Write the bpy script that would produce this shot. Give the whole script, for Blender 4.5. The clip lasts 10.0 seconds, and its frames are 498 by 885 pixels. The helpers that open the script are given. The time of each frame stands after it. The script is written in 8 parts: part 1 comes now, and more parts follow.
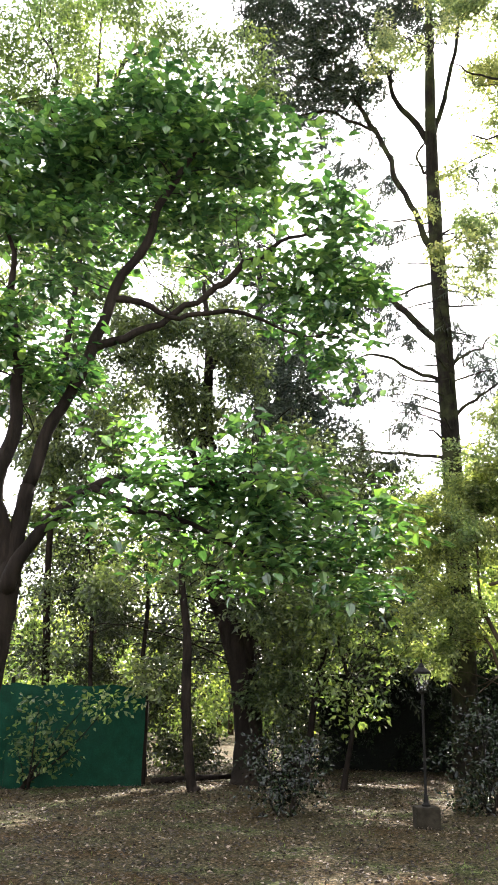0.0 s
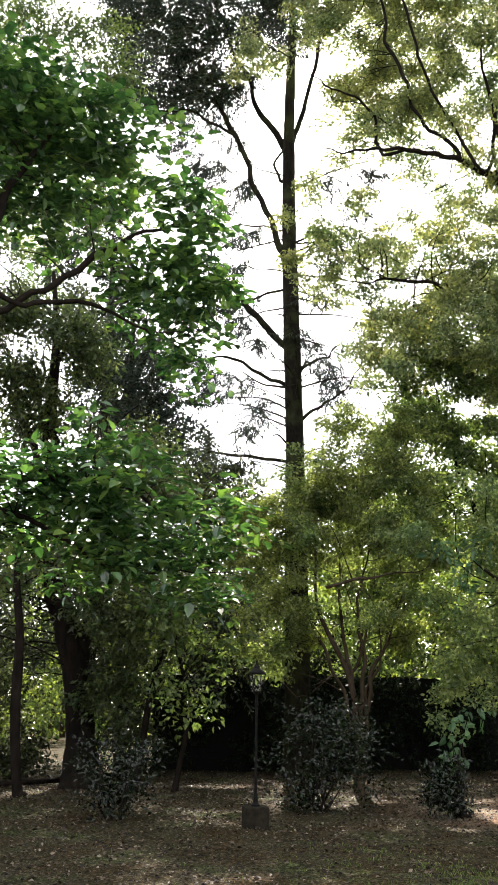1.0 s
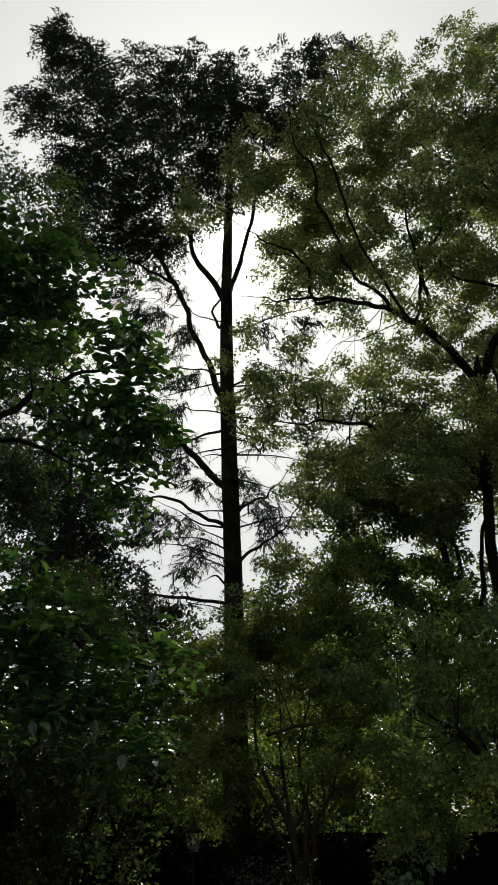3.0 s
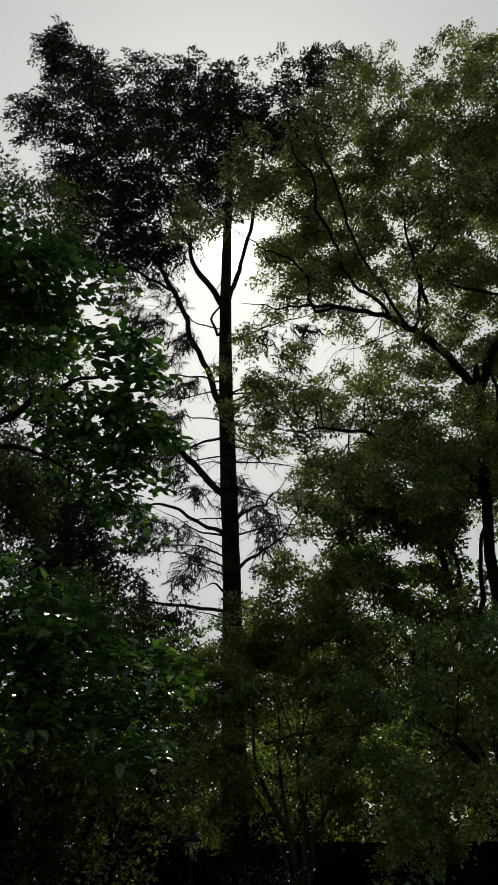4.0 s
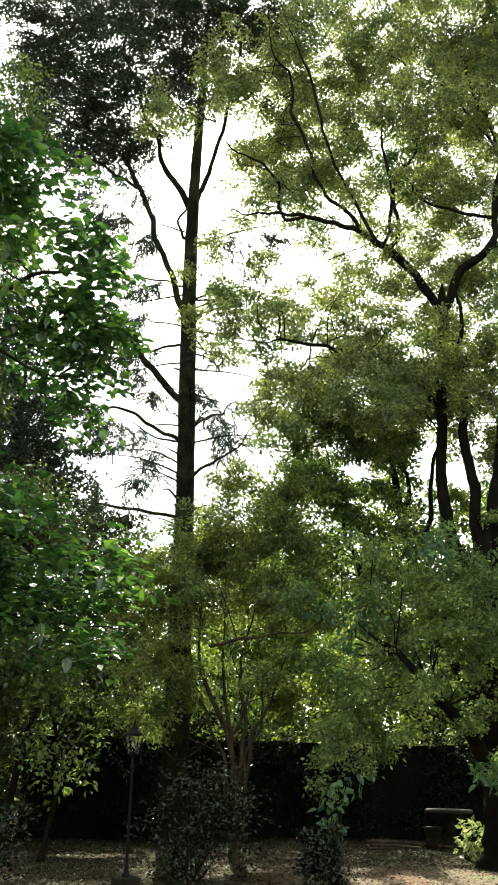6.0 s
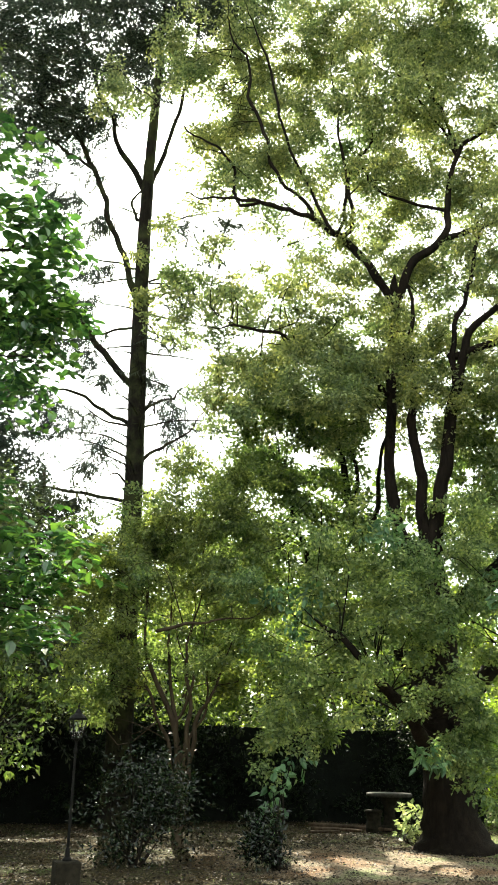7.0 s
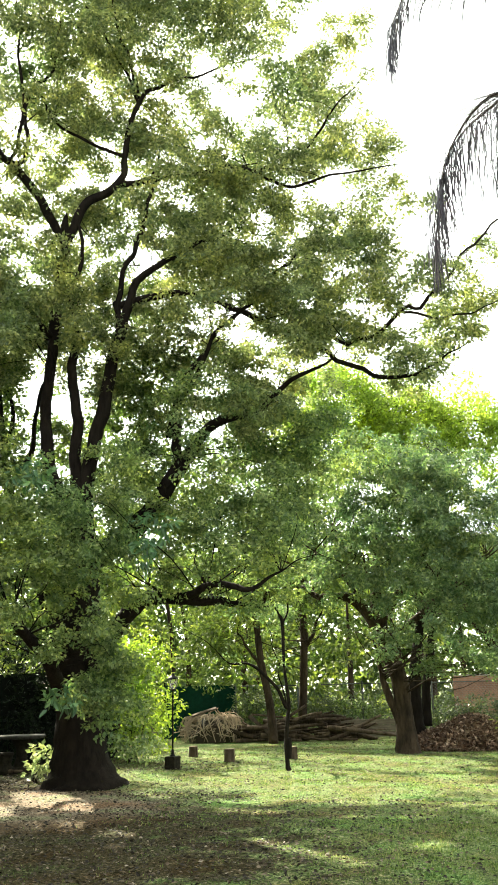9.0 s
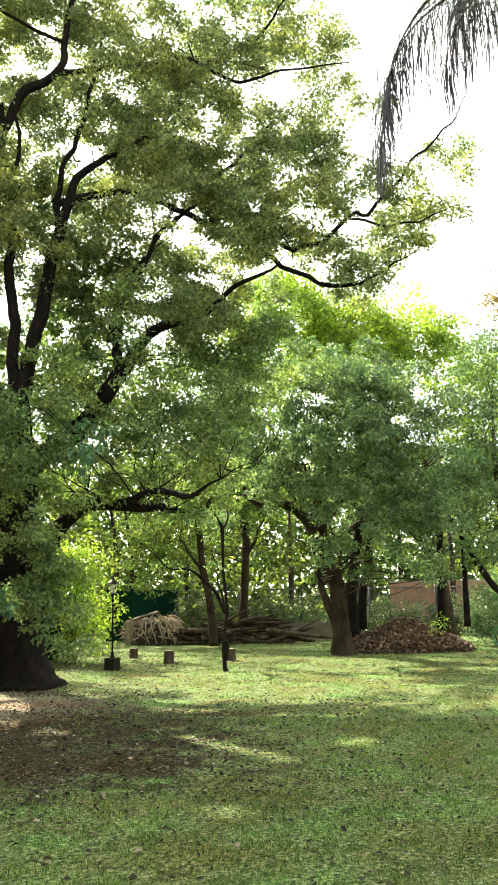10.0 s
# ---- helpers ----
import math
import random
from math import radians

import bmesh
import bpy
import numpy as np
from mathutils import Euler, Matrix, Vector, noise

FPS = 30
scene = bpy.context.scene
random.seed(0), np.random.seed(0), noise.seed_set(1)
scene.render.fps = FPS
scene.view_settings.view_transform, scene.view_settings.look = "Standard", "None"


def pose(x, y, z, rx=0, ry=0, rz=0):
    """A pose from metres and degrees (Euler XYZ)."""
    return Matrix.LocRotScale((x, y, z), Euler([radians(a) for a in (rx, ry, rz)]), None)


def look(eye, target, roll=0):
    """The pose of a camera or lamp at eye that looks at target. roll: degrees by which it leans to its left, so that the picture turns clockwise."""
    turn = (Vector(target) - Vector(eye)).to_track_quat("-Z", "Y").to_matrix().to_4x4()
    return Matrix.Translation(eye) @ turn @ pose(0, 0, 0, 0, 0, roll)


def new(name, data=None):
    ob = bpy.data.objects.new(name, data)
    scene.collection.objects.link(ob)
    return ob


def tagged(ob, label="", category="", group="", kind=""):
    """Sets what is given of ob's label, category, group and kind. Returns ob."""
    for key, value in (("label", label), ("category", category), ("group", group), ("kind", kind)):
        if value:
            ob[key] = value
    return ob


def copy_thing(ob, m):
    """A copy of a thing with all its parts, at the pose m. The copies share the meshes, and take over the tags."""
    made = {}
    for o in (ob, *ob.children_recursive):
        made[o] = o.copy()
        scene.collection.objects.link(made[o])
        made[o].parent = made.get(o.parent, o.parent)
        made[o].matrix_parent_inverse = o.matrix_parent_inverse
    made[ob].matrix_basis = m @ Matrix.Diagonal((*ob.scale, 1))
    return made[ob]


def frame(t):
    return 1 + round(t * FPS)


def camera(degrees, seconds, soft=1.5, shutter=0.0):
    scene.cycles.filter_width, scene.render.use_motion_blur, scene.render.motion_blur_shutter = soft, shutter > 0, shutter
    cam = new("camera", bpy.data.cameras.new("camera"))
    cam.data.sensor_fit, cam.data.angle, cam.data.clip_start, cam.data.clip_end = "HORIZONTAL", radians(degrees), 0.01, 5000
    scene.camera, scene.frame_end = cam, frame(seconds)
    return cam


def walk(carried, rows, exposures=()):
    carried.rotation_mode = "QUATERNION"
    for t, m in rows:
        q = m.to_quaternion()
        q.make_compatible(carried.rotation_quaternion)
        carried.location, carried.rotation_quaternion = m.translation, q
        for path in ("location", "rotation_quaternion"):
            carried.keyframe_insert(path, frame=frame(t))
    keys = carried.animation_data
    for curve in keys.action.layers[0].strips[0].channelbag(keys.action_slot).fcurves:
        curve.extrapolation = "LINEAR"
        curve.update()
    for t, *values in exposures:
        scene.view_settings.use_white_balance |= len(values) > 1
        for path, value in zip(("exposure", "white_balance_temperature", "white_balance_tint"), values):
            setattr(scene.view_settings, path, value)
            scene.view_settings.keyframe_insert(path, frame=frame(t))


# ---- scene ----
cam = camera(31.3, 10.0, 1.7)
PATH = [
    (0, (0.104, 0.436, 1.63), (-0.333, 2.31, 2.178), 1.0),
    (0.5, (0.102, 0.499, 1.633), (-0.136, 2.407, 2.184), 0.6),
    (1, (0.1, 0.553, 1.635), (0.003, 2.472, 2.189), 0.7),
    (1.5, (0.099, 0.589, 1.635), (0.072, 2.503, 2.216), 0.4),
    (2, (0.101, 0.608, 1.634), (0.116, 2.5, 2.281), 0.2),
    (2.5, (0.107, 0.612, 1.633), (0.142, 2.479, 2.348), -0.2),
    (3, (0.11, 0.613, 1.631), (0.152, 2.423, 2.481), -0.9),
    (3.2, (0.11, 0.617, 1.631), (0.159, 2.415, 2.504), -0.9),
    (4.3, (0.096, 0.648, 1.627), (0.137, 2.456, 2.482), -0.7),
    (4.5, (0.092, 0.656, 1.627), (0.133, 2.475, 2.457), -0.1),
    (5, (0.084, 0.681, 1.626), (0.151, 2.53, 2.386), 0.6),
    (5.5, (0.078, 0.704, 1.625), (0.186, 2.57, 2.336), 0.9),
    (7, (0.079, 0.746, 1.615), (0.338, 2.618, 2.271), 1.2),
    (7.5, (0.096, 0.749, 1.613), (0.478, 2.605, 2.252), 0.6),
    (8, (0.136, 0.741, 1.612), (0.716, 2.556, 2.221), 0.1),
    (8.5, (0.218, 0.747, 1.611), (1.02, 2.478, 2.211), -0.8),
    (9, (0.318, 0.766, 1.61), (1.283, 2.432, 2.151), -1.2),
    (9.5, (0.419, 0.79, 1.609), (1.473, 2.44, 2.017), -1.3),
    (10, (0.516, 0.809, 1.608), (1.599, 2.455, 1.948), -0.9),
]
EXPOSURE = [(0.0, 2.73, 6700, 18), (0.5, 2.17, 6700, 18), (1.5, 1.69, 6800, 12), (2.2, 0.64, 6900, 7), (2.7, -0.43, 6850, 7), (3.2, -0.88, 6750, 7), (4.3, -1.14, 6750, 7), (4.9, -0.69, 6900, 5), (5.5, 0.67, 7050, 0), (6.8, 2.02, 7000, 1), (8.0, 2.21, 7000, 2), (9.0, 2.19, 7100, 0), (9.5, 2.12, 7200, -1), (10.0, 2.14, 7200, -2)]
walk(cam, [(t, look(eye, target, roll)) for t, eye, target, roll in PATH], EXPOSURE)

# ---- light: hazy morning sun ahead, over the conifer ----
SUN_UP, SUN_AZ = radians(38), radians(0.1)
world = bpy.data.worlds.new("sky")
scene.world = world
world.use_nodes = True
wn = world.node_tree
sky = wn.nodes.new("ShaderNodeTexSky")
sky.sky_type, sky.sun_disc = "NISHITA", False
sky.sun_elevation, sky.sun_rotation = SUN_UP, SUN_AZ
sky.air_density, sky.dust_density, sky.ozone_density, sky.altitude = 1.0, 0.7, 1.5, 50
haze = wn.nodes.new("ShaderNodeMix")
haze.data_type, haze.blend_type = "RGBA", "ADD"
haze.inputs[0].default_value = 1.0
haze.inputs[7].default_value = (11.6, 11.8, 11.5, 1)
wn.links.new(sky.outputs[0], haze.inputs[6])
# the haze scatters light forward: a wide bright field round the sun and a small blinding heart
toward = wn.nodes.new("ShaderNodeVectorMath")
toward.operation = "DOT_PRODUCT"
toward.inputs[1].default_value = (math.sin(SUN_AZ) * math.cos(SUN_UP), math.cos(SUN_AZ) * math.cos(SUN_UP), math.sin(SUN_UP))
wn.links.new(wn.nodes.new("ShaderNodeTexCoord").outputs["Generated"], toward.inputs[0])
ahead = wn.nodes.new("ShaderNodeMath")
ahead.operation, ahead.inputs[1].default_value = "MAXIMUM", 0.0
wn.links.new(toward.outputs["Value"], ahead.inputs[0])
bright = haze.outputs[2]
for power, tint in ((5, (26, 26, 25.6, 1)), (60, (14, 13.6, 13, 1)), (7000, (900, 870, 800, 1))):
    fall = wn.nodes.new("ShaderNodeMath")
    fall.operation, fall.inputs[1].default_value = "POWER", power
    wn.links.new(ahead.outputs[0], fall.inputs[0])
    glow = wn.nodes.new("ShaderNodeMix")
    glow.data_type, glow.blend_type = "RGBA", "ADD"
    wn.links.new(fall.outputs[0], glow.inputs[0])
    wn.links.new(bright, glow.inputs[6])
    glow.inputs[7].default_value = tint
    bright = glow.outputs[2]
wn.links.new(bright, wn.nodes["Background"].inputs[0])
wn.nodes["Background"].inputs[1].default_value = 0.036
sun_data = bpy.data.lights.new("sun", "SUN")
sun_data.energy, sun_data.angle, sun_data.color = 5.0, radians(0.55), (1.0, 0.93, 0.82)
sun = new("sun", sun_data)
sun.matrix_world = look((0, 60, 60 * math.tan(SUN_UP)), (0, 0, 0))


# ---- materials ----
def material(name):
    m = bpy.data.materials.new(name)
    m.use_nodes = True
    return m, m.node_tree.nodes, m.node_tree.links, m.node_tree.nodes["Principled BSDF"]


def ramp(nodes, links, source, stops):
    r = nodes.new("ShaderNodeValToRGB")
    while len(r.color_ramp.elements) < len(stops):
        r.color_ramp.elements.new(0.5)
    for e, (p, c) in zip(r.color_ramp.elements, stops):
        e.position, e.color = p, (*c, 1)
    links.new(source, r.inputs[0])
    return r.outputs[0]


def noise_out(nodes, links, scale, detail=4, stretch=None, rough=0.6):
    co = nodes.new("ShaderNodeTexCoord").outputs["Object"]
    if stretch:
        mp = nodes.new("ShaderNodeMapping")
        mp.inputs["Scale"].default_value = stretch
        links.new(co, mp.inputs[0])
        co = mp.outputs[0]
    n = nodes.new("ShaderNodeTexNoise")
    n.inputs["Scale"].default_value, n.inputs["Detail"].default_value, n.inputs["Roughness"].default_value = scale, detail, rough
    links.new(co, n.inputs["Vector"])
    return n.outputs[0]


def mixed(nodes, links, fac, a, b, kind="MIX"):
    m = nodes.new("ShaderNodeMix")
    m.data_type, m.blend_type = "RGBA", kind
    for v, i in ((fac, 0), (a, 6), (b, 7)):
        if isinstance(v, (int, float)):
            m.inputs[i].default_value = v
        elif isinstance(v, tuple):
            m.inputs[i].default_value = (*v, 1)
        else:
            links.new(v, m.inputs[i])
    return m.outputs[2]


def bump(nodes, links, bsdf, height, strength, distance):
    b = nodes.new("ShaderNodeBump")
    b.inputs["Strength"].default_value, b.inputs["Distance"].default_value = strength, distance
    links.new(height, b.inputs["Height"])
    links.new(b.outputs[0], bsdf.inputs["Normal"])


def leaf_material(name, dark, mid, light, glow, through_part=0.42, rough=0.42, patch=0.8, gloss=0.6):
    """Leaves: each one of its own shade, whole sprays a little apart, light passing through the blade."""
    m, n, l, b = material(name)
    rnd = n.new("ShaderNodeNewGeometry").outputs["Random Per Island"]
    col = ramp(n, l, rnd, [(0.0, dark), (0.55, mid), (0.9, light), (1.0, tuple(min(1, 1.25 * c) for c in light))])
    big = noise_out(n, l, patch, 3)
    shade = ramp(n, l, big, [(0.32, (0.68, 0.84, 0.80)), (0.5, (1, 1, 1)), (0.68, (1.26, 1.18, 0.86))])
    col = mixed(n, l, 1.0, col, shade, "MULTIPLY")
    spray = ramp(n, l, noise_out(n, l, 3.4, 2), [(0.34, (0.58, 0.66, 0.64)), (0.5, (0.95, 0.97, 0.95)), (0.67, (1.45, 1.38, 1.2))])
    col = mixed(n, l, 1.0, col, spray, "MULTIPLY")
    l.new(col, b.inputs["Base Color"])
    b.inputs["Roughness"].default_value = rough
    b.inputs["Specular IOR Level"].default_value = gloss
    t = n.new("ShaderNodeBsdfTranslucent")
    l.new(mixed(n, l, 1.0, col, glow, "MULTIPLY"), t.inputs[0])
    mix = n.new("ShaderNodeMixShader")
    mix.inputs[0].default_value = through_part
    l.new(b.outputs[0], mix.inputs[1])
    l.new(t.outputs[0], mix.inputs[2])
    l.new(mix.outputs[0], n["Material Output"].inputs[0])
    return m


def bark_material(name, dark, light, scale=9.0, depth=0.03, moss=0.0):
    m, n, l, b = material(name)
    ridge = noise_out(n, l, scale, 6, (1, 1, 0.22), 0.7)
    col = ramp(n, l, ridge, [(0.32, dark), (0.7, light)])
    patch = noise_out(n, l, 1.3, 3)
    col = mixed(n, l, 1.0, col, ramp(n, l, patch, [(0.3, (0.65, 0.65, 0.65)), (0.7, (1.3, 1.25, 1.2))]), "MULTIPLY")
    if moss:
        col = mixed(n, l, ramp(n, l, noise_out(n, l, 2.2, 5), [(0.45, (0, 0, 0)), (0.65, (moss, moss, moss))]), col, (0.09, 0.11, 0.04))
    l.new(col, b.inputs["Base Color"])
    b.inputs["Roughness"].default_value = 0.9
    b.inputs["Specular IOR Level"].default_value = 0.08
    bump(n, l, b, ridge, 0.9, depth)
    return m


def plain_material(name, a, b_, scale, rough, metal=0.0, strength=0.3, distance=0.01, stretch=None):
    m, n, l, b = material(name)
    f = noise_out(n, l, scale, 5, stretch)
    f2 = noise_out(n, l, scale * 0.13, 3)
    col = mixed(n, l, 1.0, ramp(n, l, f, [(0.3, a), (0.7, b_)]), ramp(n, l, f2, [(0.3, (0.72, 0.72, 0.72)), (0.7, (1.2, 1.2, 1.2))]), "MULTIPLY")
    l.new(col, b.inputs["Base Color"])
    b.inputs["Roughness"].default_value, b.inputs["Metallic"].default_value = rough, metal
    b.inputs["Specular IOR Level"].default_value = 0.12
    if strength:
        bump(n, l, b, f, strength, distance)
    return m


def piece_material(name, stops, rough=0.8, translucent=0.0, glow=(1, 1, 1), gloss=0.15):
    """Loose small pieces, each of its own colour."""
    m, n, l, b = material(name)
    col = ramp(n, l, n.new("ShaderNodeNewGeometry").outputs["Random Per Island"], stops)
    col = mixed(n, l, 1.0, col, ramp(n, l, noise_out(n, l, 0.5, 3), [(0.3, (0.7, 0.7, 0.7)), (0.7, (1.25, 1.25, 1.2))]), "MULTIPLY")
    l.new(col, b.inputs["Base Color"])
    b.inputs["Roughness"].default_value = rough
    b.inputs["Specular IOR Level"].default_value = gloss
    if translucent:
        t = n.new("ShaderNodeBsdfTranslucent")
        l.new(mixed(n, l, 1.0, col, glow, "MULTIPLY"), t.inputs[0])
        mix = n.new("ShaderNodeMixShader")
        mix.inputs[0].default_value = translucent
        l.new(b.outputs[0], mix.inputs[1])
        l.new(t.outputs[0], mix.inputs[2])
        l.new(mix.outputs[0], n["Material Output"].inputs[0])
    return m


GLOW = (1.2, 1.3, 0.74)
LEAF_BIG = leaf_material("camphor leaves", (0.098, 0.126, 0.062), (0.212, 0.240, 0.118), (0.330, 0.342, 0.172), (1.15, 1.22, 0.82), 0.54, 0.36, 0.55, gloss=0.45)
# greener than the upper crown's leaves, for the low boughs
LEAF_LOW = leaf_material("low-bough camphor leaves", (0.080, 0.122, 0.058), (0.186, 0.245, 0.106), (0.305, 0.345, 0.162), (1.12, 1.25, 0.82), 0.55, 0.36, 0.6, gloss=0.5)
LEAF_RIGHT = leaf_material("evergreen leaves", (0.072, 0.122, 0.064), (0.142, 0.202, 0.104), (0.220, 0.270, 0.142), (1.12, 1.25, 0.78), 0.46, 0.34, gloss=0.6)
LEAF_BROAD = leaf_material("broad leaves", (0.025, 0.062, 0.029), (0.057, 0.125, 0.052), (0.125, 0.209, 0.072), (1.15, 1.35, 0.6), 0.36, 0.2, gloss=1.0)
LEAF_NEEDLE = leaf_material("conifer needles", (0.015, 0.023, 0.018), (0.030, 0.043, 0.034), (0.055, 0.070, 0.056), (1.2, 1.2, 0.9), 0.2, 0.5, gloss=0.25)
LEAF_UNDER = leaf_material("understorey leaves", (0.046, 0.073, 0.027), (0.091, 0.131, 0.047), (0.152, 0.195, 0.070), GLOW, 0.56, 0.32, gloss=0.6)
LEAF_CRAPE = leaf_material("fine yellow-green leaves", (0.085, 0.112, 0.046), (0.165, 0.205, 0.080), (0.280, 0.315, 0.130), GLOW, 0.60, 0.34, gloss=0.6)
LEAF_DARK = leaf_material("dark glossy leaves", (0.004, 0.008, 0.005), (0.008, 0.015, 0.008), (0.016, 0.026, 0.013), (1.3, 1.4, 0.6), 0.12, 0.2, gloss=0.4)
# deep shade at the back fence is put into this leaf colour
LEAF_HEDGE = leaf_material("deep-shade hedge leaves", (0.005, 0.009, 0.006), (0.010, 0.017, 0.010), (0.018, 0.028, 0.016), (1.2, 1.2, 0.7), 0.12, 0.6, gloss=0.1)
# shade is mixed into the next two leaf colours, darker copies of the understorey leaves
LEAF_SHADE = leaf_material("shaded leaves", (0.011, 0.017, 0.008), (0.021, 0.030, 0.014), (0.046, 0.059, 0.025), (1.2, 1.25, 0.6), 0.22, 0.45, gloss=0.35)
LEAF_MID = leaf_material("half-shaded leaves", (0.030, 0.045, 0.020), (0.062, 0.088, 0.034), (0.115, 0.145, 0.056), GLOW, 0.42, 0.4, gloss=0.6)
LEAF_LIME = leaf_material("lime leaves", (0.120, 0.175, 0.034), (0.200, 0.270, 0.056), (0.290, 0.365, 0.090), (1.3, 1.4, 0.65), 0.56)
LEAF_FAR = leaf_material("woodland leaves", (0.061, 0.091, 0.030), (0.114, 0.152, 0.049), (0.175, 0.213, 0.080), (1.35, 1.4, 0.6), 0.52, 0.5, 0.3)
# sunlight is put into this colour, lighter than the other woodland leaves
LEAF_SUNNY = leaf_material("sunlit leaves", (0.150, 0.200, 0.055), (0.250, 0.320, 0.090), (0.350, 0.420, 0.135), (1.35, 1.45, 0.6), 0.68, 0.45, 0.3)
LEAF_RUSSET = leaf_material("russet leaves", (0.10, 0.07, 0.03), (0.20, 0.14, 0.06), (0.28, 0.20, 0.09), (1.4, 1.2, 0.6), 0.4)
LEAF_TEAL = leaf_material("teal climber leaves", (0.045, 0.100, 0.052), (0.085, 0.170, 0.085), (0.140, 0.240, 0.120), (1.1, 1.3, 0.8), 0.4, 0.4)
LEAF_CREAM = leaf_material("pale variegated leaves", (0.22, 0.27, 0.12), (0.42, 0.46, 0.24), (0.62, 0.64, 0.42), (1.1, 1.15, 0.8), 0.4, 0.4)
PALM_LEAF = leaf_material("palm blades", (0.022, 0.018, 0.032), (0.045, 0.038, 0.062), (0.085, 0.075, 0.105), (1.1, 1.0, 0.9), 0.25, 0.4)
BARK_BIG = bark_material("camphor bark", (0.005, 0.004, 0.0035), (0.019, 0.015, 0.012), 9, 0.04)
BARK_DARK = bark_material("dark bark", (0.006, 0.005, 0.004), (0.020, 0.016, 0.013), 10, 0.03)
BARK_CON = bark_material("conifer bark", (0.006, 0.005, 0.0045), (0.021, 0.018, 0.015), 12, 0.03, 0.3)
BARK_PALE = bark_material("pale smooth bark", (0.026, 0.020, 0.014), (0.075, 0.058, 0.041), 4, 0.01)
BARK_RIGHT = bark_material("grey-brown bark", (0.016, 0.012, 0.009), (0.065, 0.048, 0.034), 10, 0.035)
WOOD_CUT = bark_material("cut log bark", (0.030, 0.022, 0.016), (0.13, 0.098, 0.075), 8, 0.02)
WOOD_END = plain_material("sawn wood", (0.20, 0.15, 0.10), (0.34, 0.27, 0.19), 14, 0.85)
STRAW = piece_material("dry fronds", [(0.0, (0.16, 0.115, 0.08)), (0.5, (0.33, 0.25, 0.18)), (1.0, (0.55, 0.46, 0.36))])
LITTER = piece_material("fallen leaves", [(0.0, (0.008, 0.0055, 0.004)), (0.5, (0.023, 0.017, 0.011)), (0.76, (0.076, 0.055, 0.037)), (0.92, (0.150, 0.112, 0.080)), (1.0, (0.296, 0.247, 0.197))], 0.6, 0.15, (1, 1, 1), 0.3)
HEAP = piece_material("heaped leaves", [(0.0, (0.036, 0.020, 0.014)), (0.45, (0.140, 0.080, 0.055)), (0.8, (0.30, 0.195, 0.14)), (1.0, (0.52, 0.40, 0.31))], 0.55, 0.1, (1, 1, 1), 0.35)
GRASS = piece_material("grass blades", [(0.0, (0.023, 0.039, 0.018)), (0.4, (0.092, 0.152, 0.053)), (0.75, (0.140, 0.218, 0.080)), (1.0, (0.290, 0.310, 0.165))], 0.6, 0.5, (1.5, 1.4, 0.75), 0.1)
IRON = plain_material("black iron", (0.003, 0.003, 0.003), (0.008, 0.0075, 0.007), 30, 0.6, 0.0, 0.2, 0.002)
STONE = plain_material("weathered stone", (0.030, 0.028, 0.026), (0.080, 0.076, 0.068), 12, 0.85, 0, 0.5, 0.01)
BLOCK = plain_material("dark concrete", (0.010, 0.009, 0.006), (0.028, 0.024, 0.017), 14, 0.9, 0, 0.5, 0.01)
CLOTH = plain_material("green shade cloth", (0.001, 0.020, 0.011), (0.002, 0.036, 0.020), 40, 0.75, 0, 0.3, 0.004)
# green cloth coloured near black for the deep shade it hangs in
SHADED_CLOTH = plain_material("shade-darkened screening", (0.004, 0.0055, 0.0048), (0.009, 0.0115, 0.010), 30, 0.85, 0, 0.3, 0.004)
STEEL = plain_material("dull galvanised steel", (0.05, 0.055, 0.055), (0.11, 0.115, 0.115), 20, 0.5, 0.6, 0.1, 0.002)
BRICK = plain_material("red brick", (0.27, 0.135, 0.10), (0.40, 0.225, 0.17), 20, 0.9, 0, 0.4, 0.005)
MORTAR = plain_material("mortar", (0.26, 0.24, 0.21), (0.36, 0.34, 0.30), 25, 0.95, 0, 0.3, 0.004)
BOARD = plain_material("grey timber boards", (0.09, 0.075, 0.058), (0.19, 0.16, 0.125), 9, 0.85, 0, 0.5, 0.006, (0.25, 1, 4))
RENDERED = plain_material("unseen wall render", (0.42, 0.41, 0.38), (0.56, 0.55, 0.51), 3, 0.9)
HOSE = plain_material("green hose", (0.05, 0.16, 0.09), (0.09, 0.24, 0.13), 10, 0.5, 0, 0.1, 0.002)
glass, gn, gl, gb = material("lantern glass")
clear, milk = gn.new("ShaderNodeBsdfTransparent"), gn.new("ShaderNodeBsdfTranslucent")
milk.inputs[0].default_value = (0.8, 0.8, 0.76, 1)
gb.inputs["Base Color"].default_value, gb.inputs["Roughness"].default_value = (0.75, 0.75, 0.72, 1), 0.12
mix_a, mix_b = gn.new("ShaderNodeMixShader"), gn.new("ShaderNodeMixShader")
mix_a.inputs[0].default_value, mix_b.inputs[0].default_value = 0.02, 0.02
gl.new(clear.outputs[0], mix_a.inputs[1])
gl.new(milk.outputs[0], mix_a.inputs[2])
gl.new(mix_a.outputs[0], mix_b.inputs[1])
gl.new(gb.outputs[0], mix_b.inputs[2])
gl.new(mix_b.outputs[0], gn["Material Output"].inputs[0])


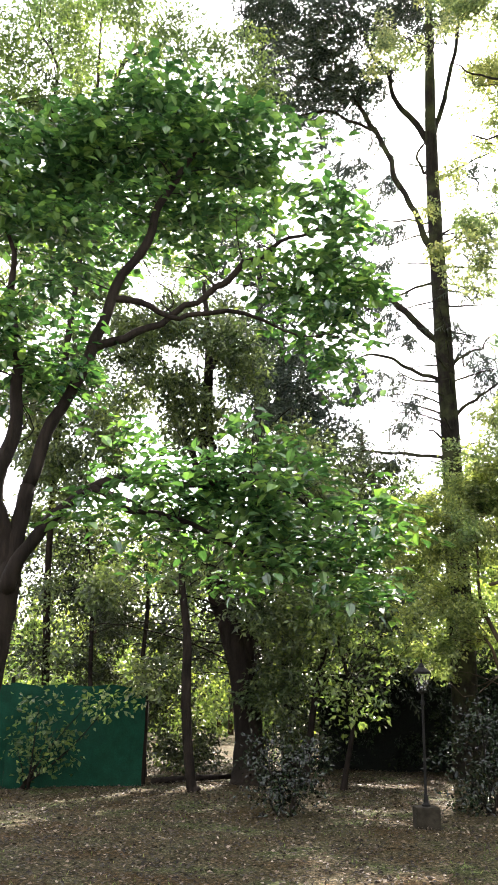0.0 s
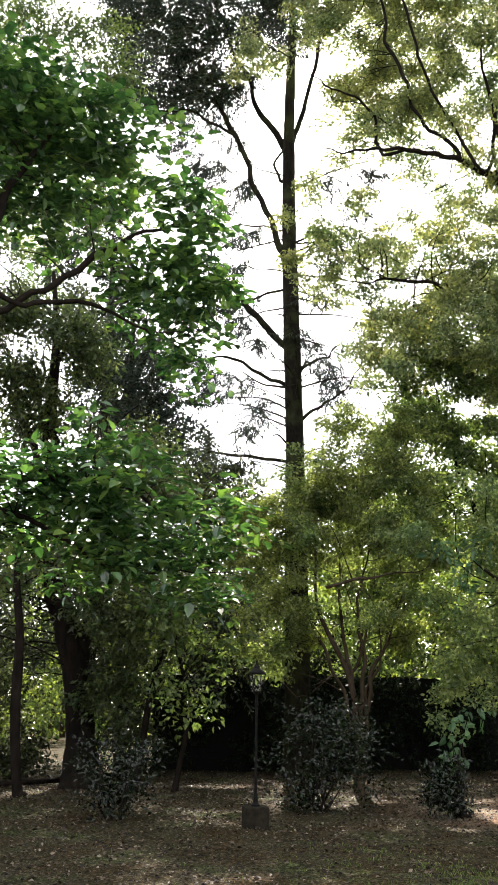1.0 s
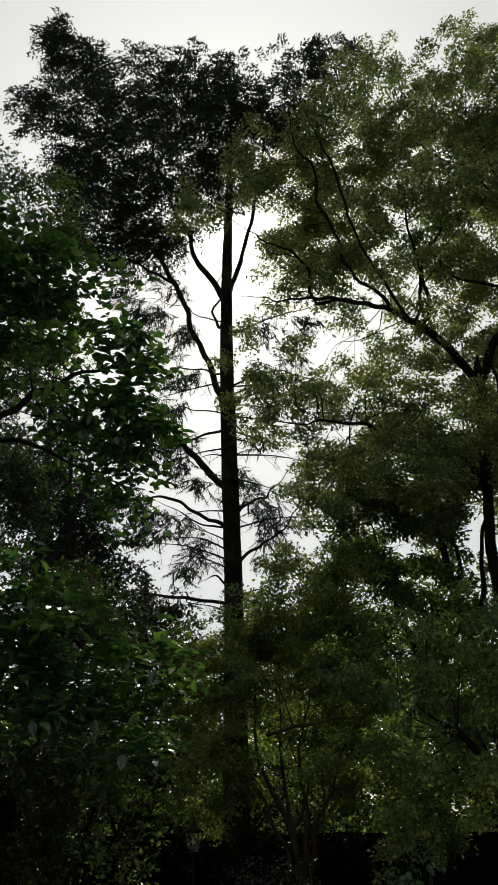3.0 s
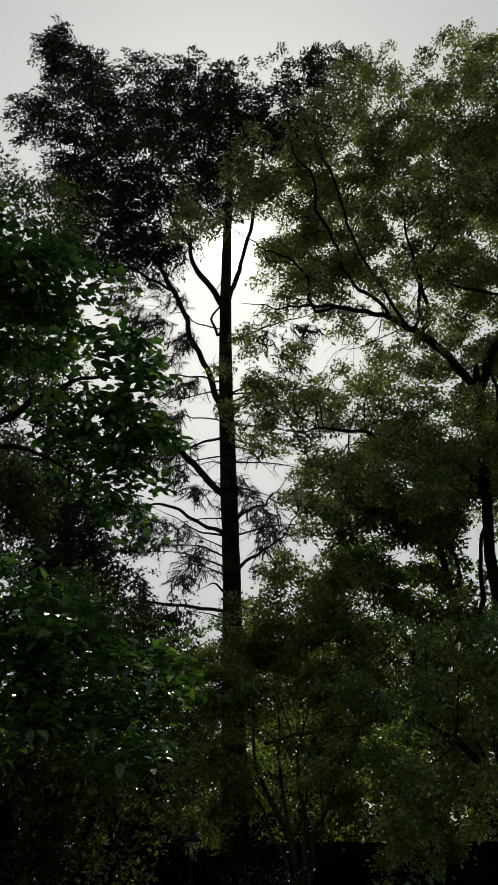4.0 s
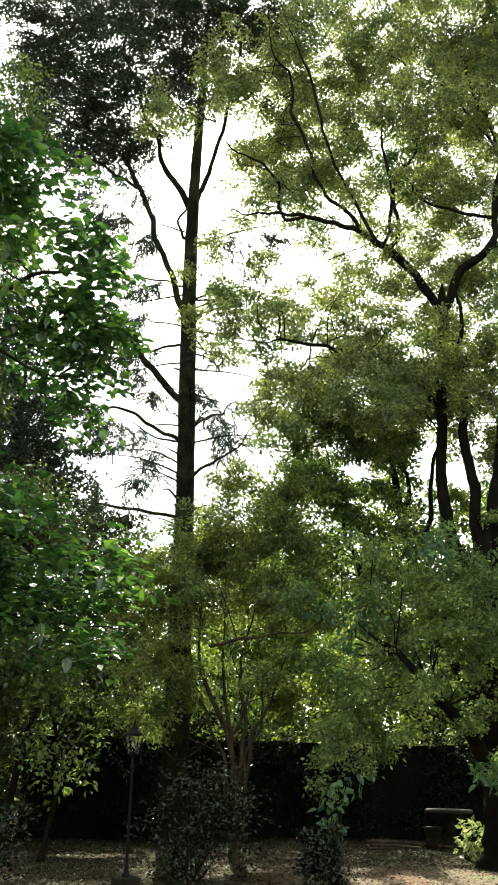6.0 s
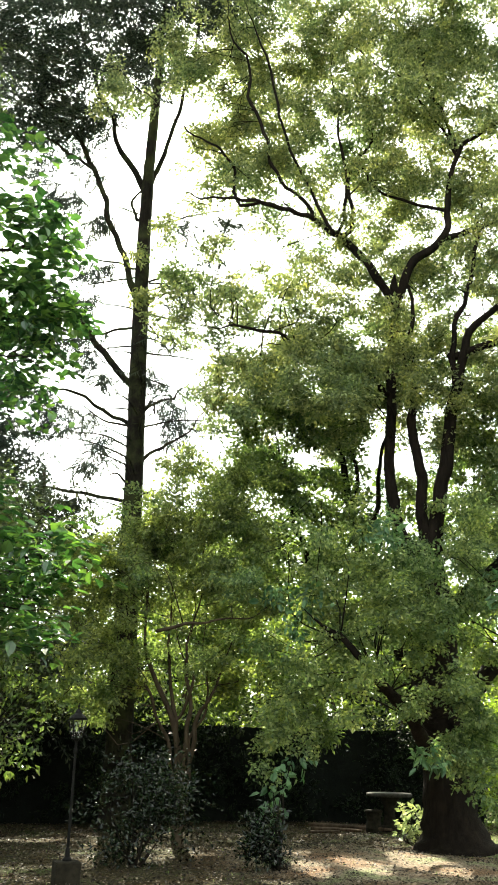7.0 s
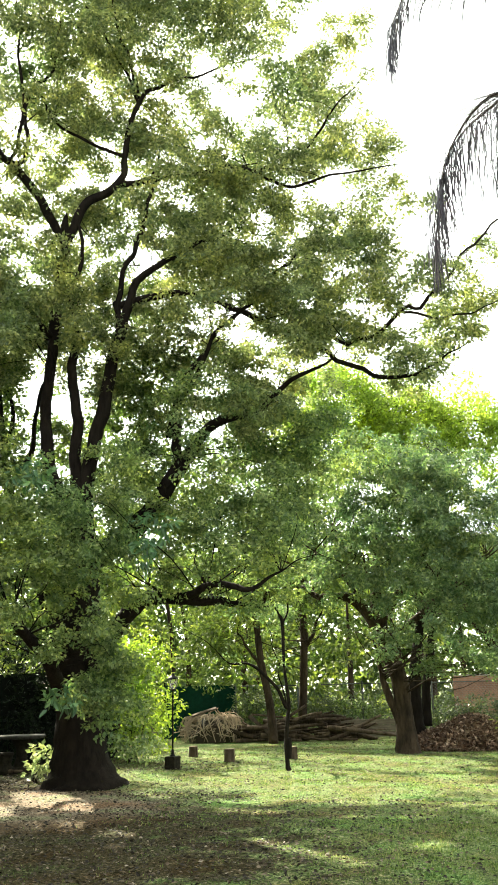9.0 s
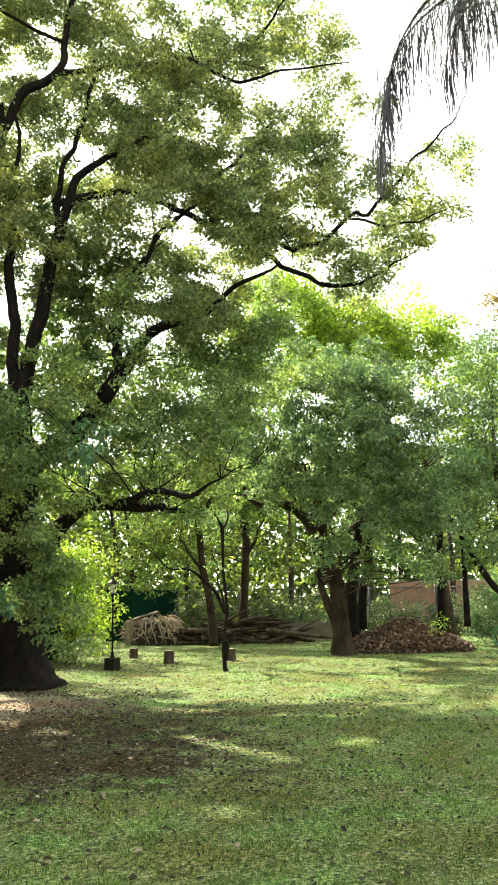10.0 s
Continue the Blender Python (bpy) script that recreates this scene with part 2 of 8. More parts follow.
def ground_material():
    """Lawn on the east side, bare soil and leaf litter under the trees on the west side."""
    m, n, l, b = material("garden ground")
    fine = noise_out(n, l, 26, 8, None, 0.78)
    mid = noise_out(n, l, 2.3, 5)
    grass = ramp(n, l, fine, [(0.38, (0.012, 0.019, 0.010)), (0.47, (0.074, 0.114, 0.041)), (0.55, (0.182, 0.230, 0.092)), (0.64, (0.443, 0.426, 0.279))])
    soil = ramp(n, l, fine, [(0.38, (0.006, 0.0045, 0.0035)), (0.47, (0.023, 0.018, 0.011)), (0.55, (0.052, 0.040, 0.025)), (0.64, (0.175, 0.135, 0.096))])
    # pale bare soil by the camphor, lightened further to carry the sun pools' brightness
    sunpool_soil = ramp(n, l, fine, [(0.38, (0.05, 0.038, 0.030)), (0.47, (0.19, 0.148, 0.116)), (0.55, (0.33, 0.27, 0.22)), (0.64, (0.50, 0.43, 0.36))])
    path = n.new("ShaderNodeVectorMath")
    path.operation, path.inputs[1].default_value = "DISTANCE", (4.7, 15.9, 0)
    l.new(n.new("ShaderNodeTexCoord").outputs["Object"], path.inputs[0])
    sunpool_part = n.new("ShaderNodeMapRange")
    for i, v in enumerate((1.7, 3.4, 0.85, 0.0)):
        sunpool_part.inputs[i + 1].default_value = v
    l.new(path.outputs["Value"], sunpool_part.inputs[0])
    soil = mixed(n, l, sunpool_part.outputs[0], soil, sunpool_soil)
    sep = n.new("ShaderNodeSeparateXYZ")
    l.new(n.new("ShaderNodeTexCoord").outputs["Object"], sep.inputs[0])
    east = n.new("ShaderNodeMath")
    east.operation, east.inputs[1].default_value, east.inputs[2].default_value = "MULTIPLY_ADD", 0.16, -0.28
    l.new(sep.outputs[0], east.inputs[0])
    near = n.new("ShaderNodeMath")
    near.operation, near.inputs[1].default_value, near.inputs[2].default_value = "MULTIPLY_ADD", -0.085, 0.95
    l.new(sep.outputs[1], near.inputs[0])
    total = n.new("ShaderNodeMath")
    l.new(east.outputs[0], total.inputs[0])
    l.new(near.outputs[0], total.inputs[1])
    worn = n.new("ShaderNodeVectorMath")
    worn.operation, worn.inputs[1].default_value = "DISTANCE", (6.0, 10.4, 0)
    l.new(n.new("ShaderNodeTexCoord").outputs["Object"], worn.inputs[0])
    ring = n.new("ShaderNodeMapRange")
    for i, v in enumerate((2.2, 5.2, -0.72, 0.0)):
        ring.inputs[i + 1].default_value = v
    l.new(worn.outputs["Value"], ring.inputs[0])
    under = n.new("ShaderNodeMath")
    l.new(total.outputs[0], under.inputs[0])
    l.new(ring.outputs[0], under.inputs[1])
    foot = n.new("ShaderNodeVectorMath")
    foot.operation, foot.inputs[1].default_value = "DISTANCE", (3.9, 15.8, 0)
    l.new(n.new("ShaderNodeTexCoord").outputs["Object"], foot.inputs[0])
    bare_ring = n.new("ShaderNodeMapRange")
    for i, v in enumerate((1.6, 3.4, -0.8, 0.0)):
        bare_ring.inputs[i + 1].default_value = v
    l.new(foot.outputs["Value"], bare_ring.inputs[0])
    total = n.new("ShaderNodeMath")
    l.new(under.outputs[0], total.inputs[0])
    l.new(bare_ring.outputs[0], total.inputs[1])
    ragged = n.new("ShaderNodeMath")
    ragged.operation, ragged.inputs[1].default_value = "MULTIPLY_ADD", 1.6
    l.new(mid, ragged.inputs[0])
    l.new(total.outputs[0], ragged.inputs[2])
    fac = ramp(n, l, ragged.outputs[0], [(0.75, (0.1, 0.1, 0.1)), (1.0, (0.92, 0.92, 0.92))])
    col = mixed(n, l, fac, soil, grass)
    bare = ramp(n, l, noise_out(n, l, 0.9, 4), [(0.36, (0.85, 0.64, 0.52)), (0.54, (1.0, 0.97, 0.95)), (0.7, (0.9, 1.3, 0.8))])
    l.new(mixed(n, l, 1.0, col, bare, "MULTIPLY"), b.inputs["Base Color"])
    b.inputs["Roughness"].default_value = 0.95
    b.inputs["Specular IOR Level"].default_value = 0.05
    bump(n, l, b, fine, 0.8, 0.03)
    return m


# ---- building helpers ----
def mesh_of(name, verts, faces, mat, smooth=False):
    """A mesh from arrays; faces is an n x 3 or n x 4 array."""
    me = bpy.data.meshes.new(name)
    verts, faces = np.asarray(verts, np.float32), np.asarray(faces, np.int32)
    k = faces.shape[1]
    me.vertices.add(len(verts))
    me.vertices.foreach_set("co", verts.ravel())
    me.loops.add(faces.size)
    me.loops.foreach_set("vertex_index", faces.ravel())
    me.polygons.add(len(faces))
    me.polygons.foreach_set("loop_start", np.arange(0, faces.size, k, dtype=np.int32))
    me.polygons.foreach_set("loop_total", np.full(len(faces), k, np.int32))
    me.polygons.foreach_set("use_smooth", np.full(len(faces), smooth))
    me.update(calc_edges=True)
    me.materials.append(mat)
    return me


def child(name, me, parent, label=""):
    ob = new(name, me)
    ob.parent = parent
    return tagged(ob, label)


def part(name, bm, mat, parent, label=""):
    """Links a bmesh as one mesh object under a thing or a part."""
    me = bpy.data.meshes.new(name)
    bm.to_mesh(me)
    bm.free()
    me.materials.append(mat)
    return child(name, me, parent, label)


def thing(name, at, label, category, group="", kind="", turn=0):
    ob = new(name)
    ob.matrix_world = pose(*at, 0, 0, turn)
    return tagged(ob, label, category, group, kind)


def spline(points, steps=4):
    """Catmull-Rom through rows of numbers."""
    p = np.asarray(points, float)
    p = np.vstack([2 * p[0] - p[1], p, 2 * p[-1] - p[-2]])
    out = []
    for i in range(1, len(p) - 2):
        for u in np.arange(steps) / steps:
            a, b, c, d = p[i - 1], p[i], p[i + 1], p[i + 2]
            out.append(0.5 * (2 * b + (c - a) * u + (2 * a - 5 * b + 4 * c - d) * u * u + (3 * b - a - 3 * c + d) * u ** 3))
    out.append(p[-2])
    return np.array(out)


def tube_arrays(rows, sides=8, rng=None, knobble=0.0):
    """A tapered tube along rows of x, y, z, radius."""
    rows = np.asarray(rows, float)
    c, r = rows[:, :3], np.maximum(rows[:, 3], 0.002)
    t = np.gradient(c, axis=0)
    t /= np.linalg.norm(t, axis=1)[:, None] + 1e-9
    ref = np.array([0.31, 0.95, 0.07]) if abs(t[0][1]) < 0.8 else np.array([0.95, 0.2, 0.2])
    verts = []
    ang = np.arange(sides) * 2 * np.pi / sides
    for i in range(len(c)):
        ref = ref - t[i] * (ref @ t[i])
        ref /= np.linalg.norm(ref) + 1e-9
        other = np.cross(t[i], ref)
        rad = r[i] * (1 + (knobble * rng.standard_normal(sides) if knobble else 0))
        verts.append(c[i] + (np.cos(ang) * rad)[:, None] * ref + (np.sin(ang) * rad)[:, None] * other)
    v = np.vstack(verts)
    k = np.arange(sides)
    f = []
    for i in range(len(c) - 1):
        a, b = i * sides, (i + 1) * sides
        f.append(np.stack([a + k, a + (k + 1) % sides, b + (k + 1) % sides, b + k], 1))
    end = (len(c) - 1) * sides
    f = np.vstack(f)
    if sides == 4:
        f = np.vstack([f, [[end, end + 1, end + 2, end + 3]], [[3, 2, 1, 0]]])
    else:
        v = np.vstack([v, c[-1], c[0]])
        f = np.vstack([f, [[end + i, end + (i + 1) % sides, len(v) - 2, len(v) - 2] for i in range(sides)]])
        f = np.vstack([f, [[(i + 1) % sides, i, len(v) - 1, len(v) - 1] for i in range(sides)]])
    return v, f


def join(pieces):
    vs, fs, n = [], [], 0
    for v, f in pieces:
        vs.append(v)
        fs.append(np.asarray(f) + n)
        n += len(v)
    return np.vstack(vs), np.vstack(fs)


def tri(faces):
    """Quads to triangles, without empty ones."""
    f = np.asarray(faces)
    out = np.vstack([f[:, [0, 1, 2]], f[:, [0, 2, 3]]])
    return out[(out[:, 1] != out[:, 2]) & (out[:, 0] != out[:, 2])]


def tube_mesh(name, rows_list, mat, sides=8, seed=1, knobble=0.0):
    rng = np.random.default_rng(seed)
    v, f = join([tube_arrays(r, sides, rng, knobble) for r in rows_list])
    return mesh_of(name, v, tri(f), mat, True)


def unit(v):
    return v / (np.linalg.norm(v, axis=-1, keepdims=True) + 1e-9)


def leaf_arrays(base, way, normal, length, width, pointed=False):
    """Folded blades: rows of base point, direction and upward normal."""
    side = unit(np.cross(way, normal))
    up = np.cross(side, way)
    L, W = length[:, None], width[:, None]
    if pointed:
        pts = [base, base + way * L * 0.28 + side * W * 0.46 + up * W * 0.12, base + way * L * 0.62 + side * W * 0.40 + up * W * 0.06,
               base + way * L - up * L * 0.12, base + way * L * 0.62 - side * W * 0.40 + up * W * 0.06, base + way * L * 0.28 - side * W * 0.46 + up * W * 0.12]
        fan = np.array([[0, 1, 2], [0, 2, 3], [0, 3, 4], [0, 4, 5]])
    else:
        pts = [base, base + way * L * 0.45 + side * W * 0.5 + up * W * 0.15, base + way * L - up * L * 0.08, base + way * L * 0.45 - side * W * 0.5 + up * W * 0.15]
        fan = np.array([[0, 1, 2], [0, 2, 3]])
    k = len(pts)
    v = np.stack(pts, 1).reshape(-1, 3)
    f = (np.arange(len(base))[:, None, None] * k + fan[None]).reshape(-1, 3)
    return v, f


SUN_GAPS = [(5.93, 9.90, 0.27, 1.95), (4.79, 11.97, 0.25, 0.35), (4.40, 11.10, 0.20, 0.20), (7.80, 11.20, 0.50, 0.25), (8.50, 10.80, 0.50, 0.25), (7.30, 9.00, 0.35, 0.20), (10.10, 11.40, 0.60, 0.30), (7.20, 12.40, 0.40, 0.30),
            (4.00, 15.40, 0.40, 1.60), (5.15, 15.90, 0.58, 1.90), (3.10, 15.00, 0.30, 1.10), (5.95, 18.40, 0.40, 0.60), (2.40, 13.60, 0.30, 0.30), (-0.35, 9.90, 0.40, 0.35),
            (-6.30, 16.00, 0.90, 0.42), (-5.50, 16.80, 0.80, 0.42), (-4.70, 17.30, 0.70, 0.40), (-3.60, 18.20, 0.60, 0.35), (-1.30, 19.20, 0.80, 0.40)]  # openings cut into the crowns so sun pools fall on chosen spots: ground x, y and half widths


SUN_LANES = []  # ways cut through the growth behind so the sun reaches the low boughs: ground x, y, half width, and the y past which they run


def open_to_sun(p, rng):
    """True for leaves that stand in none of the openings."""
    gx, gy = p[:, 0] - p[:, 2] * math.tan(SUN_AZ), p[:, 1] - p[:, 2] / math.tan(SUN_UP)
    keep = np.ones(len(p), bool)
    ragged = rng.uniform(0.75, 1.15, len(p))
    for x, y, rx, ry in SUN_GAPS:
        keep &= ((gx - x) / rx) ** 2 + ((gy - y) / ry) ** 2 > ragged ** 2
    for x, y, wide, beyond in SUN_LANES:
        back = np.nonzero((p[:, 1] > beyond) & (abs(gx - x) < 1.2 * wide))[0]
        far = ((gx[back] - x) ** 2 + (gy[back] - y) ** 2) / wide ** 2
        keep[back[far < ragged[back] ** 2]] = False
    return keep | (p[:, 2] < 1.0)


def crown_mesh(name, clumps, mat, seed, leaf=(0.09, 0.045), per_area=620, twig=0.4, per=9, droop=0.35, gap=0.0, pointed=False, flat=1.0, tuft=0.8, spread=0.10, layer=0.5, level=0.8):
    """Leaves on short twigs in rounded masses: clumps are rows of x, y, z, radius across, radius upright."""
    rng = np.random.default_rng(seed)
    waves = rng.standard_normal((7, 3)) * 3.2
    phase = rng.random(7) * 6.28
    B, D, N = [], [], []
    for cx, cy, cz, ra, ru in clumps:
        count = max(3, int(per_area * math.pi * ra * ru / per))
        out = unit(rng.standard_normal((count, 3)))
        rad = rng.random(count)[:, None] ** 0.42
        wob = 1 + 0.22 * np.sin(out @ (rng.standard_normal(3) * 4) + rng.random() * 6)[:, None]
        at = np.array([cx, cy, cz]) + out * rad * wob * np.array([ra, ra, ru])
        keep = np.sin(at @ waves.T + phase).sum(1) > gap
        keep &= at[:, 2] > 0.12
        at, out = at[keep], out[keep]
        if not len(at):
            continue
        run = unit(out * 0.7 + rng.standard_normal((len(at), 3)) * 0.55 + np.array([0, 0, -droop]))
        for j in range(per):
            o = unit(rng.standard_normal((len(at), 3))) * rng.random((len(at), 1)) ** 0.45
            sag = 0.5 * (o[:, :1] ** 2 + o[:, 1:2] ** 2)
            p = at + run * (twig * (j / per)) + (o * (1, 1, layer) - sag * (0, 0, 0.9)) * spread * 1.9
            B.append(p)
            D.append(unit((run * 0.4 + o * 0.5 + rng.standard_normal((len(at), 3)) * tuft) * (1, 1, level) + np.array([0, 0, -droop * 0.8])))
            N.append(unit(o * (1, 1, 0.7) + rng.standard_normal((len(at), 3)) * 0.55 + np.array([0, 0, 0.7 * flat])))
    B, D, N = np.vstack(B), np.vstack(D), np.vstack(N)
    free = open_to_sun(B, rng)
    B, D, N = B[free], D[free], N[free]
    size = 0.65 + 0.6 * rng.random(len(B))
    v, f = leaf_arrays(B, D, N, leaf[0] * size, leaf[1] * size, pointed)
    return mesh_of(name, v, f, mat)


def twig_rows(clumps, limbs, seed, each=3, thick=0.035):
    """Thin boughs that run from the nearest limb into each mass of leaves."""
    rng = np.random.default_rng(seed)
    nodes = np.vstack([np.asarray(r, float)[max(1, len(r) // 3):] for r in limbs])
    out = []
    for cx, cy, cz, ra, ru in clumps:
        c = np.array([cx, cy, cz])
        for _ in range(each):
            end = c + unit(rng.standard_normal(3)) * rng.random() ** 0.5 * np.array([ra, ra, ru]) * 0.95
            d = np.linalg.norm(nodes[:, :3] - end, axis=1) + 0.5 * np.maximum(0, nodes[:, 2] - end[2])
            a = nodes[np.argmin(d + rng.random(len(d)) * 1.5)]
            gap_ = end - a[:3]
            far = np.linalg.norm(gap_)
            if far > 3.6 or gap_[2] < -0.3 * far:
                continue
            m1 = a[:3] + gap_ * 0.35 + rng.standard_normal(3) * 0.12 * far + np.array([0, 0, 0.06 * far])
            m2 = a[:3] + gap_ * 0.7 + rng.standard_normal(3) * 0.11 * far + np.array([0, 0, 0.08 * far])
            r0 = min(a[3] * 0.5, thick * (0.3 + 0.12 * far))
            out.append(spline([(*a[:3], r0), (*m1, r0 * 0.7), (*m2, r0 * 0.45), (*end, 0.006)], 3))
    return out


def wander(rows, rng, amount):
    """Lets a limb grow in small crooks instead of one clean sweep."""
    rows = np.array(rows)
    along = np.concatenate([[0], np.cumsum(np.linalg.norm(np.diff(rows[:, :3], axis=0), axis=1))])
    ease = (np.clip(along / 0.6, 0, 1) * np.clip(0.05 / rows[:, 3], 0.15, 1))[:, None]
    for k, a in ((3.4, 0.55), (7.1, 0.3), (12.0, 0.15)):
        push = rng.standard_normal((2, 3))
        rows[:, :3] += ease * amount * a * (np.sin(along * k + rng.random() * 6)[:, None] * push[0] + np.cos(along * k * 0.8)[:, None] * push[1] * 0.6)
    return rows


def tree(name, base, label, bark, trunk, limbs, leaf_mat, clumps, seed, each=3, thick=0.035, sides=10, sprays=None, **leaves):
    """A tree in world places: trunk and limbs as rows of x, y, z, radius."""
    ob = thing(name, base, label, "tree")
    back = Matrix.Translation(base).inverted()
    tips = [np.asarray(r, float) for r in limbs]
    tips = [np.vstack([r, [*(r[-1, :3] + unit(r[-1, :3] - r[-2, :3]) * 0.8 + (0, 0, 0.05)), 0.004]]) for r in tips]
    rows = [spline(trunk, 5)]
    crook = np.random.default_rng(seed + 7)
    for r in tips:
        wood = np.vstack(rows)
        gap_ = np.linalg.norm(wood[:, :3] - r[0, :3], axis=1) + 0.6 * np.maximum(0, wood[:, 2] - r[0, 2])
        root = wood[np.argmin(gap_)]
        if gap_.min() > root[3]:
            r = np.vstack([[*root[:3], min(root[3] * 0.8, r[0, 3] * 1.2)], r])
        rows.append(wander(spline(r, 7), crook, 0.075))
    objs = [child("trunk", tube_mesh("trunk", rows[:1], bark, 14, seed, 0.05), ob, "")]
    for i, r in enumerate(rows[1:]):
        objs.append(child("limb", tube_mesh("limb", [r], bark, sides, seed + i, 0.05), ob))
    if clumps:
        tw = twig_rows(clumps, rows, seed + 50, each, thick)
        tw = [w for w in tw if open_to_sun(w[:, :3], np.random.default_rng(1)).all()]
        if tw:
            objs.append(tagged(child("twig_work", tube_mesh("twig_work", tw, bark, 4, seed), ob, "thin dark boughs and twigs"), kind="stuff"))
        made = bough_mesh("crown", clumps, base, leaf_mat, seed, *sprays) if sprays else crown_mesh("crown", clumps, leaf_mat, seed, **leaves)
        objs.append(child("crown", made, ob))
    for o in objs:
        o.data.transform(back)
    return ob


def spray_mesh(name, clumps, axis, mat, seed, per_area=16, length=0.95, droop=0.12, stations=13, width=0.035):
    """Flat feathery conifer sprays that stand out from the trunk in tiers."""
    rng = np.random.default_rng(seed)
    B, D, N, L = [], [], [], []
    for cx, cy, cz, ra, ru in clumps:
        count = max(4, int(per_area * math.pi * ra * ru))
        at = np.array([cx, cy, cz]) + unit(rng.standard_normal((count, 3))) * rng.random((count, 1)) ** 0.4 * (ra, ra, ru)
        way = unit(np.stack([at[:, 0] - axis[0], at[:, 1] - axis[1], np.zeros(count)], 1) * 0.35 + rng.standard_normal((count, 3)) * (1, 1, 0.28) + (0, 0, -droop))
        up = unit(rng.standard_normal((count, 3)) * 0.28 + (0, 0, 1))
        side = unit(np.cross(way, up))
        size = length * rng.uniform(0.5, 1.2, (count, 1))
        for j in range(stations):
            u = j / stations
            p = at + way * size * u + np.array([0, 0, 1]) * size * 0.10 * (u - 0.5) ** 2
            for s in (-1, 1):
                d = unit(way * 0.65 + side * s * (0.9 - 0.4 * u) + rng.standard_normal((count, 3)) * 0.28 + (0, 0, -droop * 1.2))
                B.append(p)
                D.append(d)
                N.append(up)
                L.append(size[:, 0] * (0.42 - 0.28 * u) * rng.uniform(0.6, 1.2, count))
        B.append(at)
        D.append(way)
        N.append(up)
        L.append(size[:, 0] * 1.15)
    B, D, N, L = np.vstack(B), np.vstack(D), np.vstack(N), np.concatenate(L)
    v, f = leaf_arrays(B, D, N, L, width * (0.7 + 0.6 * rng.random(len(B))))
    return mesh_of(name, v, f, mat)


def bough_mesh(name, clumps, axis, mat, seed, per_area=24, length=0.8, droop=0.45, stations=10, blade=(0.15, 0.05)):
    """Conifer boughs: shoots that reach out from the trunk and nod at the tip, furred with short needle tufts."""
    rng = np.random.default_rng(seed)
    B, D, N, L = [], [], [], []
    for cx, cy, cz, ra, ru in clumps:
        count = max(4, int(per_area * math.pi * ra * ru))
        at = np.array([cx, cy, cz]) + unit(rng.standard_normal((count, 3))) * rng.random((count, 1)) ** 0.4 * (ra, ra, ru)
        away = np.hypot(at[:, 0] - axis[0], at[:, 1] - axis[1])
        tier = np.round((at[:, 2] + 0.12 * away + 0.25 * np.sin(at[:, 0] * 1.3)) / 0.62) * 0.62 - 0.12 * away - 0.25 * np.sin(at[:, 0] * 1.3)
        at[:, 2] = tier + rng.normal(0, 0.07, count)
        way = unit(np.stack([at[:, 0] - axis[0], at[:, 1] - axis[1], np.zeros(count)], 1) * 0.3 + rng.standard_normal((count, 3)) * (1, 1, 0.16) + (0, 0, 0.16))
        side = unit(np.cross(way, (0, 0, 1)))
        size = length * rng.uniform(0.5, 1.25, (count, 1))
        for j in range(stations):
            u = (j + rng.random((count, 1))) / stations
            p = at + way * size * u - np.array([0, 0, 1]) * size * droop * u ** 2
            for s in (-1, 1):
                for k in (0.0, 0.9):
                    reach = blade[0] * k * (1.15 - 0.7 * u)
                    d = unit(way * 0.7 + side * s * (0.9 - 0.4 * u) + rng.standard_normal((count, 3)) * 0.4 + (0, 0, -droop * (0.2 + 0.6 * k)))
                    B.append(p + (way * 0.5 + side * s) * reach - np.array([0, 0, 0.5]) * reach * k)
                    D.append(d)
                    N.append(unit(rng.standard_normal((count, 3)) * 0.45 + (0, 0, 1)))
                    L.append(blade[0] * rng.uniform(0.6, 1.3, count))
    B, D, N, L = np.vstack(B), np.vstack(D), np.vstack(N), np.concatenate(L)
    v, f = leaf_arrays(B, D, N, L, blade[1] * (0.7 + 0.6 * rng.random(len(B))))
    return mesh_of(name, v, f, mat)


def box(bm, x0, x1, y0, y1, z0, z1, bevel=0.0):
    r = bmesh.ops.create_cube(bm, size=1, matrix=Matrix.LocRotScale(((x0 + x1) / 2, (y0 + y1) / 2, (z0 + z1) / 2), None, (x1 - x0, y1 - y0, z1 - z0)))
    if bevel:
        edges = list({e for v in r["verts"] for e in v.link_edges})
        bmesh.ops.bevel(bm, geom=edges, offset=bevel, segments=2, affect="EDGES", profile=0.6)


def lathe(bm, profile, sides=20, wobble=0.0, rng=None):
    """A turned body from rows of radius, height."""
    rings = []
    amp = [1 + (wobble * rng.standard_normal() if wobble else 0) for _ in range(sides)]
    for r, z in profile:
        rings.append([bm.verts.new((r * amp[i] * math.cos(i * 2 * math.pi / sides), r * amp[i] * math.sin(i * 2 * math.pi / sides), z)) for i in range(sides)])
    for a, b in zip(rings, rings[1:]):
        for i in range(sides):
            bm.faces.new((a[i], a[(i + 1) % sides], b[(i + 1) % sides], b[i]))
    bm.faces.new(rings[0][::-1])
    bm.faces.new(rings[-1])


